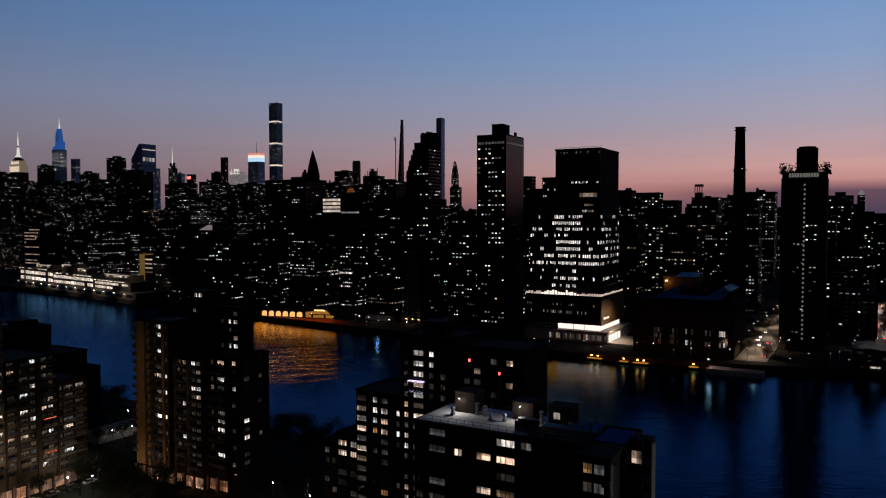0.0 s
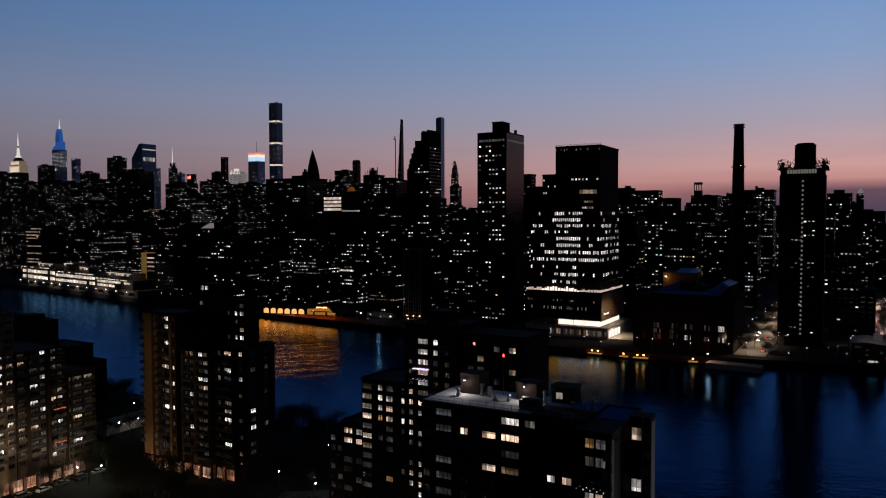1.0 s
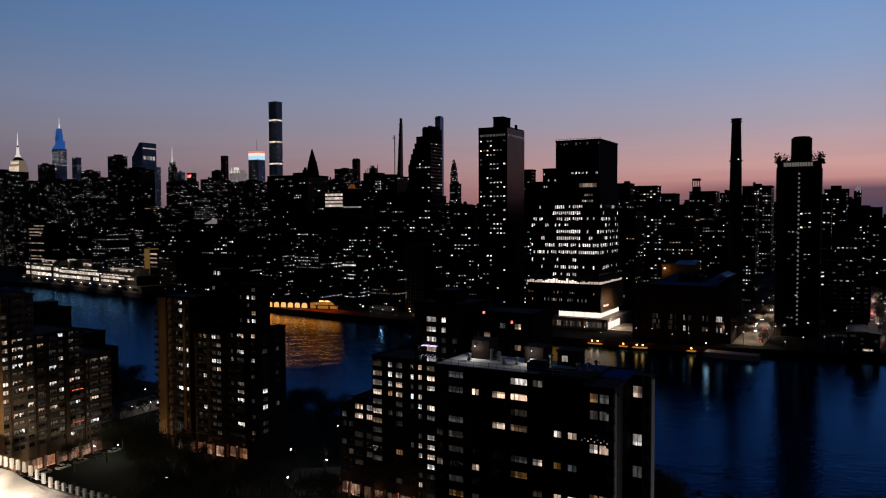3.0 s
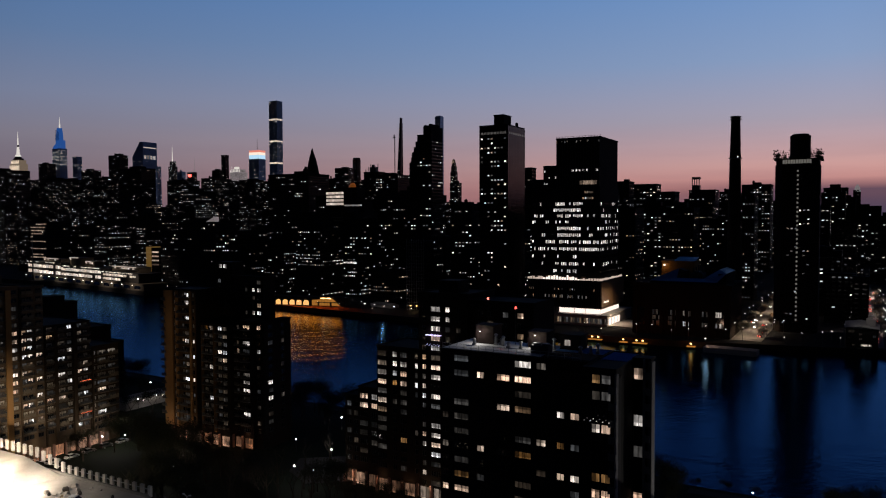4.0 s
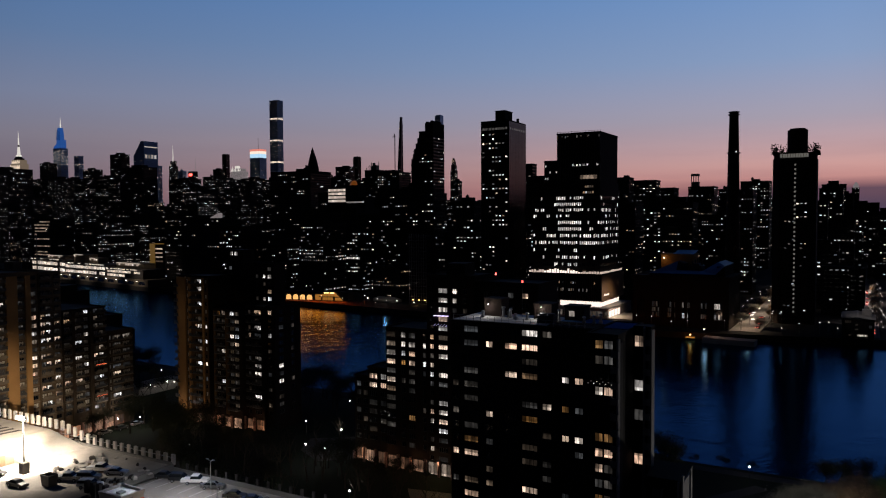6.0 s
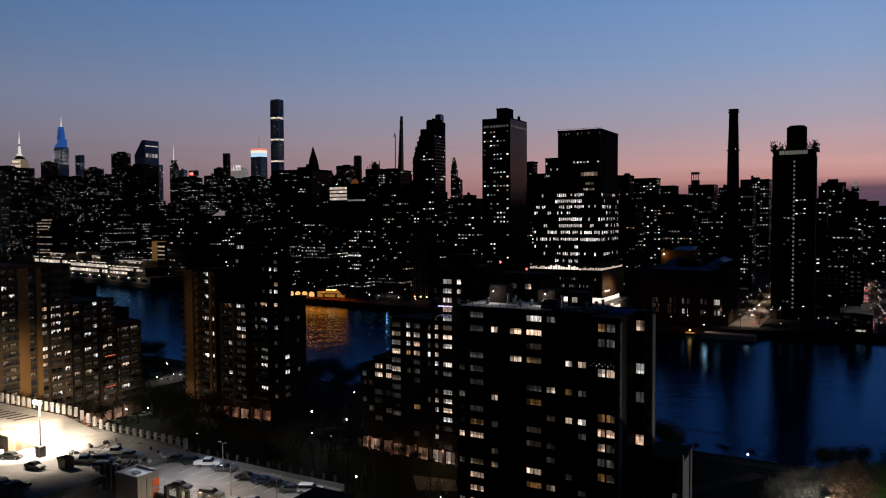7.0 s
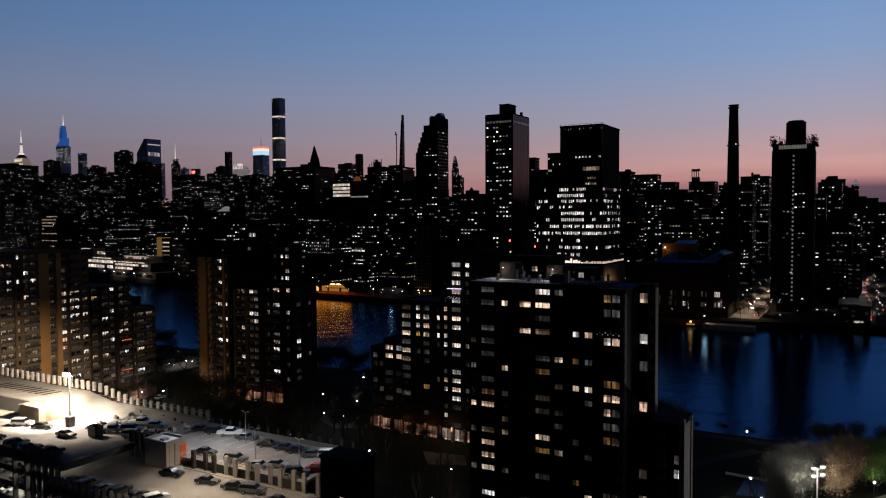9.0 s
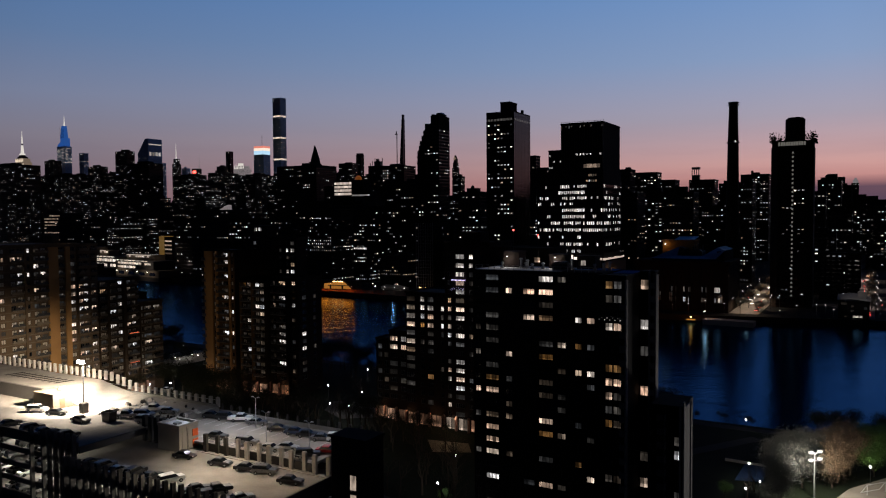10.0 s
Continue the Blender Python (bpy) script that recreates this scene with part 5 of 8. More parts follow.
    for vx, vy, top in ((10.8, 8.7, 7.1), (3.9, 11.3, 8.2)):
        k = Kit()
        k.tube((vx, vy, h + 0.4), (vx, vy, h + top), 0.035, 0.025, 6)
        pole = part("beacon_mast", k, M["dark_metal"], ob)
        k = Kit()
        k.tube((vx, vy, h + top + 0.01), (vx, vy, h + top + 0.45), 0.2, 0.16, 8)
        part("beacon_lamp", k, M["red_light"], pole, "red beacon lamp")
    for i in range(9):
        k = Kit()
        k.box(28.6 + 0.5 * i, 28.75 + 0.5 * i, -5.1, -4.95, h - 8.0 + 0.35 * (i % 2), h - 7.85 + 0.35 * (i % 2))
        part("string_light", k, M["lit_white"], ob, "small white string light")
    # penthouse on the right half
    k = Kit()
    k.stack([(19.6, 23.4, 8.4, 11.8, h + 0.35), (19.6, 23.4, 8.4, 11.8, h + 2.9), (19.4, 23.6, 8.2, 12.0, h + 2.9), (19.4, 23.6, 8.2, 12.0, h + 3.2)])
    part("penthouse", k, M["tower_brick"], ob)
    k = Kit()
    k.box(20.5, 21.5, 8.25, 8.38, h + 1.2, h + 2.2)
    part("penthouse_window", k, M["lit_white"], ob, "bright rooftop room window")
    # the forward bay with corner balconies
    k = Kit()
    k.stack([(28.2, 33.3, -3.8, 12, 0), (28.2, 33.3, -3.8, 12, h - 0.2), (28.0, 33.5, -4.1, 12.2, h - 0.2), (28.0, 33.5, -4.1, 12.2, h + 0.35), (28.3, 33.2, -3.7, 11.8, h + 0.35), (28.3, 33.2, -3.7, 11.8, h + 0.1)])
    part("forward_bay", k, M["tower_brick"], ob)
    # the bay roof carries the same painted sky sheen
    k = Kit()
    k.box(28.5, 33.0, 4.0, 11.5, h + 0.12, h + 0.2)
    part("bay_roof", k, M["sky_sheen_roof"], ob, "roof membrane with blue sky sheen in its colour")
    lit = ["ad.W..awwda...d..d.", "dd.w..awddd...d...."]
    facade(ob, "f", 5.1, 0.5, h - 0.6, 2.62, [(1.3, 2.7), (2.85, 4.4)], lit_by(lit), "tower_brick", at=-3.8, x0=28.2, sill=0.42, first=50.8)
    k = Kit()
    k.box(33.3, 33.6, -4.3, -3.2, 0, h - 0.5)
    part("fin_wall", k, M["concrete"], ob, "grey concrete fin")
    for r in range(19):
        z = h - 0.8 - (r + 1) * 2.62 + 0.2
        slab_ob = balcony(ob, 32.5, -4.06, z, 1.3, 1.0, "grey_concrete")
        k = Kit()
        k.add([(33.82, -5.3, z - 0.18), (33.82, -4.32, z - 0.5), (33.82, -4.32, z + 1.05), (33.82, -5.3, z + 0.9), (33.7, -5.3, z - 0.18), (33.7, -4.32, z - 0.5), (33.7, -4.32, z + 1.05), (33.7, -5.3, z + 0.9)],
              [(0, 1, 2, 3), (4, 7, 6, 5), (0, 3, 7, 4), (3, 2, 6, 7), (0, 4, 5, 1)])
        part("side_panel", k, M["concrete"], slab_ob, "pale concrete balcony cheek")
    # unlit flank: its shade is put into a darker concrete
    k = Kit()
    k.box(33.32, 33.5, -3.1, -1.2, 0, h - 1.2)
    part("end_panel", k, M["dark_concrete"], ob, "concrete flank strip with shade in its colour")
    # right wing set back, with a pale fin at its corner
    k = Kit()
    k.stack([(33.32, 36.2, 6.1, 8.6, 0), (33.32, 36.2, 6.1, 8.6, h + 0.2), (33.3, 36.4, 5.8, 8.8, h + 0.2), (33.3, 36.4, 5.8, 8.8, h + 0.6)])
    part("right_wing", k, M["tower_brick"], ob)
    facade(ob, "f", 1.9, 0.5, h, 2.62, [(0.15, 1.85)], lit_by(["w..W.d..w....d.w..."]), "tower_brick", at=6.1, x0=33.32, sill=0.22, first=50.2)
    k = Kit()
    k.box(35.25, 35.45, 5.0, 6.08, 0, h + 0.5)
    part("corner_fin", k, M["concrete"], ob, "grey concrete corner fin")
    k = Kit()
    k.box(35.95, 36.55, 5.6, 6.08, 0, h + 0.2)
    part("corner_fin", k, M["grey_concrete"], ob, "grey concrete corner fin")
    k = Kit()
    k.box(36.22, 36.42, 6.3, 8.5, 0, h - 0.2)
    part("end_panel", k, M["concrete"], ob, "grey concrete end wall")
    for r in range(19):
        z = h - 0.2 - (r + 1) * 2.62 + 0.2
        balcony(ob, 35.46, 6.08, z, 0.9, 0.8, "concrete")
    return ob


near_tower()


def low_wing():
    """The lower block that carries on beside the near tower."""
    ob = house("apartment_wing", 1.4 + U.x * 36.85 + V.x * 1.4, 106.8 + U.y * 36.85 + V.y * 1.4, "low dark wing with grey concrete end fins")
    k = Kit()
    k.stack([(0, 5.9, 0, 9, 0), (0, 5.9, 0, 9, 27.6), (-0.1, 5.9, -0.3, 9.1, 27.6), (-0.1, 5.9, -0.3, 9.1, 28.1)])
    part("wall", k, M["tower_brick"], ob)
    facade(ob, "f", 5.9, 0.4, 27.3, 2.62, [(4.25, 5.7)], lit_by(["..dW..d..."]), "tower_brick", at=0.0, sill=0.3, first=26.6)
    for x0, x1, y0, y1, hh in ((5.35, 5.65, -1.0, -0.26, 28.0), (5.92, 6.2, -0.6, 0.4, 29.0), (6.22, 6.4, 4.9, 5.7, 28.6)):
        k = Kit()
        k.box(x0, x1, y0, y1, 0, hh)
        part("end_fin", k, M["concrete"], ob, "grey concrete end fin")
    k = Kit()
    k.box(5.92, 6.2, 0.42, 5.6, 0, 27.9)
    part("end_panel", k, M["concrete"], ob, "grey concrete end wall")
    for r in range(10):
        z = 25.4 - 2.62 * r
        slab_ob = balcony(ob, 1.3, -0.3, z, 1.2, 1.0, "grey_concrete")
        k = Kit()
        k.add([(2.86, -1.4, z - 0.2), (2.86, -0.3, z - 0.5), (2.86, -0.3, z + 1.05), (2.86, -1.4, z + 0.8), (2.74, -1.4, z - 0.2), (2.74, -0.3, z - 0.5), (2.74, -0.3, z + 1.05), (2.74, -1.4, z + 0.8)],
              [(0, 1, 2, 3), (4, 7, 6, 5), (0, 3, 7, 4), (3, 2, 6, 7), (0, 4, 5, 1)])
        part("side_panel", k, M["concrete"], slab_ob, "pale concrete balcony cheek")
    k = Kit()
    k.box(2.52, 2.72, -1.0, -0.26, 0, 25.5)
    part("balcony_fin", k, M["grey_concrete"], ob)
    return ob


low_wing()


def body(ob, x0, x1, y0, y1, h, mat, name="wall"):
    k = Kit()
    k.stack([(x0, x1, y0, y1, 0), (x0, x1, y0, y1, h), (x0 - 0.3, x1 + 0.3, y0 - 0.3, y1 + 0.3, h), (x0 - 0.3, x1 + 0.3, y0 - 0.3, y1 + 0.3, h + 0.5), (x0, x1, y0, y1, h + 0.5), (x0, x1, y0, y1, h + 0.1)])
    return part(name, k, M[mat], ob)


def arcade(ob, places, mat="arcade"):
    """Warm lit shop bays set back behind square pillars."""
    for x0, y0, face in places:
        k, p = Kit(), Kit()
        if face == "f":
            for a, b in ((0.0, 1.45), (1.65, 3.2)):
                k.box(x0 + a, x0 + b, y0 - 0.45, y0 - 0.3, 0.3, 3.6)
            p.box(x0 - 0.8, x0 - 0.2, y0 - 1.5, y0 - 0.9, 0, 4.4)
        else:
            for a, b in ((0.0, 1.45), (1.65, 3.2)):
                k.box(x0 + 0.3, x0 + 0.45, y0 + a, y0 + b, 0.3, 3.6)
            p.box(x0 + 0.9, x0 + 1.5, y0 - 0.8, y0 - 0.2, 0, 4.4)
        part("arcade_bay", k, M[mat], ob, "warm lit ground floor arcade")
        part("pillar", p, M["rose_brick"], ob)


def mid_houses():
    """Two joined towers behind, the right one taller, with a lit arcade at the foot."""
    ob = house("apartment_house", -4, 172.4, "dark apartment house with lit bay windows")
    h = 61 - 5
    body(ob, -1.0, 14, 0, 16, h, "dark_brick")
    k = Kit()
    k.box(3, 9, 4, 10, h + 0.1, h + 3.4)
    part("bulkhead", k, M["dark_brick"], ob)
    facade(ob, "f", 14.6, 5, h - 1.2, 2.62, [(0.8, 2.0), (3.5, 6.4), (8.0, 9.3), (11.2, 12.6)],
           lit_by([".....hwdwWd.dwW.dh.d", "hWWwWdwW.Wd.hWwWd.d.", "WWdd..d..h.d..d.....", "..d.d...d..d........"]), "dark_brick", at=0.0, x0=-0.7, sill=0.46, first=52.0)
    body(ob, 14.31, 32, 1, 15, h - 1.5, "dark_brick", "north_wall")
    facade(ob, "f", 17.4, 5, h - 2.6, 2.62, [(2.0, 3.6), (4.6, 6.4), (9.0, 10.6), (13.0, 14.8)],
           lit_by(["..d.....d..", ".hd..d.d.d.", "d..d...d..d", "w.h..d.d..."]), "dark_brick", at=1.0, x0=14.5)
    k = Kit()
    k.box(1.9, 6.2, -1.4, -0.26, 45.0, 45.18)
    part("balcony", k, M["violet"], ob, "balcony edged with violet string lights")
    k = Kit()
    for i in range(14):
        k.box(1.9 + 0.32 * i, 2.0 + 0.32 * i, -1.42, -1.32, 42.3 + 0.25 * (i % 3), 42.4 + 0.25 * (i % 3))
    part("string_light", k, M["violet"], ob, "strand of violet string lights", "stuff")
    lower = house("apartment_house", -16.6, 179.5, "dark stepped apartment house with lit windows")
    h2 = 45.5 - 5
    body(lower, -0.3, 13.6, 0, 15, h2, "dark_brick"), body(lower, -7.4, -0.61, 1, 14, h2 - 12.5, "dark_brick", "lower_wall"), body(lower, -13, -7.71, 2, 14, h2 - 15.5, "dark_brick", "lower_wall")
    facade(lower, "f", 13.6, 5, h2 - 0.6, 2.62, [(0.1, 3.1), (5.1, 6.5), (7.6, 9.7), (12.3, 13.3)],
           lit_by(["dhWwdwhdd.d..d", "WWWa.d.......", "dWwwddd..a..d", ".WdWd...d..."]), "dark_brick", at=0.0, x0=-0.1, sill=0.42, first=38.8)
    facade(lower, "f", 6.6, 5, h2 - 13.2, 2.62, [(0.4, 3.2), (4.4, 6.4)], lit_by(["ww.dd.d", "hw.d.d."]), "dark_brick", at=1.0, x0=-7.3, sill=0.4, first=25.8)
    facade(lower, "f", 5.0, 5, h2 - 16.2, 2.62, [(0.6, 2.2), (3.0, 4.6)], lit_by(["dd.d..", ".d..d."]), "dark_brick", at=2.0, x0=-12.8, sill=0.4, first=22.8)
    arcade(lower, [(-12.0 + 4.2 * i, 2.0 if i < 1 else 1.0 if i < 3 else 0.0, "f") for i in range(6)])
    arcade(ob, [(-0.4, 0.0, "f"), (3.8, 0.0, "f")], "arcade_bright")
    arcade(ob, [(8.0, 0.0, "f")])
    for hx, hy in ((-9.0, -1.2), (1.5, -2.0), (10.0, -2.0)):
        c = pose(-16.6, 179.5, 5, 0, 0, TURN) @ Vector((hx, hy, 3.9))
        lamp("arcade_light", tuple(c), 90, (1.0, 0.55, 0.28), 0.3)
    c = pose(-4, 172.4, 5, 0, 0, TURN) @ Vector((3.0, -2.0, 3.9))
    lamp("arcade_light", tuple(c), 160, (1.0, 0.66, 0.42), 0.3)


mid_houses()


def tan_house():
    """Long house that steps down towards the river; its side with the balconies faces the garage."""
    ob = house("stepped_apartment_house", -141, 180, "stepped tan brick apartment house lit by a floodlight")
    F = 2.55
    # the lower steps take darker brick: the floodlight's falloff is in the colour
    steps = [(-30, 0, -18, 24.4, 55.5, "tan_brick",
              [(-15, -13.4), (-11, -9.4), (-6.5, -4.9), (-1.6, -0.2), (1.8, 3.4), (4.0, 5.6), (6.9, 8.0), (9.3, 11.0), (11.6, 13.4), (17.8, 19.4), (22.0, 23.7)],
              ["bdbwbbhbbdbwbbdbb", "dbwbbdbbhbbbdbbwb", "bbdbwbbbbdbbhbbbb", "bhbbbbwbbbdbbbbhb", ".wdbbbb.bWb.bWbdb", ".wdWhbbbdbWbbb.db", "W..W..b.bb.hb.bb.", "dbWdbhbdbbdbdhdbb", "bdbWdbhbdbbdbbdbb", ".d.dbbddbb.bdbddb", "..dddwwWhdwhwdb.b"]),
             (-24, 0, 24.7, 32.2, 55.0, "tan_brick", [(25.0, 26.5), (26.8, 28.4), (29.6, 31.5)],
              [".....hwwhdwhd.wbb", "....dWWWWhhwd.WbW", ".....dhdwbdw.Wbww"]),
             (-22, 0, 32.5, 48.3, 42.0, "tan_brick_shaded", [(32.9, 35.0), (36.6, 39.3), (39.9, 41.7), (43.6, 45.3), (45.7, 47.4)],
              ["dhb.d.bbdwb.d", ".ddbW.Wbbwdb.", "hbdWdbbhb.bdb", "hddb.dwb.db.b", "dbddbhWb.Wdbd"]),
             (-18, 0, 48.6, 59.3, 33.0, "tan_brick_shaded", [(49.3, 50.3), (50.9, 54.2), (55.0, 57.9)],
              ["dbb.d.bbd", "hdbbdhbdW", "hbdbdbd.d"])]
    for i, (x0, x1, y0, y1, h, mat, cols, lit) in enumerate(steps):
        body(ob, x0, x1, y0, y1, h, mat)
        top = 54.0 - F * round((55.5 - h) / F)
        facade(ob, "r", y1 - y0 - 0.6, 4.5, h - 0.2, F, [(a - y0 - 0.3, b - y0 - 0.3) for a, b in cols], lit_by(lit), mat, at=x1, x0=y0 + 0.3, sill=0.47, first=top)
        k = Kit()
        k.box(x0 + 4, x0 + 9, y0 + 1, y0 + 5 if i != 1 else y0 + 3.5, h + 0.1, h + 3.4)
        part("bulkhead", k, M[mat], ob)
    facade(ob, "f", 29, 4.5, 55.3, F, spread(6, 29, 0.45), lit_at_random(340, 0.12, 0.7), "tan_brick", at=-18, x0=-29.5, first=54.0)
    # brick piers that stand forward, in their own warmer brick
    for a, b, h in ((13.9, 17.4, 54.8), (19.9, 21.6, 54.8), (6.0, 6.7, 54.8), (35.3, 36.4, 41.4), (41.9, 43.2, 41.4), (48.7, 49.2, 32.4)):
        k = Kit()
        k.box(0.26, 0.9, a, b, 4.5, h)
        part("pier", k, M["ochre_brick"] if 10 < a < 22 else M["tan_brick"] if a < 10 else M["tan_brick_shaded"], ob, "ochre brick pier" if 10 < a < 22 else "")
    # balconies: concrete slab, dark rail
    for a, b, h, deep in ((9.1, 13.6, 55, 1.3), (-8.5, -3.0, 55, 1.3), (-15.8, -12.4, 55, 1.3), (1.6, 5.7, 55, 0.9), (17.6, 19.6, 55, 0.5), (36.5, 39.5, 41.5, 0.9), (24.8, 28.5, 54.6, 0.8), (43.4, 47.8, 41.5, 1.3), (50.7, 54.4, 32.5, 1.2),
                          (54.8, 58.2, 32.5, 1.2), (32.7, 35.2, 41.5, 0.6), (29.5, 31.6, 54.6, 0.5)):
        for r in range(int((h - 7.5) / F)):
            z = 54.0 - F * round((55.5 - h) / F) - 0.75 - F * r
            k = Kit()
            k.box(0.26, 0.26 + deep, a, b, z - 0.2, z)
            slab_ob = part("balcony", k, M["tan_concrete"], ob)
            k = Kit()
            k.lattice([a + (b - a) * j / 10 for j in range(11)], [z, z + 0.42, z + 0.9], lambda i, j: (i + r) % 5 == 3 and j == 1, 0.06, lambda u, o, zz: (0.2 + deep + o, u, zz))
            part("balcony_rail", k, M["dark_metal"] if (r * 7 + int(a)) % 3 else M["tan_concrete"], slab_ob)
    # slab edges show as faint courses at each floor
    for y0, y1, h in ((-17.7, 24.2, 55.0), (24.8, 32.1, 54.6), (32.6, 48.2, 41.6), (48.7, 59.2, 32.6)):
        for r in range(1, int((h - 4.5) / F)):
            z = 54.0 - F * round((55.5 - h) / F) - F * r + 1.1
            k = Kit()
            k.box(0.2, 0.33, y0, y1, z, z + 0.18)
            part("slab_edge", k, M["tan_concrete"], ob)
    # red string lights on two balconies
    for y0, y1, z in ((43.5, 47.6, 22.6), (43.5, 47.6, 11.9)):
        for j in range(9):
            k = Kit()
            k.box(1.62, 1.74, y0 + (y1 - y0) * j / 9, y0 + (y1 - y0) * j / 9 + 0.2, z + 0.1 * (j % 2), z + 0.22 + 0.1 * (j % 2))
            part("string_light", k, M["red_string"], ob, "small red string light")
    arcade(ob, [(0.6, -12 + 4.2 * i, "r") for i in range(16)])


def river_house():
    """A dark stepped house by the river, behind the tan one."""
    ob = house("stepped_apartment_house", -142.3, 307.5, "black stepped apartment house by the river with roof lamps")
    for i, (x0, x1, y0, y1, h) in enumerate(((-46, -24, -33, -16, 39), (-23.6, -8.2, -32, -16.7, 40.5), (-23.6, -2.1, -16.4, -4.8, 29), (-20, 0, -4.5, 0, 21.5))):
        body(ob, x0, x1, y0, y1, h, "dark_brick")
        facade(ob, "f", x1 - x0 - 0.6, 4.5, h - 0.8, 2.64, spread(max(1, int((x1 - x0) / 3.4)), x1 - x0 - 0.6, 0.45), lit_by([""]), "dark_brick", at=y0, x0=x0 + 0.3)
    k = Kit()
    k.box(-20, -12, -28, -20, 40.6, 43.4)
    part("bulkhead", k, M["dark_brick"], ob)
    k = Kit()
    k.box(-44, -25, -31, -18, 39.15, 39.3)
    part("roof", k, M["pale_roof"], ob, "pale roof terrace under lamps")
    for x in (-36, -31, -27):
        k = Kit()
        k.tube((x, -30, 39.3), (x, -30, 41.2), 0.06, 0.06, 6)
        post = part("lamp_pole", k, M["dark_metal"], ob)
        k = Kit()
        k.box(x - 0.15, x + 0.15, -30.15, -29.85, 41.21, 41.5)
        part("lamp_glass", k, M["bulb"], post)
    c = pose(-142.3, 307.5, 5, 0, 0, TURN) @ Vector((-33, -26, 42.0))
    lamp("terrace_lamp", tuple(c), 90, (1.0, 0.95, 0.9), 0.3)


river_house()


def brown_house():
    """Cluster of slim volumes, the tallest set back, with corner balconies."""
    ob = house("stepped_apartment_house", -95.5, 232.5, "tall clustered apartment house with ochre brick piers and balconies")
    F = 2.64
    # light and shade on this house are put into two ochre bricks
    vols = [(0, 15.4, 0, 12, 51.8, [(4.6, 5.5), (8.6, 9.6), (9.8, 11.9), (13.6, 14.6)], "ochre_shaded", 50.3,
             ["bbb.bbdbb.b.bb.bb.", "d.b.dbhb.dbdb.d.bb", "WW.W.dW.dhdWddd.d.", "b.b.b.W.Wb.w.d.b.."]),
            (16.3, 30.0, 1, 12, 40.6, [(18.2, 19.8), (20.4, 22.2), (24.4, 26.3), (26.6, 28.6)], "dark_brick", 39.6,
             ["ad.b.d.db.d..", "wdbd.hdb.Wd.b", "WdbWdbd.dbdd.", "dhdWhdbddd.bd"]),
            (12.0, 34.0, 12.4, 18.5, 56.0, [(13.0, 14.4), (26.0, 27.2), (29.2, 30.4), (31.4, 33.2)], "dark_brick", 54.4,
             ["dddWd..", ".d..d", ".Wd.W.d", "dW.hWdWd"]),
            (30.4, 38.0, 3, 12, 42.0, [(31.0, 32.2), (33.8, 36.8)], "dark_brick", 40.4, ["d.dh..d.d.d..", "h.Wd..dWWd.W."]),
            (38.3, 41.2, 4, 18, 42.0, [(39.0, 40.6)], "dark_brick", 40.4, ["w..W.d..d.d.h"])]
    for i, (x0, x1, y0, y1, h, cols, mat, top, lit) in enumerate(vols):
        body(ob, x0, x1, y0, y1, h, "dark_brick")
        facade(ob, "f", x1 - x0 - 0.6, 4.5, h - 0.2, F, [(a - x0 - 0.3, b - x0 - 0.3) for a, b in cols], lit_by(lit), mat, at=y0, x0=x0 + 0.3, sill=0.47, first=top)
    k = Kit()
    k.box(12.0, 19.6, 12.6, 18.3, 56.6, 61)
    part("bulkhead", k, M["dark_brick"], ob)
    facade(ob, "f", 6.8, 56.6, 60.9, F, [(1.0, 2.4), (3.0, 4.6)], lit_by(["WW"] * 2), "dark_brick", at=12.6, x0=12.4, first=59.6)
    facade(ob, "r", 12.8, 4.5, 41.6, F, [(2.0, 4.3), (8.2, 9.8)], lit_by(["..d....WdW.dd.", "..d..d...d..."]), "dark_brick", at=41.2, x0=4.6, first=40.4)
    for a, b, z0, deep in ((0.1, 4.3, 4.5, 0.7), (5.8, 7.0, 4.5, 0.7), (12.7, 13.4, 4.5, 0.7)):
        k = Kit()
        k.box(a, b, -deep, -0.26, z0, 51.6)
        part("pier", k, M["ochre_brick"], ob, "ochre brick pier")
    # dim copies of the ochre pier, their shade put into the brick colour
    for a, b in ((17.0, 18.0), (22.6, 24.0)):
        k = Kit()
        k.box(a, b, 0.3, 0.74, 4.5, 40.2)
        part("pier", k, M["ochre_shaded"], ob, "ochre brick pier with shade in its colour")
    arcade(ob, [(1.2 + 4.2 * i, -0.2 if i < 4 else 0.8 if i < 7 else 2.8, "f") for i in range(9)])
    for hx, hy in ((5.0, -2.6), (16.0, -2.0), (26.0, -1.6), (36.0, 0.2)):
        c = pose(-95.5, 232.5, 5, 0, 0, TURN) @ Vector((hx, hy, 3.6))
        lamp("arcade_light", tuple(c), 120, (1.0, 0.52, 0.26), 0.3)
    # balconies: slab with a dark rail, staggered from bay to bay
    for a, b, y0, top, n, deep in ((7.1, 12.5, -0.26, 50.3, 17, 1.4), (-0.9, 1.2, -0.7, 49.0, 16, 0.5), (18.0, 22.4, 0.74, 39.6, 13, 1.2), (24.2, 28.8, 0.74, 38.9, 13, 1.4), (30.7, 32.4, 2.74, 40.4, 13, 1.0), (33.6, 37.0, 2.74, 40.4, 13, 1.2)):
        for r in range(n):
            z = top - 0.8 - F * r
            k = Kit()
            k.box(a, b, y0 - deep, y0, z - 0.2, z)
            slab_ob = part("balcony", k, M["tan_concrete"] if a < 15 else M["grey_concrete"], ob)
            k = Kit()
            k.lattice([a + (b - a) * j / 10 for j in range(11)], [z, z + 0.4, z + 0.95], lambda i, j: (i + r) % 4 == 2 and j == 1, 0.06, lambda u, o, zz: (u, y0 - deep + 0.06 - o, zz))
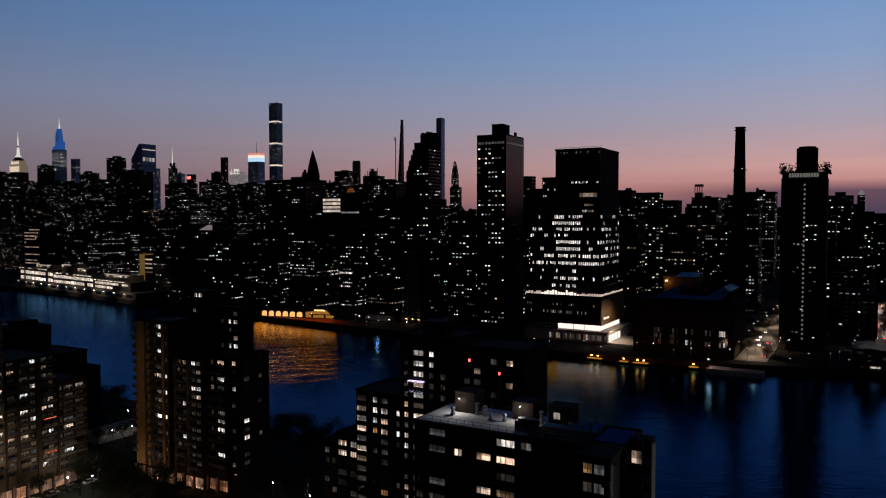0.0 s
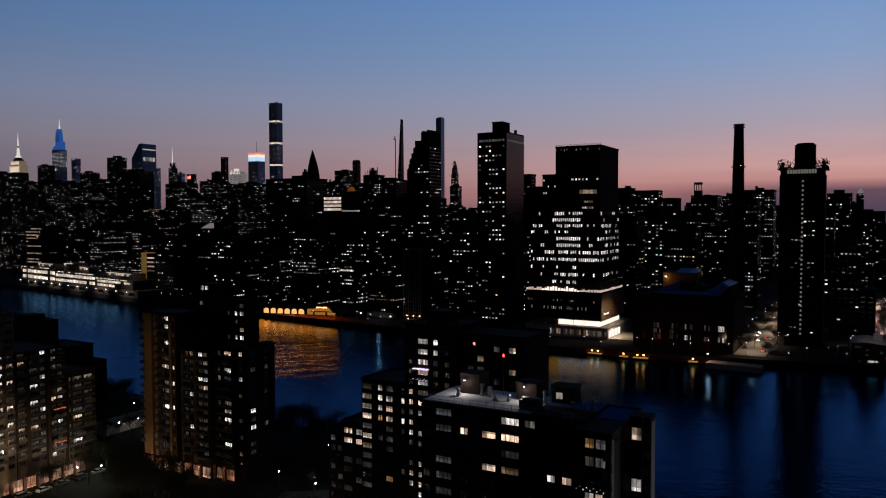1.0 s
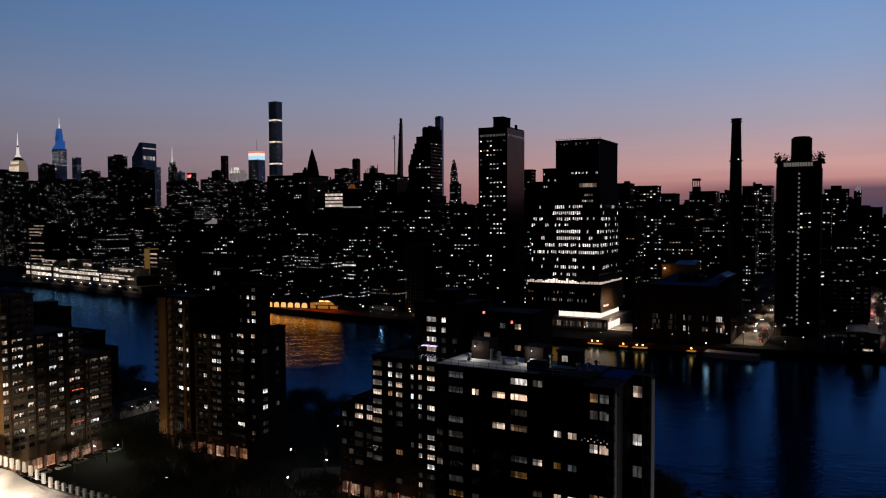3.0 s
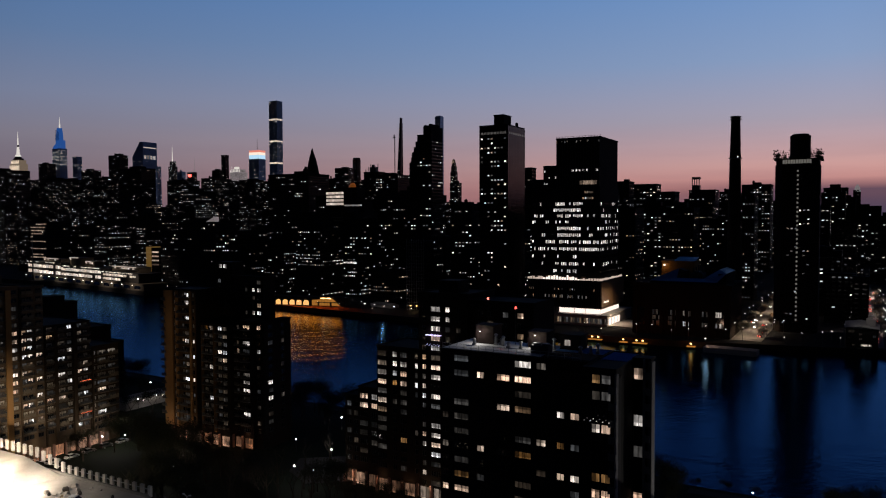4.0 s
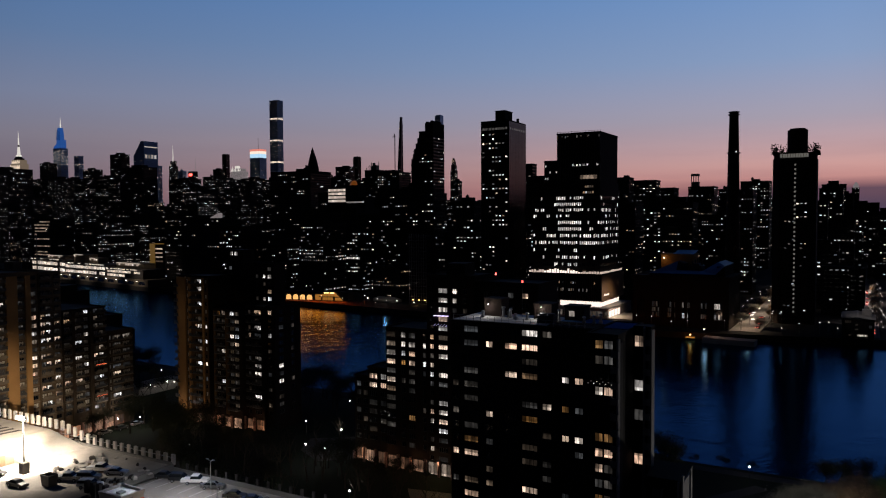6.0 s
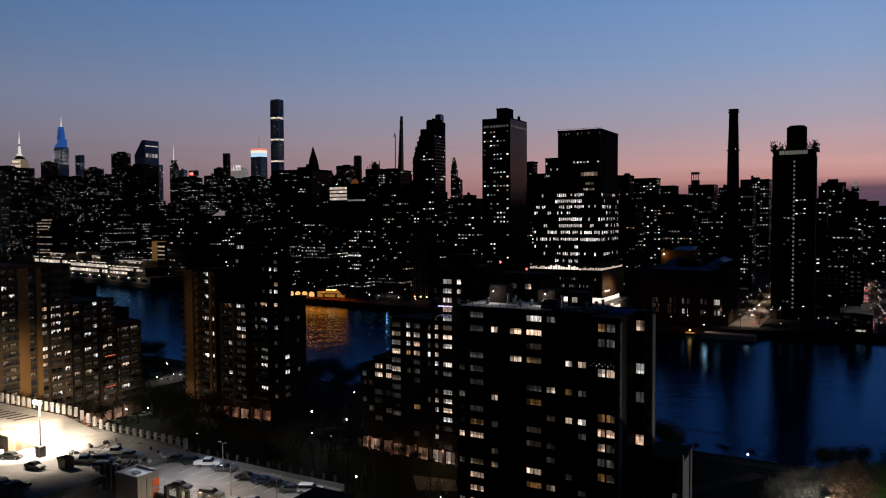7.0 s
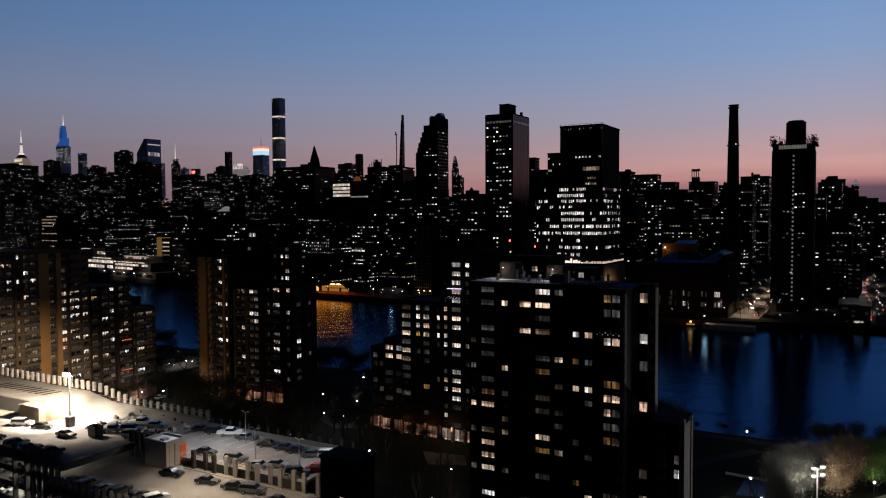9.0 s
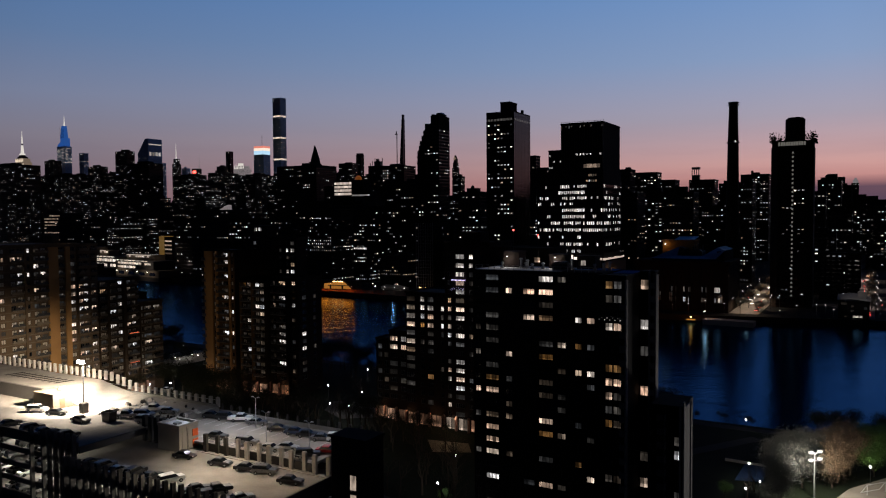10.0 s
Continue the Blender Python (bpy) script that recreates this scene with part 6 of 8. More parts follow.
            part("balcony_rail", k, M["dark_metal"], slab_ob)


tan_house(), brown_house()


# ---------------------------------------------------------------- vehicles
PAINT = {
    "black": material("black_car_paint", (0.012, 0.012, 0.014), 0.4, 0.0, coat=0.12, bump=0),
    "white": material("white_car_paint", (0.72, 0.72, 0.70), 0.3, coat=0.12, bump=0, vary=0.05),
    "grey": material("grey_car_paint", (0.16, 0.16, 0.165), 0.3, 0.5, coat=0.12, bump=0, vary=0.1),
    "red": material("red_car_paint", (0.42, 0.02, 0.02), 0.3, coat=0.12, bump=0, vary=0.1),
    "blue": material("dark_blue_car_paint", (0.02, 0.04, 0.10), 0.3, 0.3, coat=0.12, bump=0, vary=0.1),
    "silver": material("silver_car_paint", (0.42, 0.42, 0.42), 0.3, 0.6, coat=0.12, bump=0, vary=0.05),
}
CAR_GLASS = material("car_glass", (0.01, 0.012, 0.014), 0.22, bump=0)
CAR_GLASS.node_tree.nodes["Principled BSDF"].inputs["Specular IOR Level"].default_value = 0.2
CAR_LAMP = material("headlamp_glass", (0.6, 0.6, 0.6), 0.1, bump=0)
CAR_TAIL = material("tail_lamp_glass", (0.25, 0.01, 0.01), 0.2, bump=0)
SHAPES = {  # half width, then side outlines of body and cabin as (x, z)
    "sedan": (0.9, [(-2.3, 0.35), (2.25, 0.35), (2.3, 0.65), (2.15, 0.82), (0.95, 0.95), (-1.5, 0.98), (-2.25, 0.92), (-2.35, 0.6)], [(0.95, 0.93), (0.25, 1.42), (-0.95, 1.44), (-1.65, 0.96)]),
    "suv": (0.95, [(-2.3, 0.42), (2.25, 0.42), (2.32, 0.8), (2.2, 1.02), (1.1, 1.12), (-2.2, 1.14), (-2.34, 0.9)], [(1.1, 1.1), (0.45, 1.72), (-1.95, 1.76), (-2.22, 1.12)]),
    "pickup": (0.98, [(-2.8, 0.5), (2.6, 0.5), (2.68, 0.85), (2.5, 1.08), (1.3, 1.18), (-0.9, 1.2), (-0.95, 1.12), (-2.78, 1.12)], [(1.25, 1.15), (0.6, 1.78), (-0.7, 1.8), (-0.88, 1.16)]),
}
CAR_PARTS = {}


def loft(outline, half, taper=0.0, top_in=0.0):
    """A side outline widened to a body, drawn in towards its top."""
    k = Kit()
    zs = [z for _, z in outline]
    lo, hi = min(zs), max(zs)
    n = len(outline)
    vs = []
    for s in (-1, 1):
        for x, z in outline:
            f = (z - lo) / (hi - lo)
            vs.append((x, s * (half - top_in * f - taper * abs(x) / 2.4 * 0.25), z))
    fs = [tuple(range(n)), tuple(range(2 * n - 1, n - 1, -1))] + [(i + n, (i + 1) % n + n, (i + 1) % n, i) for i in range(n)]
    k.add(vs, fs)
    return k


def car(u, v, z, heading, shape="sedan", colour="black", where="on the garage deck", plain=False):
    half, low_line, cabin = SHAPES[shape]
    x, y = -60 + U.x * u + V.x * v, 96 + U.y * u + V.y * v
    words = {"sedan": "saloon car", "suv": "sport utility car", "pickup": "pickup truck"}[shape]
    ob = thing("car", x, y, z, colour + " parked " + words + " " + where, "car", TURN + heading, "parked cars")
    if (shape, colour) not in CAR_PARTS:
        CAR_PARTS[shape, colour] = (loft(low_line, half, 0.5, 0.08).mesh("body", PAINT[colour]), loft(cabin, half - 0.08, 0, 0.2).mesh("cabin", CAR_GLASS))
    if "wheel" not in CAR_PARTS:
        k = Kit()
        k.tube((0, -0.11, 0), (0, 0.11, 0), 0.34, 0.34, 14)
        rim = Kit()
        rim.tube((0, -0.12, 0), (0, 0.12, 0), 0.2, 0.2, 10)
        lampk, tailk = Kit(), Kit()
        lampk.box(-0.04, 0.04, -0.2, 0.2, -0.07, 0.07)
        tailk.box(-0.04, 0.04, -0.16, 0.16, -0.09, 0.09)
        CAR_PARTS["wheel"] = (k.mesh("wheel", M["rubber"]), rim.mesh("rim", M["steel"]), lampk.mesh("headlamp", CAR_LAMP), tailk.mesh("tail_lamp", CAR_TAIL))
    b, c = CAR_PARTS[shape, colour]
    part("body", b, None, ob), part("cabin", c, None, ob, "dark window glass")
    key = ("roof", shape, colour)
    if key not in CAR_PARTS:
        k = Kit()
        k.stack([(cabin[2][0] - 0.12, cabin[1][0] + 0.1, -half + 0.2, half - 0.2, cabin[1][1] - 0.06), (cabin[2][0], cabin[1][0], -half + 0.3, half - 0.3, cabin[1][1] + 0.07)])
        CAR_PARTS[key] = k.mesh("roof", PAINT[colour])
    part("roof", CAR_PARTS[key], None, ob)
    wheel, rim, hl, tl = CAR_PARTS["wheel"]
    for wx in (-1.4, 1.42):
        for s in (-1, 1):
            w = part("wheel", wheel, None, ob)
            w.location = (wx, s * (half - 0.1), 0.34)
            if not plain:
                part("rim", rim, None, w)
    for s in () if plain else (-1, 1):
        front = part("headlamp", hl, None, ob)
        front.location = (low_line[2][0] - 0.08, s * (half - 0.42), low_line[2][1] + 0.02)
        rear = part("tail_lamp", tl, None, ob)
        rear.location = (low_line[0][0] + 0.0, s * (half - 0.4), 0.78)
    return ob


# ---------------------------------------------------------------- parking garage
LOW, HIGH, TOP = 22.5, 24.0, 25.5  # the three roof decks
garage = thing("parking_garage", -60, 96, 5.0, "multi-storey concrete parking garage with open roof decks and fins", "parking garage")


def slab(name, x0, x1, y0, y1, top, thick=0.45, mat="deck", label=""):
    k = Kit()
    k.box(x0, x1, y0, y1, top - 5 - thick, top - 5)
    return part(name, k, M[mat], garage, label)


slab("roof_deck", -9.2, 41, -16, 4, LOW, label="warm lit lower roof deck")
slab("roof_deck", -9.2, 33, 4.01, 22, HIGH, label="grey far roof deck")
slab("roof_deck", -105, -9.21, -13, 22, TOP, label="floodlit upper roof deck")
for i in range(1, 6):
    slab("lower_deck", -9.2, 41, -16, 4, LOW - 3.1 * i)
    slab("lower_deck", -105, -9.21, -13, 22, TOP - 3.1 * i)
    slab("lower_deck", -9.2, 33, 4.01, 22, HIGH - 3.1 * i)
# edge walls of the decks
for x0, x1, y0, y1, top, high in ((-105, -9.5, -13.3, -13.0, TOP, 0.9), (-9.2, 41, -16.3, -16.0, LOW, 0.9), (-9.5, -9.2, -13, 2, TOP, 0.12), (-105, 33, 22, 22.3, HIGH, 0.9),
                                  (41, 41.3, -16, 4, LOW, 2.2), (-9.5, -9.2, 9, 22, TOP, 0.2), (-105, -9.5, 21.4, 21.9, TOP, 0.5)):
    k = Kit()
    k.box(x0, x1, y0, y1, top - 5 - 1.2, top - 5 + high)
    part("edge_wall", k, M["grey_concrete"], garage)
for i in range(1, 6):
    for x0, x1, y0, top in ((-105, -9.5, -13.3, TOP), (-9.2, 41, -16.3, LOW)):
        k = Kit()
        k.box(x0, x1, y0, y0 + 0.3, top - 5 - 3.1 * i - 0.6, top - 5 - 3.1 * i + 0.45)
        part("spandrel", k, M["grey_concrete"], garage)
k = Kit()
k.box(-104, 40, -5, 21.5, 0, 1.2)
part("footing", k, M["dark_concrete"], garage)
k = Kit()
k.box(-104, 32.8, 10, 10.4, 1.2, 17)
part("core_wall", k, M["dark_concrete"], garage)

fin = Kit()
fin.stack([(-0.24, 0.24, -0.4, 0.4, 0), (-0.24, 0.24, -0.4, 0.4, 20.0), (-0.2, 0.2, -0.35, 0.35, 20.15)])
near_fin = fin.mesh("fin", M["grey_concrete"])
for i in range(50):
    u = -104 + 1.92 * i
    if -46 < u < -20.5 and i % 6:
        continue
    f = part("fin", near_fin, None, garage)
    f.location = (u, -13.72, 2.9)
for i in range(26):
    f = part("fin", near_fin, None, garage)
    f.location = (-8.2 + 1.92 * i, -16.72, -0.1)
short = Kit()
short.stack([(-0.46, 0.46, -0.22, 0.22, 0), (-0.46, 0.46, -0.22, 0.22, 2.15), (-0.4, 0.4, -0.18, 0.18, 2.25)])
short_fin = short.mesh("fence_fin", M["concrete"])
# thinner right-hand fins in dark concrete: their lack of light is in the colour
thin = Kit()
thin.stack([(-0.3, 0.3, -0.14, 0.14, 0), (-0.3, 0.3, -0.14, 0.14, 2.3), (-0.26, 0.26, -0.1, 0.1, 2.4)])
thin_fin = thin.mesh("fence_fin", M["dark_concrete"])
for i in range(56):
    u = -104 + 2.35 * i if i < 41 else -8.6 + 2.8 * (i - 41)
    on_ramp = 2.35 * min(1.0, max(0.0, (-36 - u) / 12))
    f = part("fence_fin", short_fin if u < -9 else thin_fin, None, garage)
    f.location = (u, 22.6, (TOP if u < -9 else HIGH) - 5.3 + on_ramp)
rail = Kit()
rail.tube((-104, 22.35, TOP - 5 + 1.3), (-9.5, 22.35, TOP - 5 + 1.3), 0.05, 0.05, 6)
part("fence_rail", rail, M["steel"], garage)
# posts between the two right-hand decks, kerb and low rails
post = Kit()
post.stack([(-0.4, 0.4, -0.28, 0.28, 0), (-0.4, 0.4, -0.28, 0.28, 3.5), (-0.35, 0.35, -0.23, 0.23, 3.6)])
tall_post = Kit()
tall_post.stack([(-0.45, 0.45, -0.45, 0.45, 0), (-0.45, 0.45, -0.45, 0.45, 5.2), (-0.4, 0.4, -0.4, 0.4, 5.3)])
tall_mesh = tall_post.mesh("post", M["dark_concrete"])
post_mesh = post.mesh("post", M["concrete"])
# copy of the post with shade put into its concrete, for the unlit end
shaded_post = post.mesh("post", M["dark_concrete"])
for i in range(12):
    f = part("post", post_mesh if i > 2 else shaded_post, None, garage)
    f.location = (6.6 + 2.75 * i, 3.4 + (0.5 if i % 2 else 0.0), LOW - 5)
for i in range(4):
    f = part("post", tall_mesh, None, garage)
    f.location = (-10.6 + 1.75 * i, 3.0, LOW - 5)
k = Kit()
k.box(5, 40, 2.5, 2.9, LOW - 5, LOW - 4.82)
part("kerb", k, M["concrete"], garage)
k = Kit()
k.box(5.2, 33, 3.92, 4.0, LOW - 5, HIGH - 4.9)
part("level_wall", k, M["dark_concrete"], garage)
for zz in (0.5, 1.0):
    k = Kit()
    k.tube((5.2, 4.2, HIGH - 5 + zz), (33, 4.2, HIGH - 5 + zz), 0.06, 0.06, 6)
    part("guard_rail", k, M["steel"], garage)
# bay lines
for i in range(13):
    for y0, y1, top in ((13.5, 19.0, HIGH), (4.6, 9.4, HIGH)):
        k = Kit()
        k.box(-8 + 3.2 * i, -7.88 + 3.2 * i, y0, y1, top - 5 + 0.004, top - 5 + 0.008)
        part("bay_line", k, M["white_paint"], garage)
for i in range(9):
    k = Kit()
    x = -76 + 2.6 * i
    k.add([(x, 11.5, TOP - 2.215), (x + 1.3, 11.5, TOP - 2.215), (x + 1.7, 16.5, TOP - 2.35), (x + 0.4, 16.5, TOP - 2.35)], [(0, 1, 2, 3)])
    part("worn_patch", k, M["dark_concrete"], garage)

# stair house with orange end panel
hut = thing("stair_house", -57.6, 95.1, LOW, "pale stair house with orange end panels on the garage roof", "stair house", TURN)
k = Kit()
k.stack([(-6.2, 0, 0, 4.8, 0), (-6.2, 0, 0, 4.8, 4.8), (-6.32, 0.12, -0.12, 4.92, 4.8), (-6.32, 0.12, -0.12, 4.92, 5.3), (-5.9, -0.3, 0.3, 4.5, 5.3), (-5.9, -0.3, 0.3, 4.5, 4.85)])
part("wall", k, M["concrete"], hut)
for z0, z1 in ((0.3, 1.9), (2.5, 3.9)):
    k = Kit()
    k.box(0.01, 0.14, 3.3, 4.7, z0, z1)
    part("end_panel", k, M["orange"], hut, "bright orange painted panel")
k = Kit()
k.box(0.005, 0.05, 1.9, 1.98, 0.1, 4.7)
part("joint", k, M["dark_metal"], hut)
for y0 in (0.7, 2.2):
    k = Kit()
    k.box(0.005, 0.03, y0, y0 + 0.05, 0.1, 4.7)
    part("joint", k, M["grey_concrete"], hut)
k = Kit()
k.box(-5.8, -0.4, 0.4, 4.4, 4.86, 4.9)
part("roof", k, M["pale_roof"], hut)
k = Kit()
k.box(-3.4, -2.2, 1.4, 2.6, 4.9, 5.25)
part("roof_hatch", k, M["steel"], hut)

# ramp end house on the upper deck and the long ramp wall
ramp_house = thing("ramp_house", -60 + U.x * -47 + V.x * 1.6, 96 + U.y * -47 + V.y * 1.6, TOP, "low concrete ramp house with a lit doorway", "ramp house")
k = Kit()
k.stack([(0, 7.2, 0, 4.8, 0), (0, 7.2, 0, 4.8, 3.3), (-0.1, 7.3, -0.1, 4.9, 3.3), (-0.1, 7.3, -0.1, 4.9, 3.6)])
part("wall", k, M["tan_concrete"], ramp_house)
k = Kit()
k.box(-46, -0.3, 3.6, 4.2, 0, 3.2)
part("ramp_wall", k, M["grey_concrete"], ramp_house)
k = Kit()
k.add([(-46, 4.21, 2.9), (-0.3, 4.21, 2.9), (9.5, 5.2, 0.06), (11.5, 19.0, 0.06), (-2, 19.0, 2.5), (-46, 19.0, 2.5)], [(0, 1, 4, 5), (1, 2, 3, 4)])
k.add([(-46, 4.21, 0), (-0.3, 4.21, 0), (-0.3, 4.21, 2.9), (-46, 4.21, 2.9), (9.5, 5.2, 0), (9.5, 5.2, 0.06)], [(0, 1, 2, 3), (1, 4, 5, 2)])
part("ramp_roof", k, M["deck"], ramp_house, "pale floodlit ramp surface")
k = Kit()
k.box(7.21, 7.3, 1.6, 2.8, 0.1, 2.3)
part("door", k, M["tan_brick"], ramp_house)
k = Kit()
k.box(4.4, 7.2, 3.2, 4.9, 3.6, 3.8), k.box(4.4, 4.6, 3.2, 4.9, 3.8, 4.5)
part("roof_hatch", k, M["steel"], ramp_house)

# floodlight mast
mx, my = -60 + U.x * -31.7 + V.x * 3.6, 96 + U.y * -31.7 + V.y * 3.6
mast = thing("floodlight_mast", mx, my, TOP, "tall floodlight mast with bright lamps on a concrete base", "floodlight mast")
k = Kit()
k.stack([(-0.7, 0.7, -0.7, 0.7, 0), (-0.7, 0.7, -0.7, 0.7, 2.2), (-0.5, 0.5, -0.5, 0.5, 2.4)])
part("base", k, M["dark_concrete"], mast)
k = Kit()
k.tube((0, 0, 2.3), (0, 0, 11.4), 0.17, 0.1, 8)
part("pole", k, M["dark_metal"], mast)
for zz, r in ((11.2, 0.9), (8.2, 0.5)):
    k = Kit()
    k.box(-r, r, -0.06, 0.06, zz, zz + 0.12)
    part("crossarm", k, M["dark_metal"], mast)
for sx in (-0.75, 0.0, 0.75):
    k = Kit()
    k.stack([(sx - 0.3, sx + 0.3, -0.45, 0.1, 11.32), (sx - 0.34, sx + 0.34, -0.5, 0.12, 11.6)])
    head = part("lamp_head", k, M["dark_metal"], mast)
    k = Kit()
    k.box(sx - 0.27, sx + 0.27, -0.42, 0.08, 11.26, 11.315)
    part("lamp_glass", k, M["bulb"], head)
    # oversized glowing drum stands in for the glare round each lamp
    k = Kit()
    k.tube((sx, -0.55, 11.15), (sx, -0.55, 11.3), 0.3, 0.42, 10), k.tube((sx, -0.55, 11.3), (sx, -0.55, 11.75), 0.42, 0.42, 10), k.tube((sx, -0.55, 11.75), (sx, -0.55, 11.95), 0.42, 0.2, 10)
    part("lamp_glass", k, M["bulb"], head)
lamp("mast_light", (mx + 0.4, my - 0.6, TOP + 11.0), 92000, (1.0, 0.84, 0.66), 0.35, "SPOT", (mx - 7, my + 9.0, TOP - 4.0), 112)
lamp("mast_light", (mx, my - 0.3, TOP + 11.1), 26000, (1.0, 0.86, 0.70), 0.35, "SPOT", (mx, my + 1.0, TOP), 144)
lamp("mast_light", (mx - 0.3, my, TOP + 11.1), 290000, (1.0, 0.80, 0.58), 0.35, "SPOT", (-60 + U.x * -59 + V.x * 11.5, 96 + U.y * -59 + V.y * 11.5, TOP - 1), 64)
lamp("mast_light", (mx + 0.3, my + 0.2, TOP + 11.1), 22000, (1.0, 0.74, 0.44), 0.35, "SPOT", (-92, 232, 24), 34)
# smaller lamps of the decks
for u, v, z, hh in ((7.5, 16.5, HIGH, 6.5), (19.2, 7.0, HIGH, 7.0), (28.8, 8.3, HIGH, 6.0)):
    x, y = -60 + U.x * u + V.x * v, 96 + U.y * u + V.y * v
    pole = thing("deck_lamp", x, y, z, "thin grey lamp post with twin heads on the deck", "lamp post", group="deck lamps")
    k = Kit()
    k.tube((0, 0, 0), (0, 0, hh), 0.1, 0.07, 7)
    part("pole", k, M["steel"], pole)
    for s in (-1, 1):
        k = Kit()
        k.tube((0, 0, hh - 0.05), (s * 0.8, 0, hh + 0.25), 0.05, 0.05, 6), k.box(s * 0.8 - 0.3, s * 0.8 + 0.3, -0.12, 0.12, hh + 0.2, hh + 0.32)
        part("lamp_arm", k, M["steel"], pole)
# spots added above the decks, away from the posts, to brighten the floors
lamp("deck_fill", (-60 + U.x * 15 + V.x * 2.0, 96 + U.y * 15 + V.y * 2.0, LOW + 10), 5600, (1.0, 0.78, 0.52), 0.4, "SPOT", None, 150)
lamp("deck_fill", (-60 + U.x * 4 + V.x * 11, 96 + U.y * 4 + V.y * 11, HIGH + 10), 4800, (0.92, 0.93, 1.0), 0.4, "SPOT", None, 152)
lamp("deck_fill", (-60 + U.x * 29 + V.x * 13, 96 + U.y * 29 + V.y * 13, HIGH + 10), 2400, (0.95, 0.93, 0.97), 0.4, "SPOT", None, 150)
lamp("deck_fill", (-60 + U.x * 31 + V.x * -5, 96 + U.y * 31 + V.y * -5, LOW + 10), 2400, (1.0, 0.78, 0.54), 0.4, "SPOT", None, 140)
lamp("deck_fill", (-60 + U.x * 17 + V.x * -10, 96 + U.y * 17 + V.y * -10, LOW + 9), 3800, (1.0, 0.86, 0.68), 0.4, "SPOT", None, 130)
for u in (-35, -26.5, -18):
    for i in range(1, 5):
        x, y = -60 + U.x * u + V.x * -9.5, 96 + U.y * u + V.y * -9.5
        lamp("level_light", (x, y, TOP - 3.1 * i + 2.3), 480, (1.0, 0.92, 0.80), 0.3)
for u in (-2, 10):
    lamp("level_light", (-60 + U.x * u + V.x * -13, 96 + U.y * u + V.y * -13, LOW - 0.9), 300, (1.0, 0.9, 0.76), 0.3)

# stair tower at the end of the garage
tower = thing("stair_tower", -60 + U.x * 43.6 + V.x * -4, 96 + U.y * 42.6 + V.y * -4, 5, "dark stair tower with narrow lit windows", "stair tower")
k = Kit()
k.stack([(0, 7, 0, 5, 0), (0, 7, 0, 5, 27.4), (-0.2, 7.2, -0.2, 5.2, 27.4), (-0.2, 7.2, -0.2, 5.2, 27.8)])
part("wall", k, M["tower_brick"], tower)
for z0 in (6.4, 9.6, 12.8, 16.0, 19.2):
    k = Kit()
    k.box(3.9, 5.0, -0.1, -0.02, z0, z0 + 2.4)
    part("stair_window", k, M["lit_warm"], tower, "narrow warm lit stair window")

# parked cars: along and across the deck
for u, v, z, turn, shape, colour in (
        (6.0, -1.4, LOW, 12, "sedan", "black"), (15.3, -1.2, LOW, 14, "sedan", "black"), (21.7, -1.0, LOW, 16, "sedan", "black"), (26.0, -0.8, LOW, 18, "suv", "grey"),
        (33.4, -2.4, LOW, 16, "sedan", "black"), (6.0, -12.6, LOW, 100, "suv", "black"), (14.6, -12.0, LOW, 70, "suv", "white"), (10.2, -12.6, LOW, 95, "sedan", "black")):
    car(u, v, z, turn, shape, colour)
for u, v, z, turn, shape, colour in (
        (22.2, -13.0, LOW, 60, "sedan", "black"), (25.6, -12.0, LOW, 62, "pickup", "black"), (31.7, -12.6, LOW, 62, "sedan", "silver"), (2.0, -13.2, LOW, 92, "sedan", "silver"),
        (-2.0, -13.0, LOW, 92, "suv", "grey"), (-6.0, -13.0, LOW, 88, "sedan", "black"), (5.6, 7.4, HIGH, 12, "sedan", "black"), (14.2, 7.0, HIGH, 14, "suv", "grey")):
    car(u, v, z, turn, shape, colour)
for u, v, z, turn, shape, colour in (
        (20.8, 6.4, HIGH, 14, "sedan", "silver"), (23.4, 8.4, HIGH, 14, "sedan", "silver"), (29.8, 6.6, HIGH, 40, "suv", "black"), (31.6, 10.4, HIGH, 20, "sedan", "red"),
        (-7.6, 18.4, HIGH, 20, "sedan", "black"), (-3.2, 18.6, HIGH, 22, "suv", "black"), (0.4, 19.2, HIGH, 28, "pickup", "white"), (5.6, 18.8, HIGH, 26, "sedan", "grey")):
    car(u, v, z, turn, shape, colour)
for u, v, z, turn, shape, colour in (
        (13.2, 17.2, HIGH, 22, "sedan", "black"), (17.8, 17.2, HIGH, 24, "sedan", "blue"), (21.2, 17.0, HIGH, 24, "sedan", "black"), (25.4, 16.4, HIGH, 26, "sedan", "grey"),
        (28.6, 17.6, HIGH, 28, "suv", "white"), (-41.7, -1.0, TOP, 26, "suv", "white"), (-35.6, -0.2, TOP, 22, "sedan", "black"), (-25.4, -1.6, TOP, 4, "sedan", "black")):
    car(u, v, z, turn, shape, colour)
for u, v, z, turn, shape, colour in (
        (-19.6, 5.2, TOP, 30, "pickup", "silver"), (-16.4, 7.4, TOP, 30, "suv", "grey"), (-12.4, 4.8, TOP, 28, "suv", "white"), (-18.8, 11.8, TOP, 25, "pickup", "white"),
        (-14.5, 12.2, TOP, 28, "sedan", "silver"), (-24.0, -10.6, TOP, 80, "sedan", "silver"), (-20.4, -10.4, TOP, 84, "sedan", "black"), (-16.8, -10.4, TOP, 82, "suv", "black"),
        (-28.0, -10.6, TOP, 84, "suv", "grey"), (-36.0, -10.6, TOP, 84, "sedan", "black")):
    car(u, v, z, turn, shape, colour)

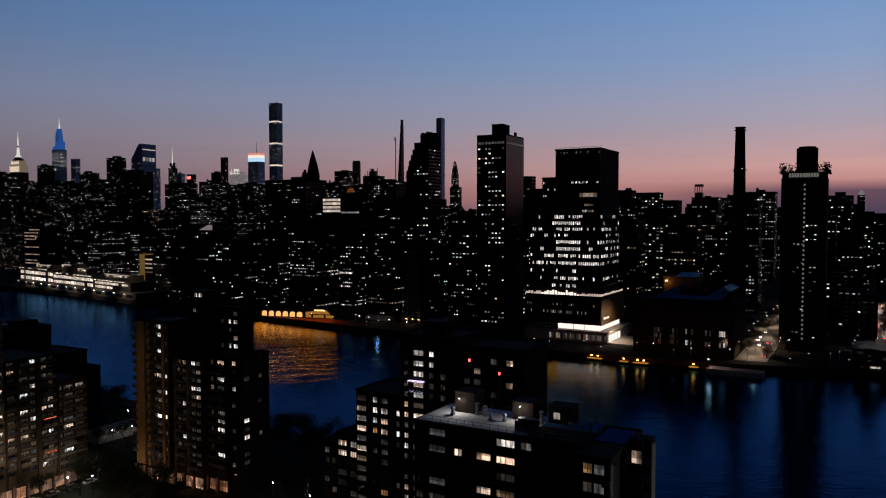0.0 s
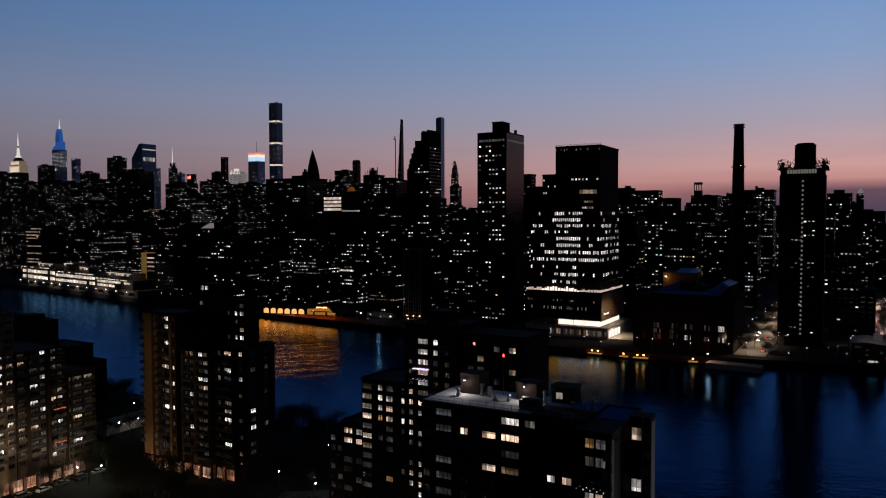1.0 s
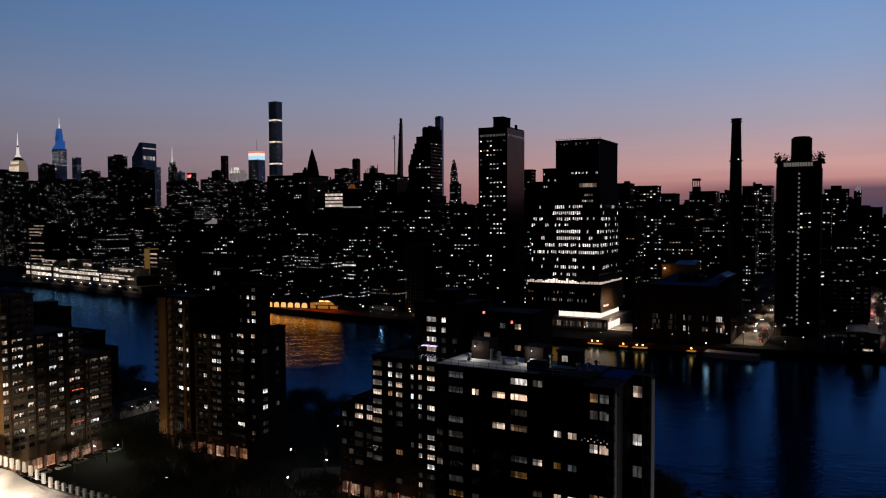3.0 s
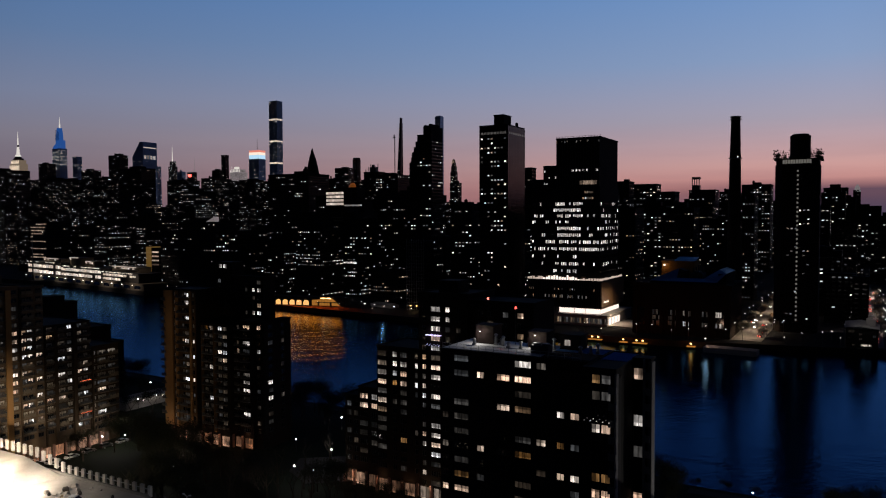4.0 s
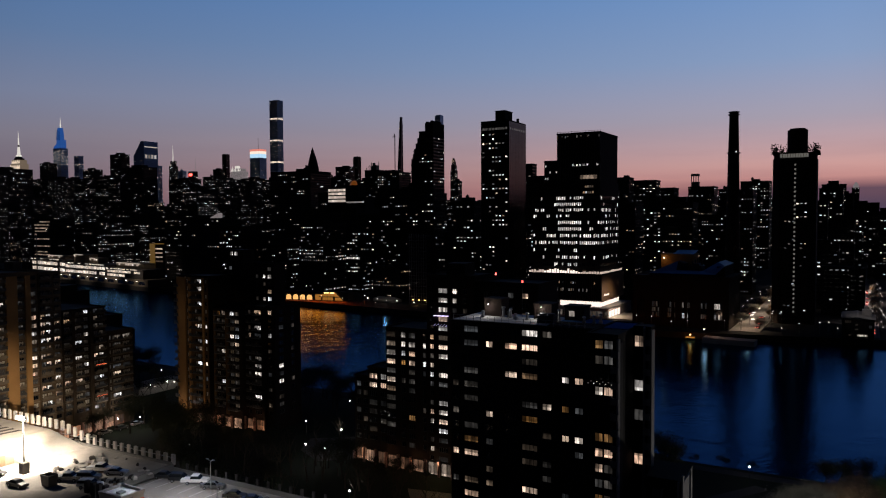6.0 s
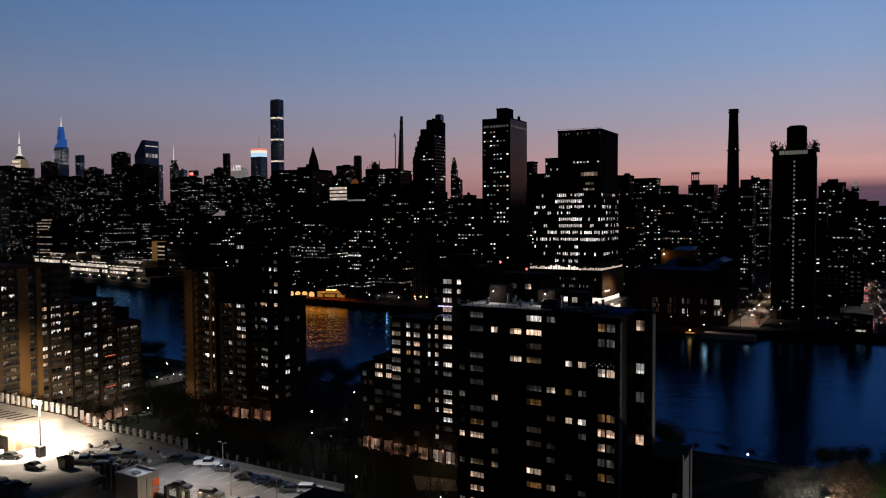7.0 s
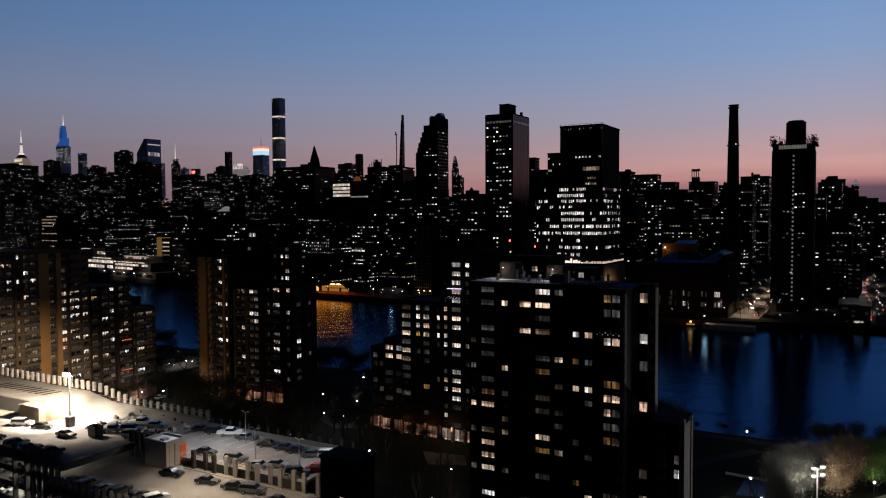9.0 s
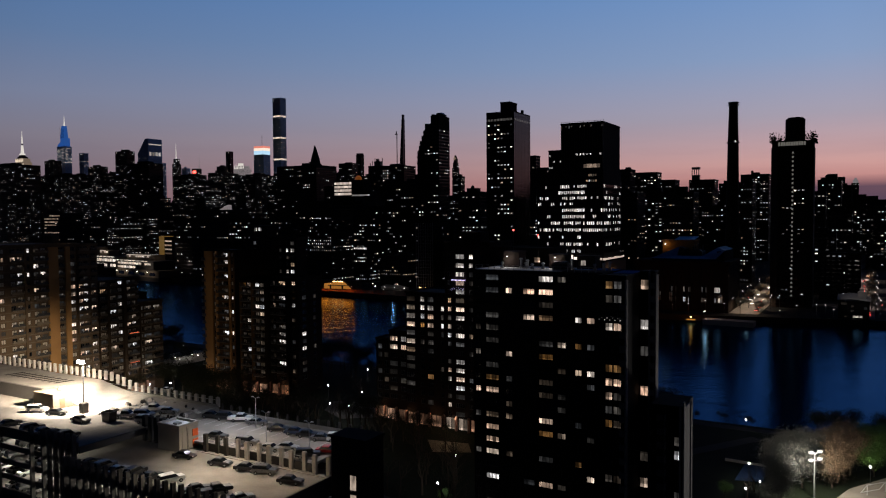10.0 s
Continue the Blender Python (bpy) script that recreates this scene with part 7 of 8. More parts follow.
# cars on the open levels below
for i in range(1, 5):
    for j, u in enumerate((-41.5, -37.6, -33.9, -30.3, -26.4, -22.6)):
        if (i * 3 + j) % 4 == 1:
            continue
        car(u + 0.4 * (i % 2), -10.4, TOP - 3.1 * i, 86 + 2 * ((i + j) % 3), ("sedan", "suv", "sedan")[(i + j) % 3], ("silver", "white", "grey", "black")[(i + 2 * j) % 4], plain=True)

# builders' clutter on the upper deck
rng = random.Random(91)
for i in range(80):
    u, v = rng.uniform(-29, -8.5), 15 - 0.55 * (rng.random() * 20) + rng.uniform(-2, 5)
    if abs(u + 31.5) < 1.5 or any(math.hypot(u - a, v - b) < 3.4 for a, b in ((-19.6, 5.2), (-16.4, 7.4), (-12.4, 4.8), (-18.8, 11.8), (-14.5, 12.2))):
        continue
    x, y = -60 + U.x * u + V.x * v, 96 + U.y * u + V.y * v
    ob = thing("rubble_sack", x, y, TOP, "lumpy pale sack of building rubble on the deck", "sack", rng.uniform(0, 180), "rubble sacks")
    k = Kit()
    a, h = rng.uniform(0.15, 0.6), rng.uniform(0.2, 0.9)
    k.stack([(-a, a, -a * 0.8, a * 0.8, 0), (-a * 1.15, a * 1.1, -a, a, h * 0.5), (-a * 0.7, a * 0.6, -a * 0.5, a * 0.6, h)])
    part("sack_body", k, M["concrete"] if i % 3 else M["dark_concrete"], ob)
for i in range(9):
    u, v = -27 + 2.2 * i + rng.uniform(-0.5, 0.5), 15.5 - 0.9 * i + rng.uniform(-1, 1)
    ob = thing("pallet", -60 + U.x * u + V.x * v, 96 + U.y * u + V.y * v, TOP, "worn wooden pallet leaning among rubble", "pallet", rng.uniform(0, 180), "pallets")
    for j in range(5):
        k = Kit()
        k.box(-0.6, 0.6, -0.5 + 0.22 * j, -0.38 + 0.22 * j, 0.12, 0.16)
        part("slat", k, M["tan_brick"], ob)
    for j in (-0.5, 0.0, 0.5):
        k = Kit()
        k.box(j - 0.05, j + 0.05, -0.5, 0.5, 0, 0.119)
        part("bearer", k, M["tan_brick"], ob)
# cars at the foot of the tan house
for i in range(9):
    car(-105.2 + 0.3 * (i % 2), 38 + 6.3 * i, 5.0, 90, ("sedan", "suv", "sedan")[i % 3], ("silver", "black", "grey", "white")[(3 * i) % 4], "by the lit arcade")
bin_thing = thing("dumpster", -60 + U.x * -20.6 + V.x * 1.8, 96 + U.y * -20.6 + V.y * 1.8, TOP, "dark metal rubbish container on the deck", "container")
k = Kit()
k.stack([(-1.1, 1.1, -0.9, 0.9, 0), (-1.3, 1.3, -1.0, 1.0, 2.2), (-1.2, 1.2, -0.9, 0.9, 2.2), (-1.1, 1.1, -0.85, 0.85, 0.3)])
part("shell", k, M["dark_metal"], bin_thing)
barrel = thing("traffic_barrel", -60 + U.x * 39.3 + V.x * 0.6, 96 + U.y * 39.3 + V.y * 0.6, LOW, "orange traffic barrel with pale bands", "traffic barrel")
k = Kit()
k.tube((0, 0, 0.1), (0, 0, 1.0), 0.3, 0.24, 12), k.tube((0, 0, 0), (0, 0, 0.1), 0.42, 0.4, 12)
part("drum", k, M["orange"], barrel)


# court blue with the sky's sheen on wet ground put into the colour
M["court"] = material("blue_court_with_sky_sheen", (0.008, 0.04, 0.12), 0.7, 0.0, scale=1, vary=0.8)
# ---------------------------------------------------------------- trees
TREES = {}


def tree_meshes(kind, seed):
    rng = random.Random(seed)
    wood, crown = Kit(), Kit()
    leafy = {"bare": 0, "dark": 46, "pale": 120, "russet": 110, "green": 120, "avenue": 14, "avenue_russet": 14}[kind]
    low = kind in ("pale", "russet", "green", "avenue", "avenue_russet")
    big = 2.4 if kind.startswith("avenue") else 1.0

    def leaf_clump(p, r, n):
        for _ in range(n):
            q = p + Vector((rng.gauss(0, r), rng.gauss(0, r), rng.gauss(0, r * 0.8)))
            a = Vector((rng.uniform(-1, 1), rng.uniform(-1, 1), rng.uniform(-0.6, 0.6))).normalized()
            b = a.cross(Vector((rng.uniform(-1, 1), rng.uniform(-1, 1), 1))).normalized()
            s = big * rng.uniform(0.07, 0.15) if low else rng.uniform(0.09, 0.2)
            crown.quad(q, q + a * s, q + a * s + b * s, q + b * s)

    def grow(p, d, length, r, level):
        segs = 2
        for i in range(segs):
            q = p + d * length / segs
            wood.tube(p, q, r, r * 0.8, 5 if level < 2 else 3, cap=False)
            p, r = q, r * 0.8
            d = (d + Vector((rng.uniform(-0.2, 0.2), rng.uniform(-0.2, 0.2), rng.uniform(0.0, 0.3)))).normalized()
        if level == 4:
            if leafy:
                leaf_clump(p, 0.8, leafy)
            return
        for i in range((4 if low and level == 0 else 3) if level < 3 else 2):
            a = rng.uniform(0, 6.283)
            tilt = rng.uniform(0.4, 0.95) if level else rng.uniform(0.3, 0.75)
            side = Vector((math.cos(a), math.sin(a), 0))
            grow(p, (d * math.cos(tilt) + side * math.sin(tilt)).normalized(), (3.0 if low and level == 0 else length) * rng.uniform(0.6, 0.82), r * 0.68, level + 1)
        if leafy and level >= (1 if low else 2):
            leaf_clump(p, 0.85, int(leafy * 0.8))

    grow(Vector((0, 0, -0.3)), Vector((0, 0, 1)), 1.3 if low else 3.2, 0.24, 0)
    leaf = {"avenue": "leaf_pale", "avenue_russet": "leaf_russet", "dark": "leaf", "pale": "leaf_pale", "russet": "leaf_russet", "green": "leaf_green", "bare": "leaf"}[kind]
    return wood.mesh("trunk", M["bark"]), crown.mesh("crown", M[leaf]) if crown.f else None


WORDS = {"avenue": "street tree with pale leaves under street lamps", "avenue_russet": "street tree with russet leaves under street lamps",
         "bare": "bare branching tree in the dark park", "dark": "dark tree with thin spring leaves", "pale": "floodlit tree with pale blossom leaves",
         "russet": "floodlit tree with russet leaves", "green": "lit tree with fresh green leaves"}


def tree(kind, x, y, size, seed, z=5.0):
    key = (kind, seed % 3)
    if key not in TREES:
        TREES[key] = tree_meshes(kind, 40 + seed % 3 + 10 * len(kind))
    wood, crown = TREES[key]
    ob = thing("tree", x, y, z, WORDS[kind], "tree", seed * 57.0, "park trees")
    ob.scale = (size, size, size)
    part("trunk", wood, None, ob)
    if crown:
        part("crown", crown, None, ob, "thin spring leaves")
    return ob


# the strip between garage and houses, then the riverside, then the park by the pitch
rng = random.Random(15)
for i in range(44):
    u, v = rng.uniform(-34, 36), rng.uniform(70, 112)
    x, y = -60 + U.x * u + V.x * v, 96 + U.y * u + V.y * v
    if -95 < x < -50 and y > 212 - 0.7 * (x + 82) or x > -26:
        continue
    tree("dark" if rng.random() < 0.2 else "bare", x, y, rng.uniform(0.85, 1.25), i + 3)
for i in range(34):
    u, v = -62 + 3.9 * i + rng.uniform(-1.5, 1.5), rng.uniform(27, 44)
    x, y = -60 + U.x * u + V.x * v, 96 + U.y * u + V.y * v
    tree("dark" if u < 8 and rng.random() < 0.7 else "bare", x, y, rng.uniform(1.0, 1.45), i)
for i in range(26):
    u, v = 2 + 2.6 * i + rng.uniform(-1.5, 1.5), rng.uniform(46, 78)
    x, y = -60 + U.x * u + V.x * v, 96 + U.y * u + V.y * v
    if x > -22 and y < 176:
        tree("bare", min(x, -3), y, rng.uniform(0.9, 1.2), i)
    else:
        tree("bare", x, y, rng.uniform(0.9, 1.3), i)
for i in range(46):
    u, v = -98 + 1.9 * i + rng.uniform(-2, 2), rng.uniform(46, 84)
    x, y = -60 + U.x * u + V.x * v, 96 + U.y * u + V.y * v
    if x > -1.5 - 0.3875 * (y + 45.7) and x < -24:
        tree("dark" if u < -60 or i % 6 == 0 else "bare", x, y, rng.uniform(1.1, 1.5), i + 1)
for i in range(40):
    u, v = rng.uniform(-80, -6), rng.uniform(50, 97)
    x, y = -60 + U.x * u + V.x * v, 96 + U.y * u + V.y * v
    if x > 1 - 0.3875 * (y + 45.7) and x < -28 and y < 210 - 0.7 * (x + 82):
        tree("dark" if i % 4 == 1 else "bare", x, y, rng.uniform(0.8, 1.35), i + 2)
for i in range(44):
    x = -96 + 2.5 * i + rng.uniform(-2, 2)
    tree("dark", x, 271 - 0.60 * (x + 40) - rng.uniform(9, 34), rng.uniform(1.0, 1.55), i)
for x, y, s in ((-128, 262, 1.2), (-119, 258, 1.0), (-112, 262, 1.1), (-104, 266, 1.0), (-142, 300, 1.5), (-136, 310, 1.4), (-139, 303, 1.5), (-145, 296, 1.3), (-134, 304, 1.3), (-128, 284, 1.2), (-122, 280, 1.1), (-99, 216, 1.1), (-106, 214, 1.2), (-112, 205, 1.1)):
    tree("dark", x, y, s, int(x + y))
for x, y, h in ((-23.8, 165.9, 0.7), (-19.3, 171.1, 0.6), (-14.1, 165.7, 0.75), (-28.8, 180.7, 0.9), (-34.7, 176.0, 0.9), (-30.0, 171.0, 0.8), (-17.0, 160.0, 0.7), (-9.0, 167.0, 0.55), (-5.0, 163.0, 0.45)):
    tree("dark", x, y, h, int(x - y))
for i, (x, y, h) in enumerate(((-106, 226, 1.25), (-101, 221, 1.3), (-96, 217, 1.1), (-90, 214, 0.95), (-82, 209, 1.0), (-74, 206, 0.9), (-66, 203, 1.0), (-86, 205, 0.8))):
    tree("dark" if i not in (4, 6) else "bare", x, y, h, 3 * i + 7)
GROVE = dict(
    pale=((70, 114, 1.25), (73, 120, 1.35), (78, 121, 1.3), (82, 125, 1.35), (76, 127, 1.3), (84, 133, 1.4), (90, 131, 1.3), (80, 134, 1.35), (94, 137, 1.35), (67, 110, 0.9)),
    russet=((85, 121, 1.2), (88, 124.5, 1.3), (91, 127, 1.35), (94, 130, 1.4), (96, 134.5, 1.4), (91, 133, 1.3), (98, 139, 1.4)),
    green=((99, 128.5, 1.2), (101.5, 133, 1.35), (103, 138, 1.4), (107, 142, 1.4), (58, 116, 0.5), (-5.2, 113.6, 0.42)),
    dark=((96, 150, 1.15), (101, 154, 1.1), (105, 149, 1.1), (110, 146, 1.1), (99, 144, 1.15), (114, 142, 1.1), (58, 158, 1.5), (52, 166, 1.7), (61, 161, 1.2), (56, 172, 1.6), (52, 184, 1.4), (46, 190, 1.5), (66, 182, 0.5), (72, 178, 0.4), (79, 174, 0.45), (86, 170, 0.4)),
    bare=((62, 113, 0.8), (66, 119, 0.8)))
for kind, x, y, s in [(kind, *row) for kind, rows in GROVE.items() for row in rows]:
    tree(kind, x, y, s, int(x * 3 + y))


# ---------------------------------------------------------------- paths, lamps and pitch on the island
def plate(name, pts, top, mat, label, category, thick=0.3):
    k = Kit()
    k.prism(pts, top - thick, top)
    return tagged(new(name, k.mesh(name, M[mat])), label, category, kind="structure")


def strip(name, x0, y0, x1, y1, wide, top, mat, label, category):
    d = Vector((x1 - x0, y1 - y0)).normalized() * wide / 2
    return plate(name, [(x0 + d.y, y0 - d.x), (x1 + d.y, y1 - d.x), (x1 - d.y, y1 + d.x), (x0 - d.y, y0 + d.x)], top, mat, label, category)


strip("road", -190, 208, 40, 80, 9, 5.06, "asphalt", "dark asphalt street between garage and houses", "road")
strip("riverside_path", -160, 341, 32, 225, 5, 5.08, "dark_concrete", "paved riverside promenade", "path")
strip("riverside_path", 70, 178, 132, 142, 4, 5.08, "dark_concrete", "paved riverside promenade", "path")
strip("park_path", 55, 145, 84, 160, 4, 5.10, "dark_concrete", "paved park path", "path")
plate("pitch", [(77, 109), (84, 96), (120, 74), (150, 108), (101, 127), (88.4, 120.0)], 5.12, "pitch", "floodlit sports pitch", "sports pitch")
plate("ball_court", [(70.6, 125.0), (76.0, 135.0), (71.8, 138.4), (64.5, 126.6)], 5.12, "court", "dark blue ball court with sky sheen in its colour", "ball court")

plate("park_plaza", [(-44, 207), (-30, 209), (-24, 196), (-25, 186), (-38, 184), (-45, 195)], 5.1, "dark_concrete", "dim lit paved plaza among bare trees", "plaza")
plate("forecourt", [(-10, 161), (-8.5, 150), (2, 149), (1.5, 157)], 5.1, "tan_concrete", "warm lit paved forecourt before the shops", "paving")
POST = {}


def park_lamp(x, y, watts=60, colour=(1.0, 0.93, 0.82), high=4.2, z=5.0, lit=True):
    ob = thing("park_lamp", x, y, z, "park lamp post with a bright globe", "lamp post", group="park lamps")
    if high not in POST:
        k, g = Kit(), Kit()
        k.tube((0, 0, 0), (0, 0, high - 0.3), 0.09, 0.06, 7)
        n = 8
        ring = [(math.sin(math.pi * j / 5), -math.cos(math.pi * j / 5)) for j in range(6)]
        vs = [(0.24 * s * math.cos(6.2832 * i / n), 0.24 * s * math.sin(6.2832 * i / n), high - 0.02 + 0.24 * c) for s, c in ring for i in range(n)]
        fs = [(j * n + i, j * n + (i + 1) % n, (j + 1) * n + (i + 1) % n, (j + 1) * n + i) for j in range(5) for i in range(n)]
        g.add(vs, fs)
        POST[high] = (k.mesh("pole", M["dark_metal"]), g.mesh("globe", M["bulb"]))
    part("pole", POST[high][0], None, ob), part("globe", POST[high][1], None, ob)
    if lit:
        lamp("park_light", (x, y, z + high + 0.45), watts, colour, 0.25)
    return ob


for i, (x, y) in enumerate(((-77.1, 187.6), (-48.1, 164.5), (-46.5, 213.5), (-33.3, 202.8), (-35.5, 183.7), (-42.0, 187.5), (-23.9, 148.4), (-35.2, 240.9), (-120.9, 269.9), (-127.7, 300.1),
                            (-129, 338), (-116, 276), (82.5, 164.5), (67.8, 126.3), (60.3, 109.6), (65.1, 113.7), (95.2, 123.3), (-111.7, 217.8), (-104.7, 219.3), (-2.3, 133.8), (-6.8, 114.4))):
    park_lamp(x, y, 800 if i in (17, 18) else 420 if i in (13, 14, 16) else 330 if i in (3, 4, 5) else 300 if i == 6 else 420 if i in (0, 20) else 300 if i == 1 else 130, lit=i not in (7, 9, 10, 15))
# low riverside pavilion between the houses
pav = thing("pavilion", -124, 266, 5, "low pale riverside pavilion lit by wall lamps", "pavilion", 60.5)
k = Kit()
k.stack([(0, 22, 0, 8, 0), (0, 22, 0, 8, 3.6), (-0.4, 22.4, -0.4, 8.4, 3.6), (-0.4, 22.4, -0.4, 8.4, 4.0)])
part("wall", k, M["concrete"], pav)
for i in (1, 3):
    k = Kit()
    k.box(2.5 + 5 * i, 2.9 + 5 * i, -0.3, -0.05, 2.7, 3.1)
    part("wall_lamp", k, M["bulb_small"], pav)
lamp("pavilion_light", (-112, 274, 10), 110, (1.0, 0.95, 0.88), 0.3)

# floodlight mast by the pitch
fm = thing("floodlight_mast", 77.8, 114.9, 5, "pale floodlight mast with four lamp heads", "floodlight mast", 20)
k = Kit()
k.tube((0, 0, 0), (0, 0, 10.4), 0.2, 0.12, 10)
part("pole", k, M["steel"], fm)
for zz in (8.4, 10.1):
    k = Kit()
    k.box(-1.5, 1.5, -0.07, 0.07, zz, zz + 0.14)
    part("crossarm", k, M["steel"], fm)
    for sx in (-1.3, 1.3):
        k = Kit()
        k.stack([(sx - 0.35, sx + 0.35, -0.5, 0.1, zz + 0.15), (sx - 0.45, sx + 0.45, -0.6, 0.1, zz + 0.65)])
        part("lamp_head", k, M["flood_white"], fm, "white lamp head")
lamp("pitch_light", (77.2, 113.8, 16.0), 15000, (1.0, 0.95, 0.88), 0.4, "SPOT", (38.0, 96.0, 30.0), 75)
lamp("pitch_light", (77.6, 111.6, 16.4), 19000, (1.0, 0.93, 0.82), 0.4, "SPOT", (82.0, 119.0, 4.0), 168)
goal = thing("goal", 93, 117.0, 5.12, "white tubular football goal with sloping back", "goal", 20)
for p, q in (((-2.8, 0, 0), (-2.8, 0, 2.3)), ((2.8, 0, 0), (2.8, 0, 2.3)), ((-2.8, 0, 2.3), (2.8, 0, 2.3)), ((-2.8, 0, 2.3), (-2.8, 1.6, 0)), ((2.8, 0, 2.3), (2.8, 1.6, 0)), ((-2.8, 1.6, 0.05), (2.8, 1.6, 0.05))):
    k = Kit()
    k.tube(p, q, 0.07, 0.07, 8)
    part("goal_tube", k, M["white_paint"], goal)
shelter = thing("ball_court_wall", 67.6, 141.1, 5, "low white lit wall round a ball court", "wall", -34.5)
k = Kit()
k.box(0, 10.3, -0.12, 0.12, 0, 0.7)
part("wall_panel", k, M["concrete"], shelter)
# riverside railing
railing = thing("riverside_railing", -40, 271, 5.0, "thin dark railing along the island sea wall", "railing", -30.3)
for i in range(3):
    k = Kit()
    k.tube((-110, 0, 0.35 + 0.35 * i), (150, 0, 0.35 + 0.35 * i), 0.04, 0.04, 5)
    part("rail", k, M["dark_metal"], railing)
bal = Kit()
bal.box(-0.05, 0.05, -0.05, 0.05, 0, 1.15)
bal_mesh = bal.mesh("baluster", M["dark_metal"])
for i in range(104):
    b = part("baluster", bal_mesh, None, railing)
    b.location = (-110 + 2.5 * i, 0, 0)


# ---------------------------------------------------------------- the far shore
def campus():
    """Long lit riverside institute in glazed terraces over the covered highway."""
    ob = thing("riverside_institute", -316.5, 767, 4, "long riverside institute with bright lit glass terraces", "institute building", -39)
    L = 296
    k = Kit()
    k.stack([(-L, 0, 0, 30, 0.6), (-L, 0, 0, 30, 7.0), (-L - 0.6, 0.6, -0.7, 30, 7.0), (-L - 0.6, 0.6, -0.7, 30, 8.0)])
    part("highway_cover", k, M["tan_concrete"], ob, "pale stone wall over the covered highway")
    k = Kit()
    k.box(-L - 3, 3, -1.6, 30, -7, 0.59)
    part("sea_wall", k, M["dark_concrete"], ob)
    rng = random.Random(5)
    for i in range(13):
        k = Kit()
        c = -L + 14 + 22.4 * i
        k.stack([(c - 6.5, c + 6.5, -0.06, 0.0, 2.2), (c - 6.5, c + 6.5, -0.06, 0.0, 4.4), (c - 4, c + 4, -0.06, 0.0, 5.6)])
        part("dark_opening", k, M["window"], ob, "dark arched highway opening")
        for s in (-9.5, -7.9):
            k = Kit()
            k.box(c + s - 0.35, c + s + 0.35, -1.2, -0.7, 5.6, 6.3)
            part("wall_lamp", k, M["bulb_small"], ob)
    # glazed terraces, lower towards the north
    for x0, x1, top in ((-L + 6, -196, 23.5), (-195.9, -92, 21.0), (-91.9, -14, 18.0)):
        k = Kit()
        k.stack([(x0, x1, 2, 29, 8.0), (x0, x1, 2, 29, top - 0.7), (x0 - 0.4, x1 + 0.4, 0.6, 29.5, top - 0.7), (x0 - 0.4, x1 + 0.4, 0.6, 29.5, top)])
        part("terrace_block", k, M["dark_concrete"], ob)
        n = int((x1 - x0) / 6.6)
        step = (top - 9.2) / 2
        for row in range(2):
            lit = True
            for i in range(n):
                if rng.random() < 0.3:
                    lit = rng.random() < (0.82 if x1 < -60 else 0.4)
                if not lit:
                    continue
                k = Kit()
                k.box(x0 + 6.6 * i + 0.3, x0 + 6.6 * i + 6.2, 1.8, 1.95, 9.2 + step * row, 9.2 + step * row + step * rng.uniform(0.48, 0.6))
                part("lit_glazing", k, M["lit_institute"], ob, "bright lit glazing")
        # glowing strips stand in for the light along the terrace edges
        for i in range(int((x1 - x0) / 9)):
            if rng.random() < 0.72:
                k = Kit()
                k.box(x0 + 9 * i, x0 + 9 * i + rng.uniform(5, 8.8), 0.4, 0.58, top - 0.6, top + 0.35)
                part("terrace_light", k, M["lit_institute"], ob, "terrace edge strip with light put in as glow")
    for x0, x1, y0, y1, z0, z1 in ((-262, -214, 10, 20, 23.5, 28), (-186, -158, 8, 24, 21.0, 31), (-150, -128, 10, 22, 21.0, 27.5), (-90, -30, 12, 26, 18.0, 24)):
        k = Kit()
        k.stack([(x0, x1, y0, y1, z0), (x0, x1, y0, y1, z1 - 0.6), (x0 - 0.5, x1 + 0.5, y0 - 0.5, y1 + 0.5, z1 - 0.6), (x0 - 0.5, x1 + 0.5, y0 - 0.5, y1 + 0.5, z1)])
        pav = part("roof_pavilion", k, M["tan_concrete"], ob)
        # light on the roof edge, put in as a glowing strip
        k = Kit()
        k.box(x0 + 1, x1 - rng.uniform(2, 9), y0 - 0.72, y0 - 0.52, z1 - 0.7, z1 + 0.1)
        part("lit_edge", k, M["lit_terrace"], pav, "roof edge strip with light put in as glow")
        for i in range(int((x1 - x0) / 5)):
            if rng.random() < 0.5:
                k = Kit()
                k.box(x0 + 5 * i + 0.4, x0 + 5 * i + 4.4, y0 - 0.25, y0 - 0.1, z1 - 2.8, z1 - 1.2)
                part("lit_glazing", k, M["lit_institute"], ob, "bright lit glazing")
    mast = thing("flag_mast", -515, 915, 4, "tall thin mast at the riverside", "mast")
    k = Kit()
    k.tube((0, 0, 0), (0, 0, 52), 1.0, 0.7, 6)
    part("pole", k, M["dark_metal"], mast)
    gold = thing("gold_lit_tower", -342, 868, 4, "low tower with golden lit stone corner", "tower")
    # the corner's golden light is glow in its own surface
    k = Kit()
    k.box(-17, -8, 0, 14, 0, 44)
    part("corner_wall", k, M["flood_gold"], gold, "corner with golden floodlight painted as glow")
    k = Kit()
    k.box(-7.98, 6, 0.5, 14, 0, 43)
    part("wall", k, M["dark_stone"], gold)
    for z in (22, 27, 32, 37):
        k = Kit()
        k.box(-7, 5, 0.2, 0.45, z, z + 1.7)
        part("lit_window_band", k, M["lit_warm"], gold)


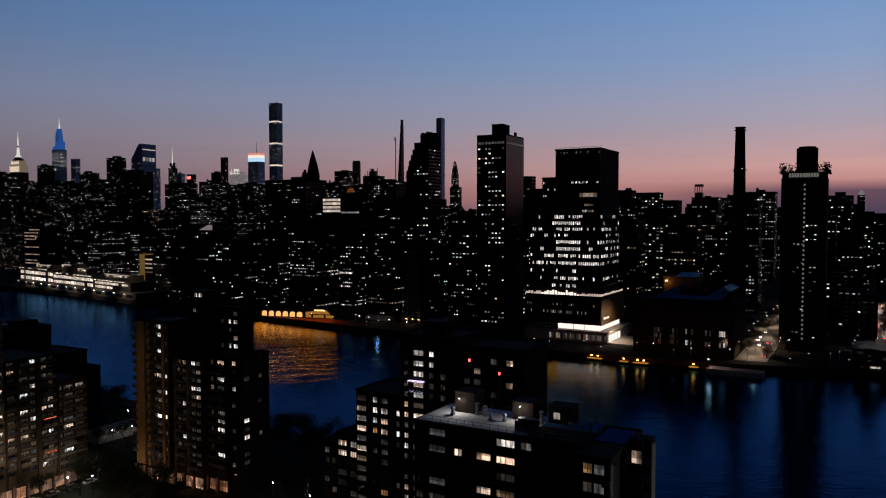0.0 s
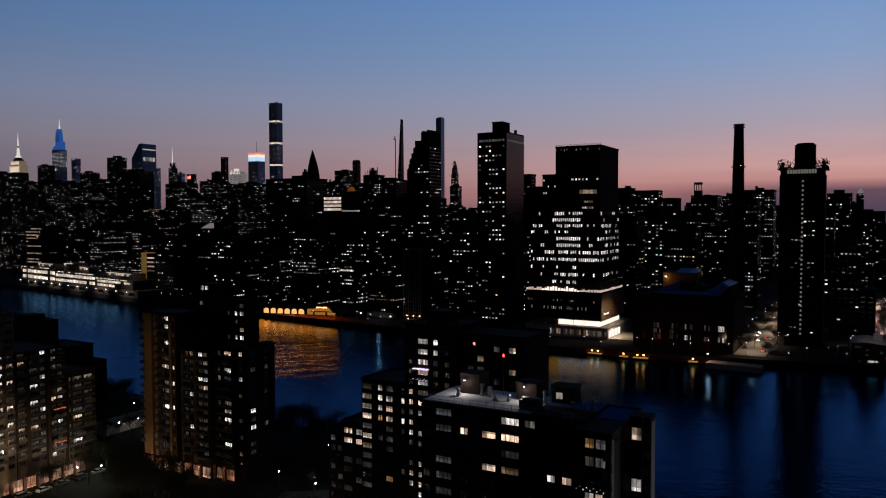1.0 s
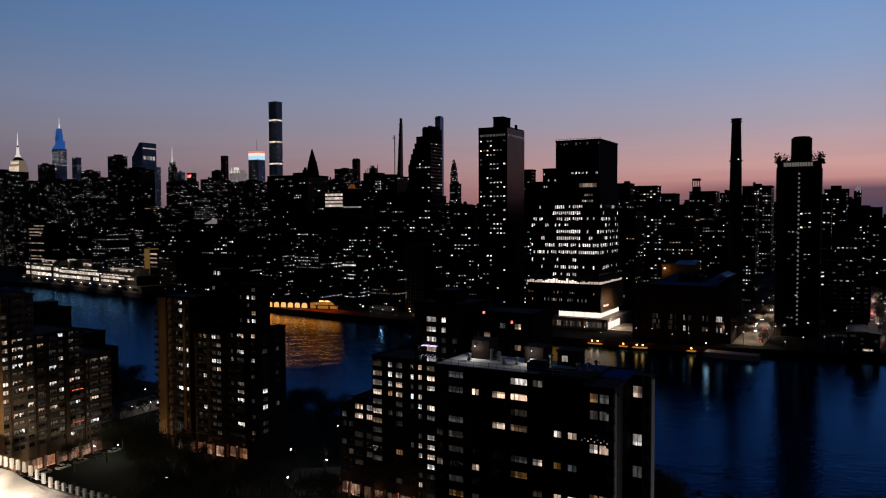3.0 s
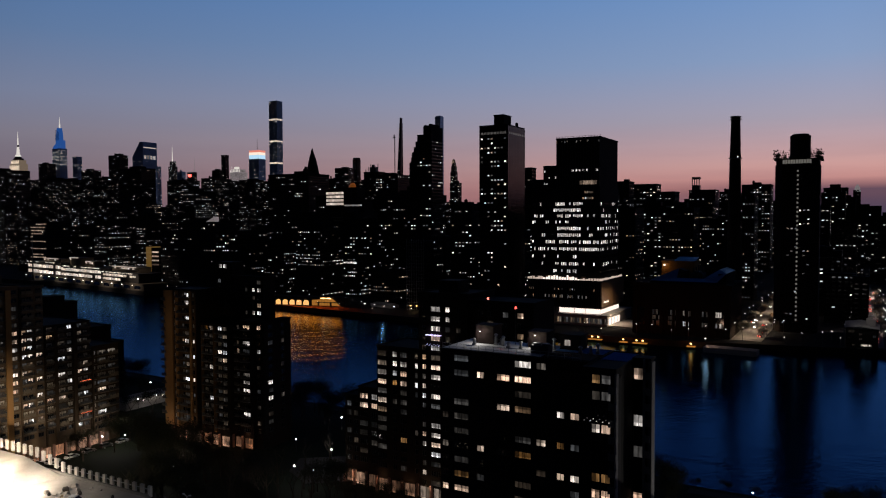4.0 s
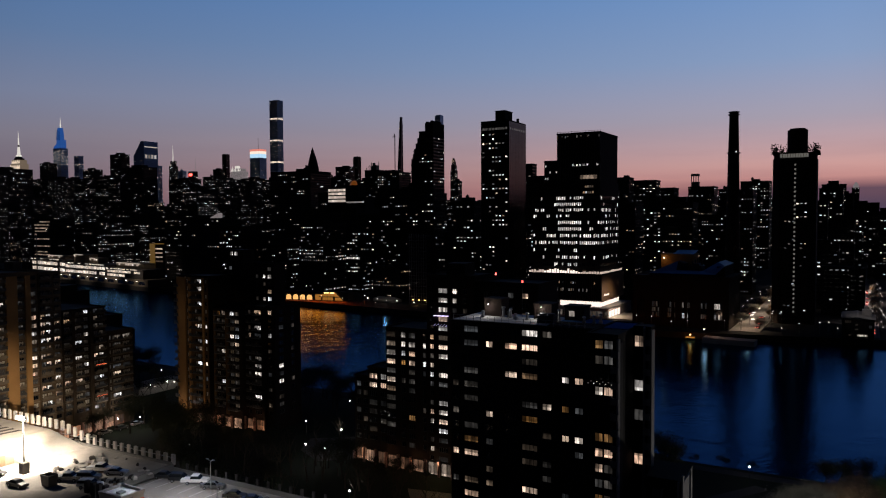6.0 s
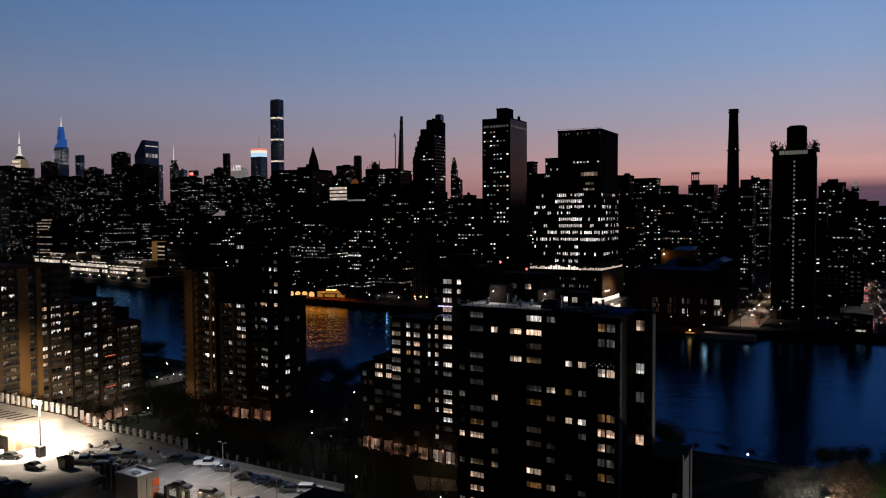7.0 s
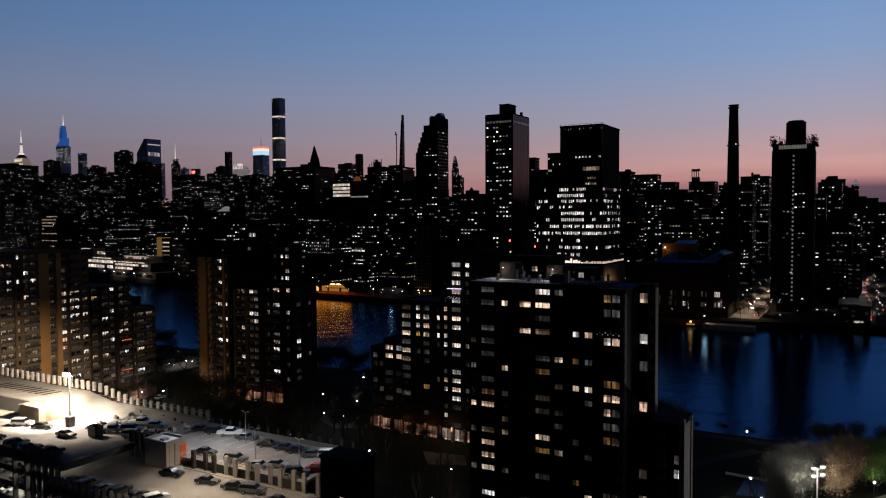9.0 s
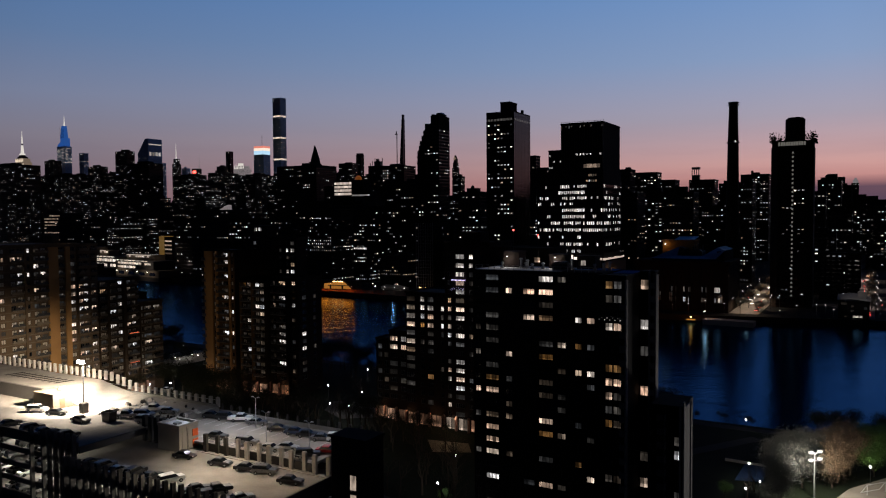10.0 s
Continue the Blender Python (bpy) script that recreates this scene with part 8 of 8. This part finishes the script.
M["lit_institute"] = glowing("lit_institute_glazing", [(0.0, (1.0, 0.80, 0.62)), (1.0, (1.0, 0.9, 0.8))], 1.3, low=0.4)
M["flood_gold"] = floodlit("golden_floodlight_glow", (1.0, 0.55, 0.12), 0.11)
# orange lamp light on arches, wall and ledges, given as glowing surfaces
M["arch_glow"] = floodlit("orange_arch_glow", (1.0, 0.50, 0.16), 1.15)
M["arch_dim"] = floodlit("orange_light_as_glow", (1.0, 0.40, 0.07), 0.35)
campus()
# spots without fixtures, added before the institute to brighten walls and roofs
for s in (20, 78, 136, 194, 252):
    at = pose(-316.5, 767, 4, 0, 0, -39) @ Vector((-s, -13, 13))
    to = pose(-316.5, 767, 4, 0, 0, -39) @ Vector((-s, 6, 8))
    lamp("terrace_light", tuple(at), 4600, (1.0, 0.80, 0.64), 0.8, "SPOT", tuple(to), 130)
    roof = pose(-316.5, 767, 4, 0, 0, -39) @ Vector((-s, 0, 34))
    wall = pose(-316.5, 767, 4, 0, 0, -39) @ Vector((-s, 14, 24))
    lamp("roof_terrace_fill", tuple(roof), 3600, (1.0, 0.80, 0.64), 0.8, "SPOT", tuple(wall), 130)


def arches():
    ob = thing("riverside_arcade", -160, 650, 2, "row of orange lit stone arches above the water", "arcade", -17)
    k = Kit()
    k.box(-4, 78, 2.2, 14, 0, 9.4)
    part("wall", k, M["dark_concrete"], ob)
    for i in range(6):
        x0, w, n = 3.0 + 6.9 * i, 5.4, 8
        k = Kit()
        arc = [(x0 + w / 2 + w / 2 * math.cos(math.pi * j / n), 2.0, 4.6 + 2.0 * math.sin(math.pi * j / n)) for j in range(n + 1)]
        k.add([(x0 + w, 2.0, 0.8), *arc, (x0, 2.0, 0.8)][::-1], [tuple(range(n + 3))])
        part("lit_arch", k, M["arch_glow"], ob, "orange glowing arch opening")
        k = Kit()
        k.box(x0 - 1.3, x0 - 0.2, 1.0, 2.1, 0, 8.0)
        part("pier", k, M["dark_concrete"], ob)
    k = Kit()
    k.box(-4, 46, 0.6, 2.15, 8.0, 9.2)
    part("cornice", k, M["dark_concrete"], ob)
    k = Kit()
    k.box(45, 80, -6, 2.15, 0, 1.4)
    part("landing", k, M["concrete"], ob, "orange lit landing stage")
    # glowing patch painted for the orange light on the rear wall
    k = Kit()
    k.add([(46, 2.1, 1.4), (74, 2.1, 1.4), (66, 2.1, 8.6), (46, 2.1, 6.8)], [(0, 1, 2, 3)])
    part("lit_wall", k, M["arch_dim"], ob, "rear wall patch with orange light put in as glow")
    for x0, x1, z0, z1 in ((52, 80, 5.2, 5.8), (66, 67, 1.4, 5.2), (54, 55, 1.4, 5.2)):
        k = Kit()
        k.box(x0, x1, -3, -1.6, z0, z1)
        part("ramp", k, M["dark_concrete"], ob)
    for x in (56.8, 59.2, 62.4, 64.6):
        k = Kit()
        k.tube((x, -0.2, 1.4), (x, -0.2, 8.4), 0.12, 0.1, 6)
        post = part("lamp_pole", k, M["dark_metal"], ob)
        k = Kit()
        k.box(x - 0.9, x + 0.9, -0.6, 0.2, 8.41, 9.2)
        part("lamp_glass", k, M["bulb_orange"], post)
    pier = thing("pier", -92, 640, 1, "low lit wooden pier along the water", "pier", -41)
    k = Kit()
    k.box(0, 92, 0, 8, 0, 2.2)
    part("pier_deck", k, M["concrete"], pier)
    for i in range(16):
        k = Kit()
        k.tube((3 + 5.6 * i, 0.4, -3), (3 + 5.6 * i, 0.4, 0.1), 0.35, 0.35, 6)
        part("pile", k, M["dark_concrete"], pier)
    for i, x in enumerate((6, 30, 42, 66, 86)):
        k = Kit()
        k.tube((x, 4, 2.2), (x, 4, 5.8), 0.12, 0.12, 6)
        post = part("lamp_pole", k, M["dark_metal"], pier)
        k = Kit()
        k.box(x - 0.35, x + 0.35, 3.65, 4.35, 5.81, 6.4)
        part("lamp_glass", k, M["bulb_small"], post)
    shed = thing("pier_shed", -62, 628, 3, "small dim lit pier building with arches", "shed", -41)
    k = Kit()
    k.stack([(0, 26, 0, 9, 0), (0, 26, 0, 9, 3.4), (2, 24, 4, 5, 5)])
    part("wall", k, M["grey_concrete"], shed)
    lamp("pier_light", (-50, 606, 14), 900, (1.0, 0.85, 0.7), 0.6)


arches()
# large unseen spots added above the water to colour its orange reflections
for i in range(9):
    lamp("arch_reflection_fill", (-157 + 8.2 * i, 644.6 - 2.4 * i, 6.0), 9000, (1.0, 0.10, 0.004), 5.5, "SPOT", (-137 + 8.2 * i, 560 - 2.4 * i, 2.0), 120)
for x, y in ((78, 470), (88, 466), (98, 461), (108, 456)):
    lamp("quay_reflection_fill", (x, y, 8), 3200, (1.0, 0.17, 0.01), 6.0, "SPOT", (x - 8, y - 60, 2), 110)

# orange lamps in niches of the sea wall, and white shore lamps
for x, y in ((100, 462.5), (103.5, 460.5), (117.5, 450.3), (125, 446), (128.5, 444.6), (155, 432.6)):
    ob = thing("sea_wall_lamp", x, y, 1.2, "orange lamp niche in the sea wall", "wall lamp", -29, "sea wall lamps")
    # the tapered ledge glows in place of the lamp's pool of light
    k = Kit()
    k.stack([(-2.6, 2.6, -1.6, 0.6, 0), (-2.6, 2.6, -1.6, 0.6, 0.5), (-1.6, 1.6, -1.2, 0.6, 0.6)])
    part("ledge", k, M["arch_dim"], ob, "ledge with orange lamp light put in as glow")
    k = Kit()
    k.box(-0.5, 0.5, -1.1, -0.6, 1.6, 2.4)
    part("lamp_glass", k, M["bulb_orange"], ob)
    lamp("niche_light", (x - 1.0, y - 2.2, 4.2), 420, (1.0, 0.16, 0.01), 1.1)
rng = random.Random(66)
for i in range(64):
    s = i / 63
    x = -300 + 640 * s
    y = 785 - 420 * s + (6 if s > 0.3 else -8) + rng.uniform(-2, 6)
    # along the highway above the sea wall
    pts = SHORE[1:9]
    for (xa, ya), (xb, yb) in zip(pts, pts[1:]):
        if xb <= x <= xa:
            y = ya + (yb - ya) * (x - xa) / (xb - xa) + rng.uniform(3, 11)
    if rng.random() < 0.45:
        continue
    ob = thing("shore_lamp", x, y, 4, "highway lamp post along the far shore", "lamp post", group="shore lamps")
    k = Kit()
    h = rng.uniform(3.5, 9)
    k.tube((0, 0, 0), (0, 0, h), 0.12, 0.1, 6)
    part("pole", k, M["dark_metal"], ob)
    k = Kit()
    k.box(-0.2, 0.2, -0.2, 0.2, h + 0.02, h + 0.3)
    part("lamp_glass", k, M["bulb_small"], ob)
for i in range(9):
    x, y = 205 + 15 * i + rng.uniform(-6, 6), 452 - 4.0 * i + rng.uniform(0, 30)
    ob = thing("shore_lamp", x, y, 4, "highway lamp post along the far shore", "lamp post", group="shore lamps")
    k = Kit()
    h = rng.uniform(3.5, 10)
    k.tube((0, 0, 0), (0, 0, h), 0.12, 0.1, 6)
    part("pole", k, M["dark_metal"], ob)
    k = Kit()
    k.box(-0.2, 0.2, -0.2, 0.2, h + 0.02, h + 0.3)
    part("lamp_glass", k, M["bulb_small"] if i % 5 else M["red_light"], ob)
ob = thing("wharf", 158, 420, 0, "pale concrete wharf at the street end", "wharf", -33)
k = Kit()
k.box(0, 30, 0, 10, -2, 3.2)
part("wharf_deck", k, M["concrete"], ob)
k = Kit()
k.tube((1, 1, 3.2), (1, 1, 8), 0.15, 0.12, 6)
part("lamp_pole", k, M["dark_metal"], ob)
k = Kit()
k.box(0.6, 1.4, 0.6, 1.4, 8.01, 8.5)
part("lamp_glass", k, M["bulb_small"], ob)
lamp("wharf_light", (160, 421, 9.4), 900, (1.0, 0.62, 0.42), 1.2)

M["street_paving"] = material("worn_street_paving", (0.11, 0.10, 0.095), 0.9, scale=1.0, bump=0.3)
# the lit streets that climb from the river
def lit_street(sx, sy, length, half, lights, lamps, trees, cars, seed, glow):
    street = thing("street", sx, sy, 4.0, "lit city street running away from the river", "road", TURN, kind="structure")
    k = Kit()
    k.box(-half, half, 0, length, 0.02, 0.3)
    part("carriageway", k, M["street_paving"], street)
    for i in range(lamps):
        for s in (-1, 1):
            if (i + s) % 3 == 0 and i > 3:
                continue
            along, off = 14 + 19 * i + (seed * 7 + i * 5) % 9, half + 0.6 + (i * seed) % 4
            x, y = sx + U.x * off * s + V.x * along, sy + U.y * off * s + V.y * along
            ob = thing("street_lamp", x, y, 4, "street lamp along the lit cross street", "street lamp", group="street lamps")
            k = Kit()
            k.tube((0, 0, 0), (0, 0, 8), 0.12, 0.1, 6)
            part("pole", k, M["dark_metal"], ob)
            k = Kit()
            k.box(-0.22, 0.22, -0.2, 0.2, 8.02, 8.3)
            part("lamp_glass", k, M["bulb_small"], ob)
    for v, w in lights:
        lamp("street_light", (sx + V.x * v, sy + V.y * v, 14), w, glow, 0.6, "SPOT", None, 165)
    rng = random.Random(seed)
    for i in range(trees):
        v = 12 + i * 11 + rng.uniform(-5, 5)
        s = rng.choice((-1, 1))
        x, y = sx + U.x * 0.8 * half * s + V.x * v, sy + U.y * 0.8 * half * s + V.y * v
        tree("avenue_russet" if i % 2 else "avenue", x, y, rng.uniform(0.75, 1.05), i, 4.3)
    for i in range(cars):
        v, s = 20 + 13.5 * i + rng.uniform(-4, 4), rng.choice((-5.6, -2.0, 2.0, 5.6))
        x, y = sx + U.x * s + V.x * v, sy + U.y * s + V.y * v
        du, dv = (x + 60) * U.x + (y - 96) * U.y, (x + 60) * V.x + (y - 96) * V.y
        c = car(du, dv, 4.32, 90 if s > 0 else -90, ("sedan", "suv")[i % 2], ("black", "grey", "silver", "white", "red")[i % 5], "on the lit street", True)
        for e in (-0.6, 0.6):
            k = Kit()
            k.box(*((-2.5, -2.36) if s > 0 else (2.36, 2.5)), e - 0.25, e + 0.25, 0.6, 0.9)
            part("lit_lamp", k, M["red_light"] if s > 0 else M["bulb"], c, "shining lamp")


lit_street(190, 436, 560, 9, ((16, 9500), (50, 11000), (100, 12000), (160, 12000), (240, 14000), (340, 14000)), 22, 46, 30, 23, (1.0, 0.74, 0.50))
lit_street(252, 412, 470, 9, ((6, 7000), (60, 12000), (130, 26000), (210, 34000), (310, 36000)), 17, 40, 26, 31, (1.0, 0.76, 0.66))
# low quay building with a pale roof canopy on thin legs
quay = thing("quay_building", 249, 411, 4, "low dark quay building under a pale roof canopy", "building")
k = Kit()
k.stack([(-9, 8, 0, 14, -1), (-9, 8, 0, 14, 10.6), (-9.4, 8.4, -0.4, 14.4, 10.6), (-9.4, 8.4, -0.4, 14.4, 11.2)])
part("wall", k, M["dark_stone"], quay)
for x0, x1, z0, z1, m in ((-7.5, -3.8, 8.6, 10.2, "lit_faint"), (-2.0, 0.4, 7.2, 8.4, "lit_faint"), (-2.0, 0.0, 4.6, 5.4, "lit_faint"), (-1.0, 5.0, 0.8, 2.2, "lit_white"), (-5.4, -3.2, 1.0, 1.8, "lit_faint"), (5.2, 7.2, 6.0, 7.6, "lit_faint")):
    k = Kit()
    for j in range(int((x1 - x0) / 0.8)):
        k.box(x0 + 0.8 * j, x0 + 0.8 * j + 0.66, -0.1, -0.02, z0 + 0.2 * (j % 2), z1)
    part("window", k, M[m], quay, "dim lit window", "stuff")
k = Kit()
k.add([(-9.6, -1, 12.0), (-1, -1, 12.6), (8.6, -1, 11.5), (8.6, 10, 13.2), (-1, 10, 15.4), (-9.6, 10, 14.2)], [(0, 1, 4, 5), (1, 2, 3, 4)])
k.add([(-9.6, -1, 11.7), (-1, -1, 12.3), (8.6, -1, 11.2), (-9.6, -1, 12.0), (-1, -1, 12.6), (8.6, -1, 11.5)], [(0, 1, 4, 3), (1, 2, 5, 4)])
part("canopy", k, M["concrete"], quay, "pale folded roof canopy")
for x in (-9, -5, -1, 4, 8):
    k = Kit()
    k.tube((x, -0.7, 11.2), (x, -0.7, 12.0 if x < 2 else 11.4), 0.12, 0.12, 6)
    part("canopy_leg", k, M["steel"], quay)
k = Kit()
k.stack([(1.5, 6.5, 4, 9, 12.0), (1.5, 6.5, 4, 9, 16.6), (2.5, 5.0, 5, 8, 16.8), (2.5, 5.0, 5, 8, 18.6)])
part("stair_box", k, M["concrete"], quay)
# unseen spot added in front of the building to brighten its canopy
q = pose(249, 411, 4, 0, 0, TURN) @ Vector((2, -9, 23))
to = pose(249, 411, 4, 0, 0, TURN) @ Vector((1, 3, 12))
lamp("canopy_fill", tuple(q), 1000, (1.0, 0.93, 0.92), 0.6, "SPOT", tuple(to), 70)

# building under construction with scaffold
scaf = thing("scaffolded_building", -14, 600, 4, "building under scaffolding with work lamps at its foot", "building")
k = Kit()
k.box(-16, 0, 0, 16, 0, 58)
part("wall", k, M["dark_stone"], scaf)
for i in range(8):
    k = Kit()
    k.box(-16.6 + 2.4 * i, -16.45 + 2.4 * i, -1.5, -1.35, 0, 60)
    part("standard", k, M["steel"], scaf)
for i in range(20):
    k = Kit()
    k.box(-16.8, 0.6, -1.5, -1.35, 3 * i, 3 * i + 0.15)
    part("ledger", k, M["steel"], scaf)
for x in (-13, -7, -1):
    k = Kit()
    k.box(x, x + 1, -2.2, -1.8, 3, 3.8)
    part("work_lamp", k, M["bulb_orange"], scaf)
lamp("work_light", (-22, 592, 6), 300, (1.0, 0.62, 0.25), 0.5)
# bright office floors in the middle distance
# no lamp lights the dome: its orange light is glow in the shell
M["dome_glow"] = floodlit("dim_orange_light_glow", (1.0, 0.28, 0.04), 0.12)
dome = thing("lit_dome", -151, 1200, 4, "rooftop dome with orange floodlight painted as glow", "dome")
k = Kit()
k.box(-14, 14, 2, 24, 0, 128)
part("base", k, M["dark_stone"], dome)
k = Kit()
n = 10
vs = [(7 * math.cos(a) * math.cos(math.pi * j / n), 10 - 7 * math.cos(a) * math.sin(math.pi * j / n), 128.2 + 8 * math.sin(a)) for a in (0.0, 0.5, 1.0, 1.4) for j in range(n + 1)]
k.add(vs, [(r * (n + 1) + j, r * (n + 1) + j + 1, (r + 1) * (n + 1) + j + 1, (r + 1) * (n + 1) + j) for r in range(3) for j in range(n)])
part("dome_shell", k, M["dome_glow"], dome, "dome shell with dim orange floodlight as glow")
lantern = thing("lit_lantern", -96, 1200, 4, "small dim orange lit rooftop lantern", "lantern")
k = Kit()
k.box(-14, 10, 2, 24, 0, 129)
part("base", k, M["dark_stone"], lantern)
k = Kit()
k.stack([(-8, 4, 3, 12, 129), (-8, 4, 3, 12, 134), (-6, 2, 5, 10, 138)])
part("lantern_shell", k, M["dome_glow"], lantern)
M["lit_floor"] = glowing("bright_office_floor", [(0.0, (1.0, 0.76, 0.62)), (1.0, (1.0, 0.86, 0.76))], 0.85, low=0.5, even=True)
M["lit_band"] = glowing("lit_office_band", [(0.0, (1.0, 0.84, 0.72)), (1.0, (0.95, 0.95, 1.0))], 0.5, low=0.3, even=True)
bright = thing("office_block", -120, 905, 4, "office block with brightly lit stepped upper floors", "office building")
k = Kit()
k.box(-30, 28, 0.5, 20, 0, 99), k.box(-30, -3, 1, 20, 99, 113)
part("wall", k, M["dark_stone"], bright)
for z, x0, x1, m in ((94, -29, -2, "lit_floor"), (98.5, -29, -2, "lit_floor"), (103, -29, -2, "lit_floor"), (107.5, -29, -2, "lit_floor"), (92.5, -1, 26, "lit_band"), (79, -29, -6, "lit_band"), (75, -29, -10, "lit_dim"),
                     (67, 14, 28, "lit_band"), (62, 18, 28, "lit_dim"), (44, 10, 28, "lit_band")):
    for j in range(int((x1 - x0) / 3)):
        k = Kit()
        k.box(x0 + 3 * j, x0 + 3 * j + 2.8, 0.1, 0.4, z, z + (2.9 if m == "lit_floor" else 1.9))
        part("lit_window", k, M[m], bright)
lamp("roof_light", (1.4 + U.x * 4.4 + V.x * 6.3, 106.8 + U.y * 4.4 + V.y * 6.3, 5 + 52.3 + 2.7), 190, (1.0, 0.93, 0.85), 0.15)
lamp("roof_light", (1.4 + U.x * 15.4 + V.x * 6.5, 106.8 + U.y * 15.4 + V.y * 6.5, 5 + 52.3 + 2.7), 160, (1.0, 0.93, 0.85), 0.15)
lamp("forecourt_light", (124.5, 505.5, 13), 6000, (1.0, 0.74, 0.5), 0.6, "SPOT", None, 165)
lamp("forecourt_light", (133.8, 510, 22), 8000, (1.0, 0.72, 0.46), 0.6, "SPOT", (121, 515, 14), 150)
for sy in (0, 20, 40):
    c = pose(-141, 180, 5, 0, 0, TURN) @ Vector((7.0, 8.0 + sy, 5.0))
    lamp("forecourt_light", tuple(c), 260, (1.0, 0.8, 0.62), 0.3)
lamp("forecourt_light", (-3.0, 157.5, 9.0), 300, (1.0, 0.66, 0.36), 0.3)
lamp("boiler_light", (153.9, 486.2, 48.0), 150, (1.0, 0.5, 0.12), 0.4)
for x, y, w, top, z in ((-118, 715, 38, 39, 34.5), (-82, 705, 34, 38, 34.0)):
    ob, _ = far_tower(x, y, w, 22, top, SLAB, lit=0.22, seed=int(-x), floor=3.6, bay=2.4, category="hospital block", cap=False)
    k = Kit()
    for s, e in spread(int(w / 1.6), w, 0.8, 0.5):
        k.quad((-w + s, -0.3, z - 1.0), (-w + e, -0.3, z - 1.0), (-w + e, -0.3, z + 0.6), (-w + s, -0.3, z + 0.6))
    part("lit_floor", k, M["lit_office"], ob, "one brightly lit upper floor", "stuff")
skylight = thing("skylight", -232, 742, 78.2, "white lit wedge-shaped roof skylight", "skylight")
k = Kit()
k.add([(-16, 2, 0), (-3, 2, 0), (-3, 2, 5.4), (-16, 8, 0), (-3, 8, 0), (-3, 8, 5.4)], [(0, 1, 2), (5, 4, 3), (0, 2, 5, 3), (1, 4, 5, 2)])
part("glazing", k, M["flood_grey"], skylight)
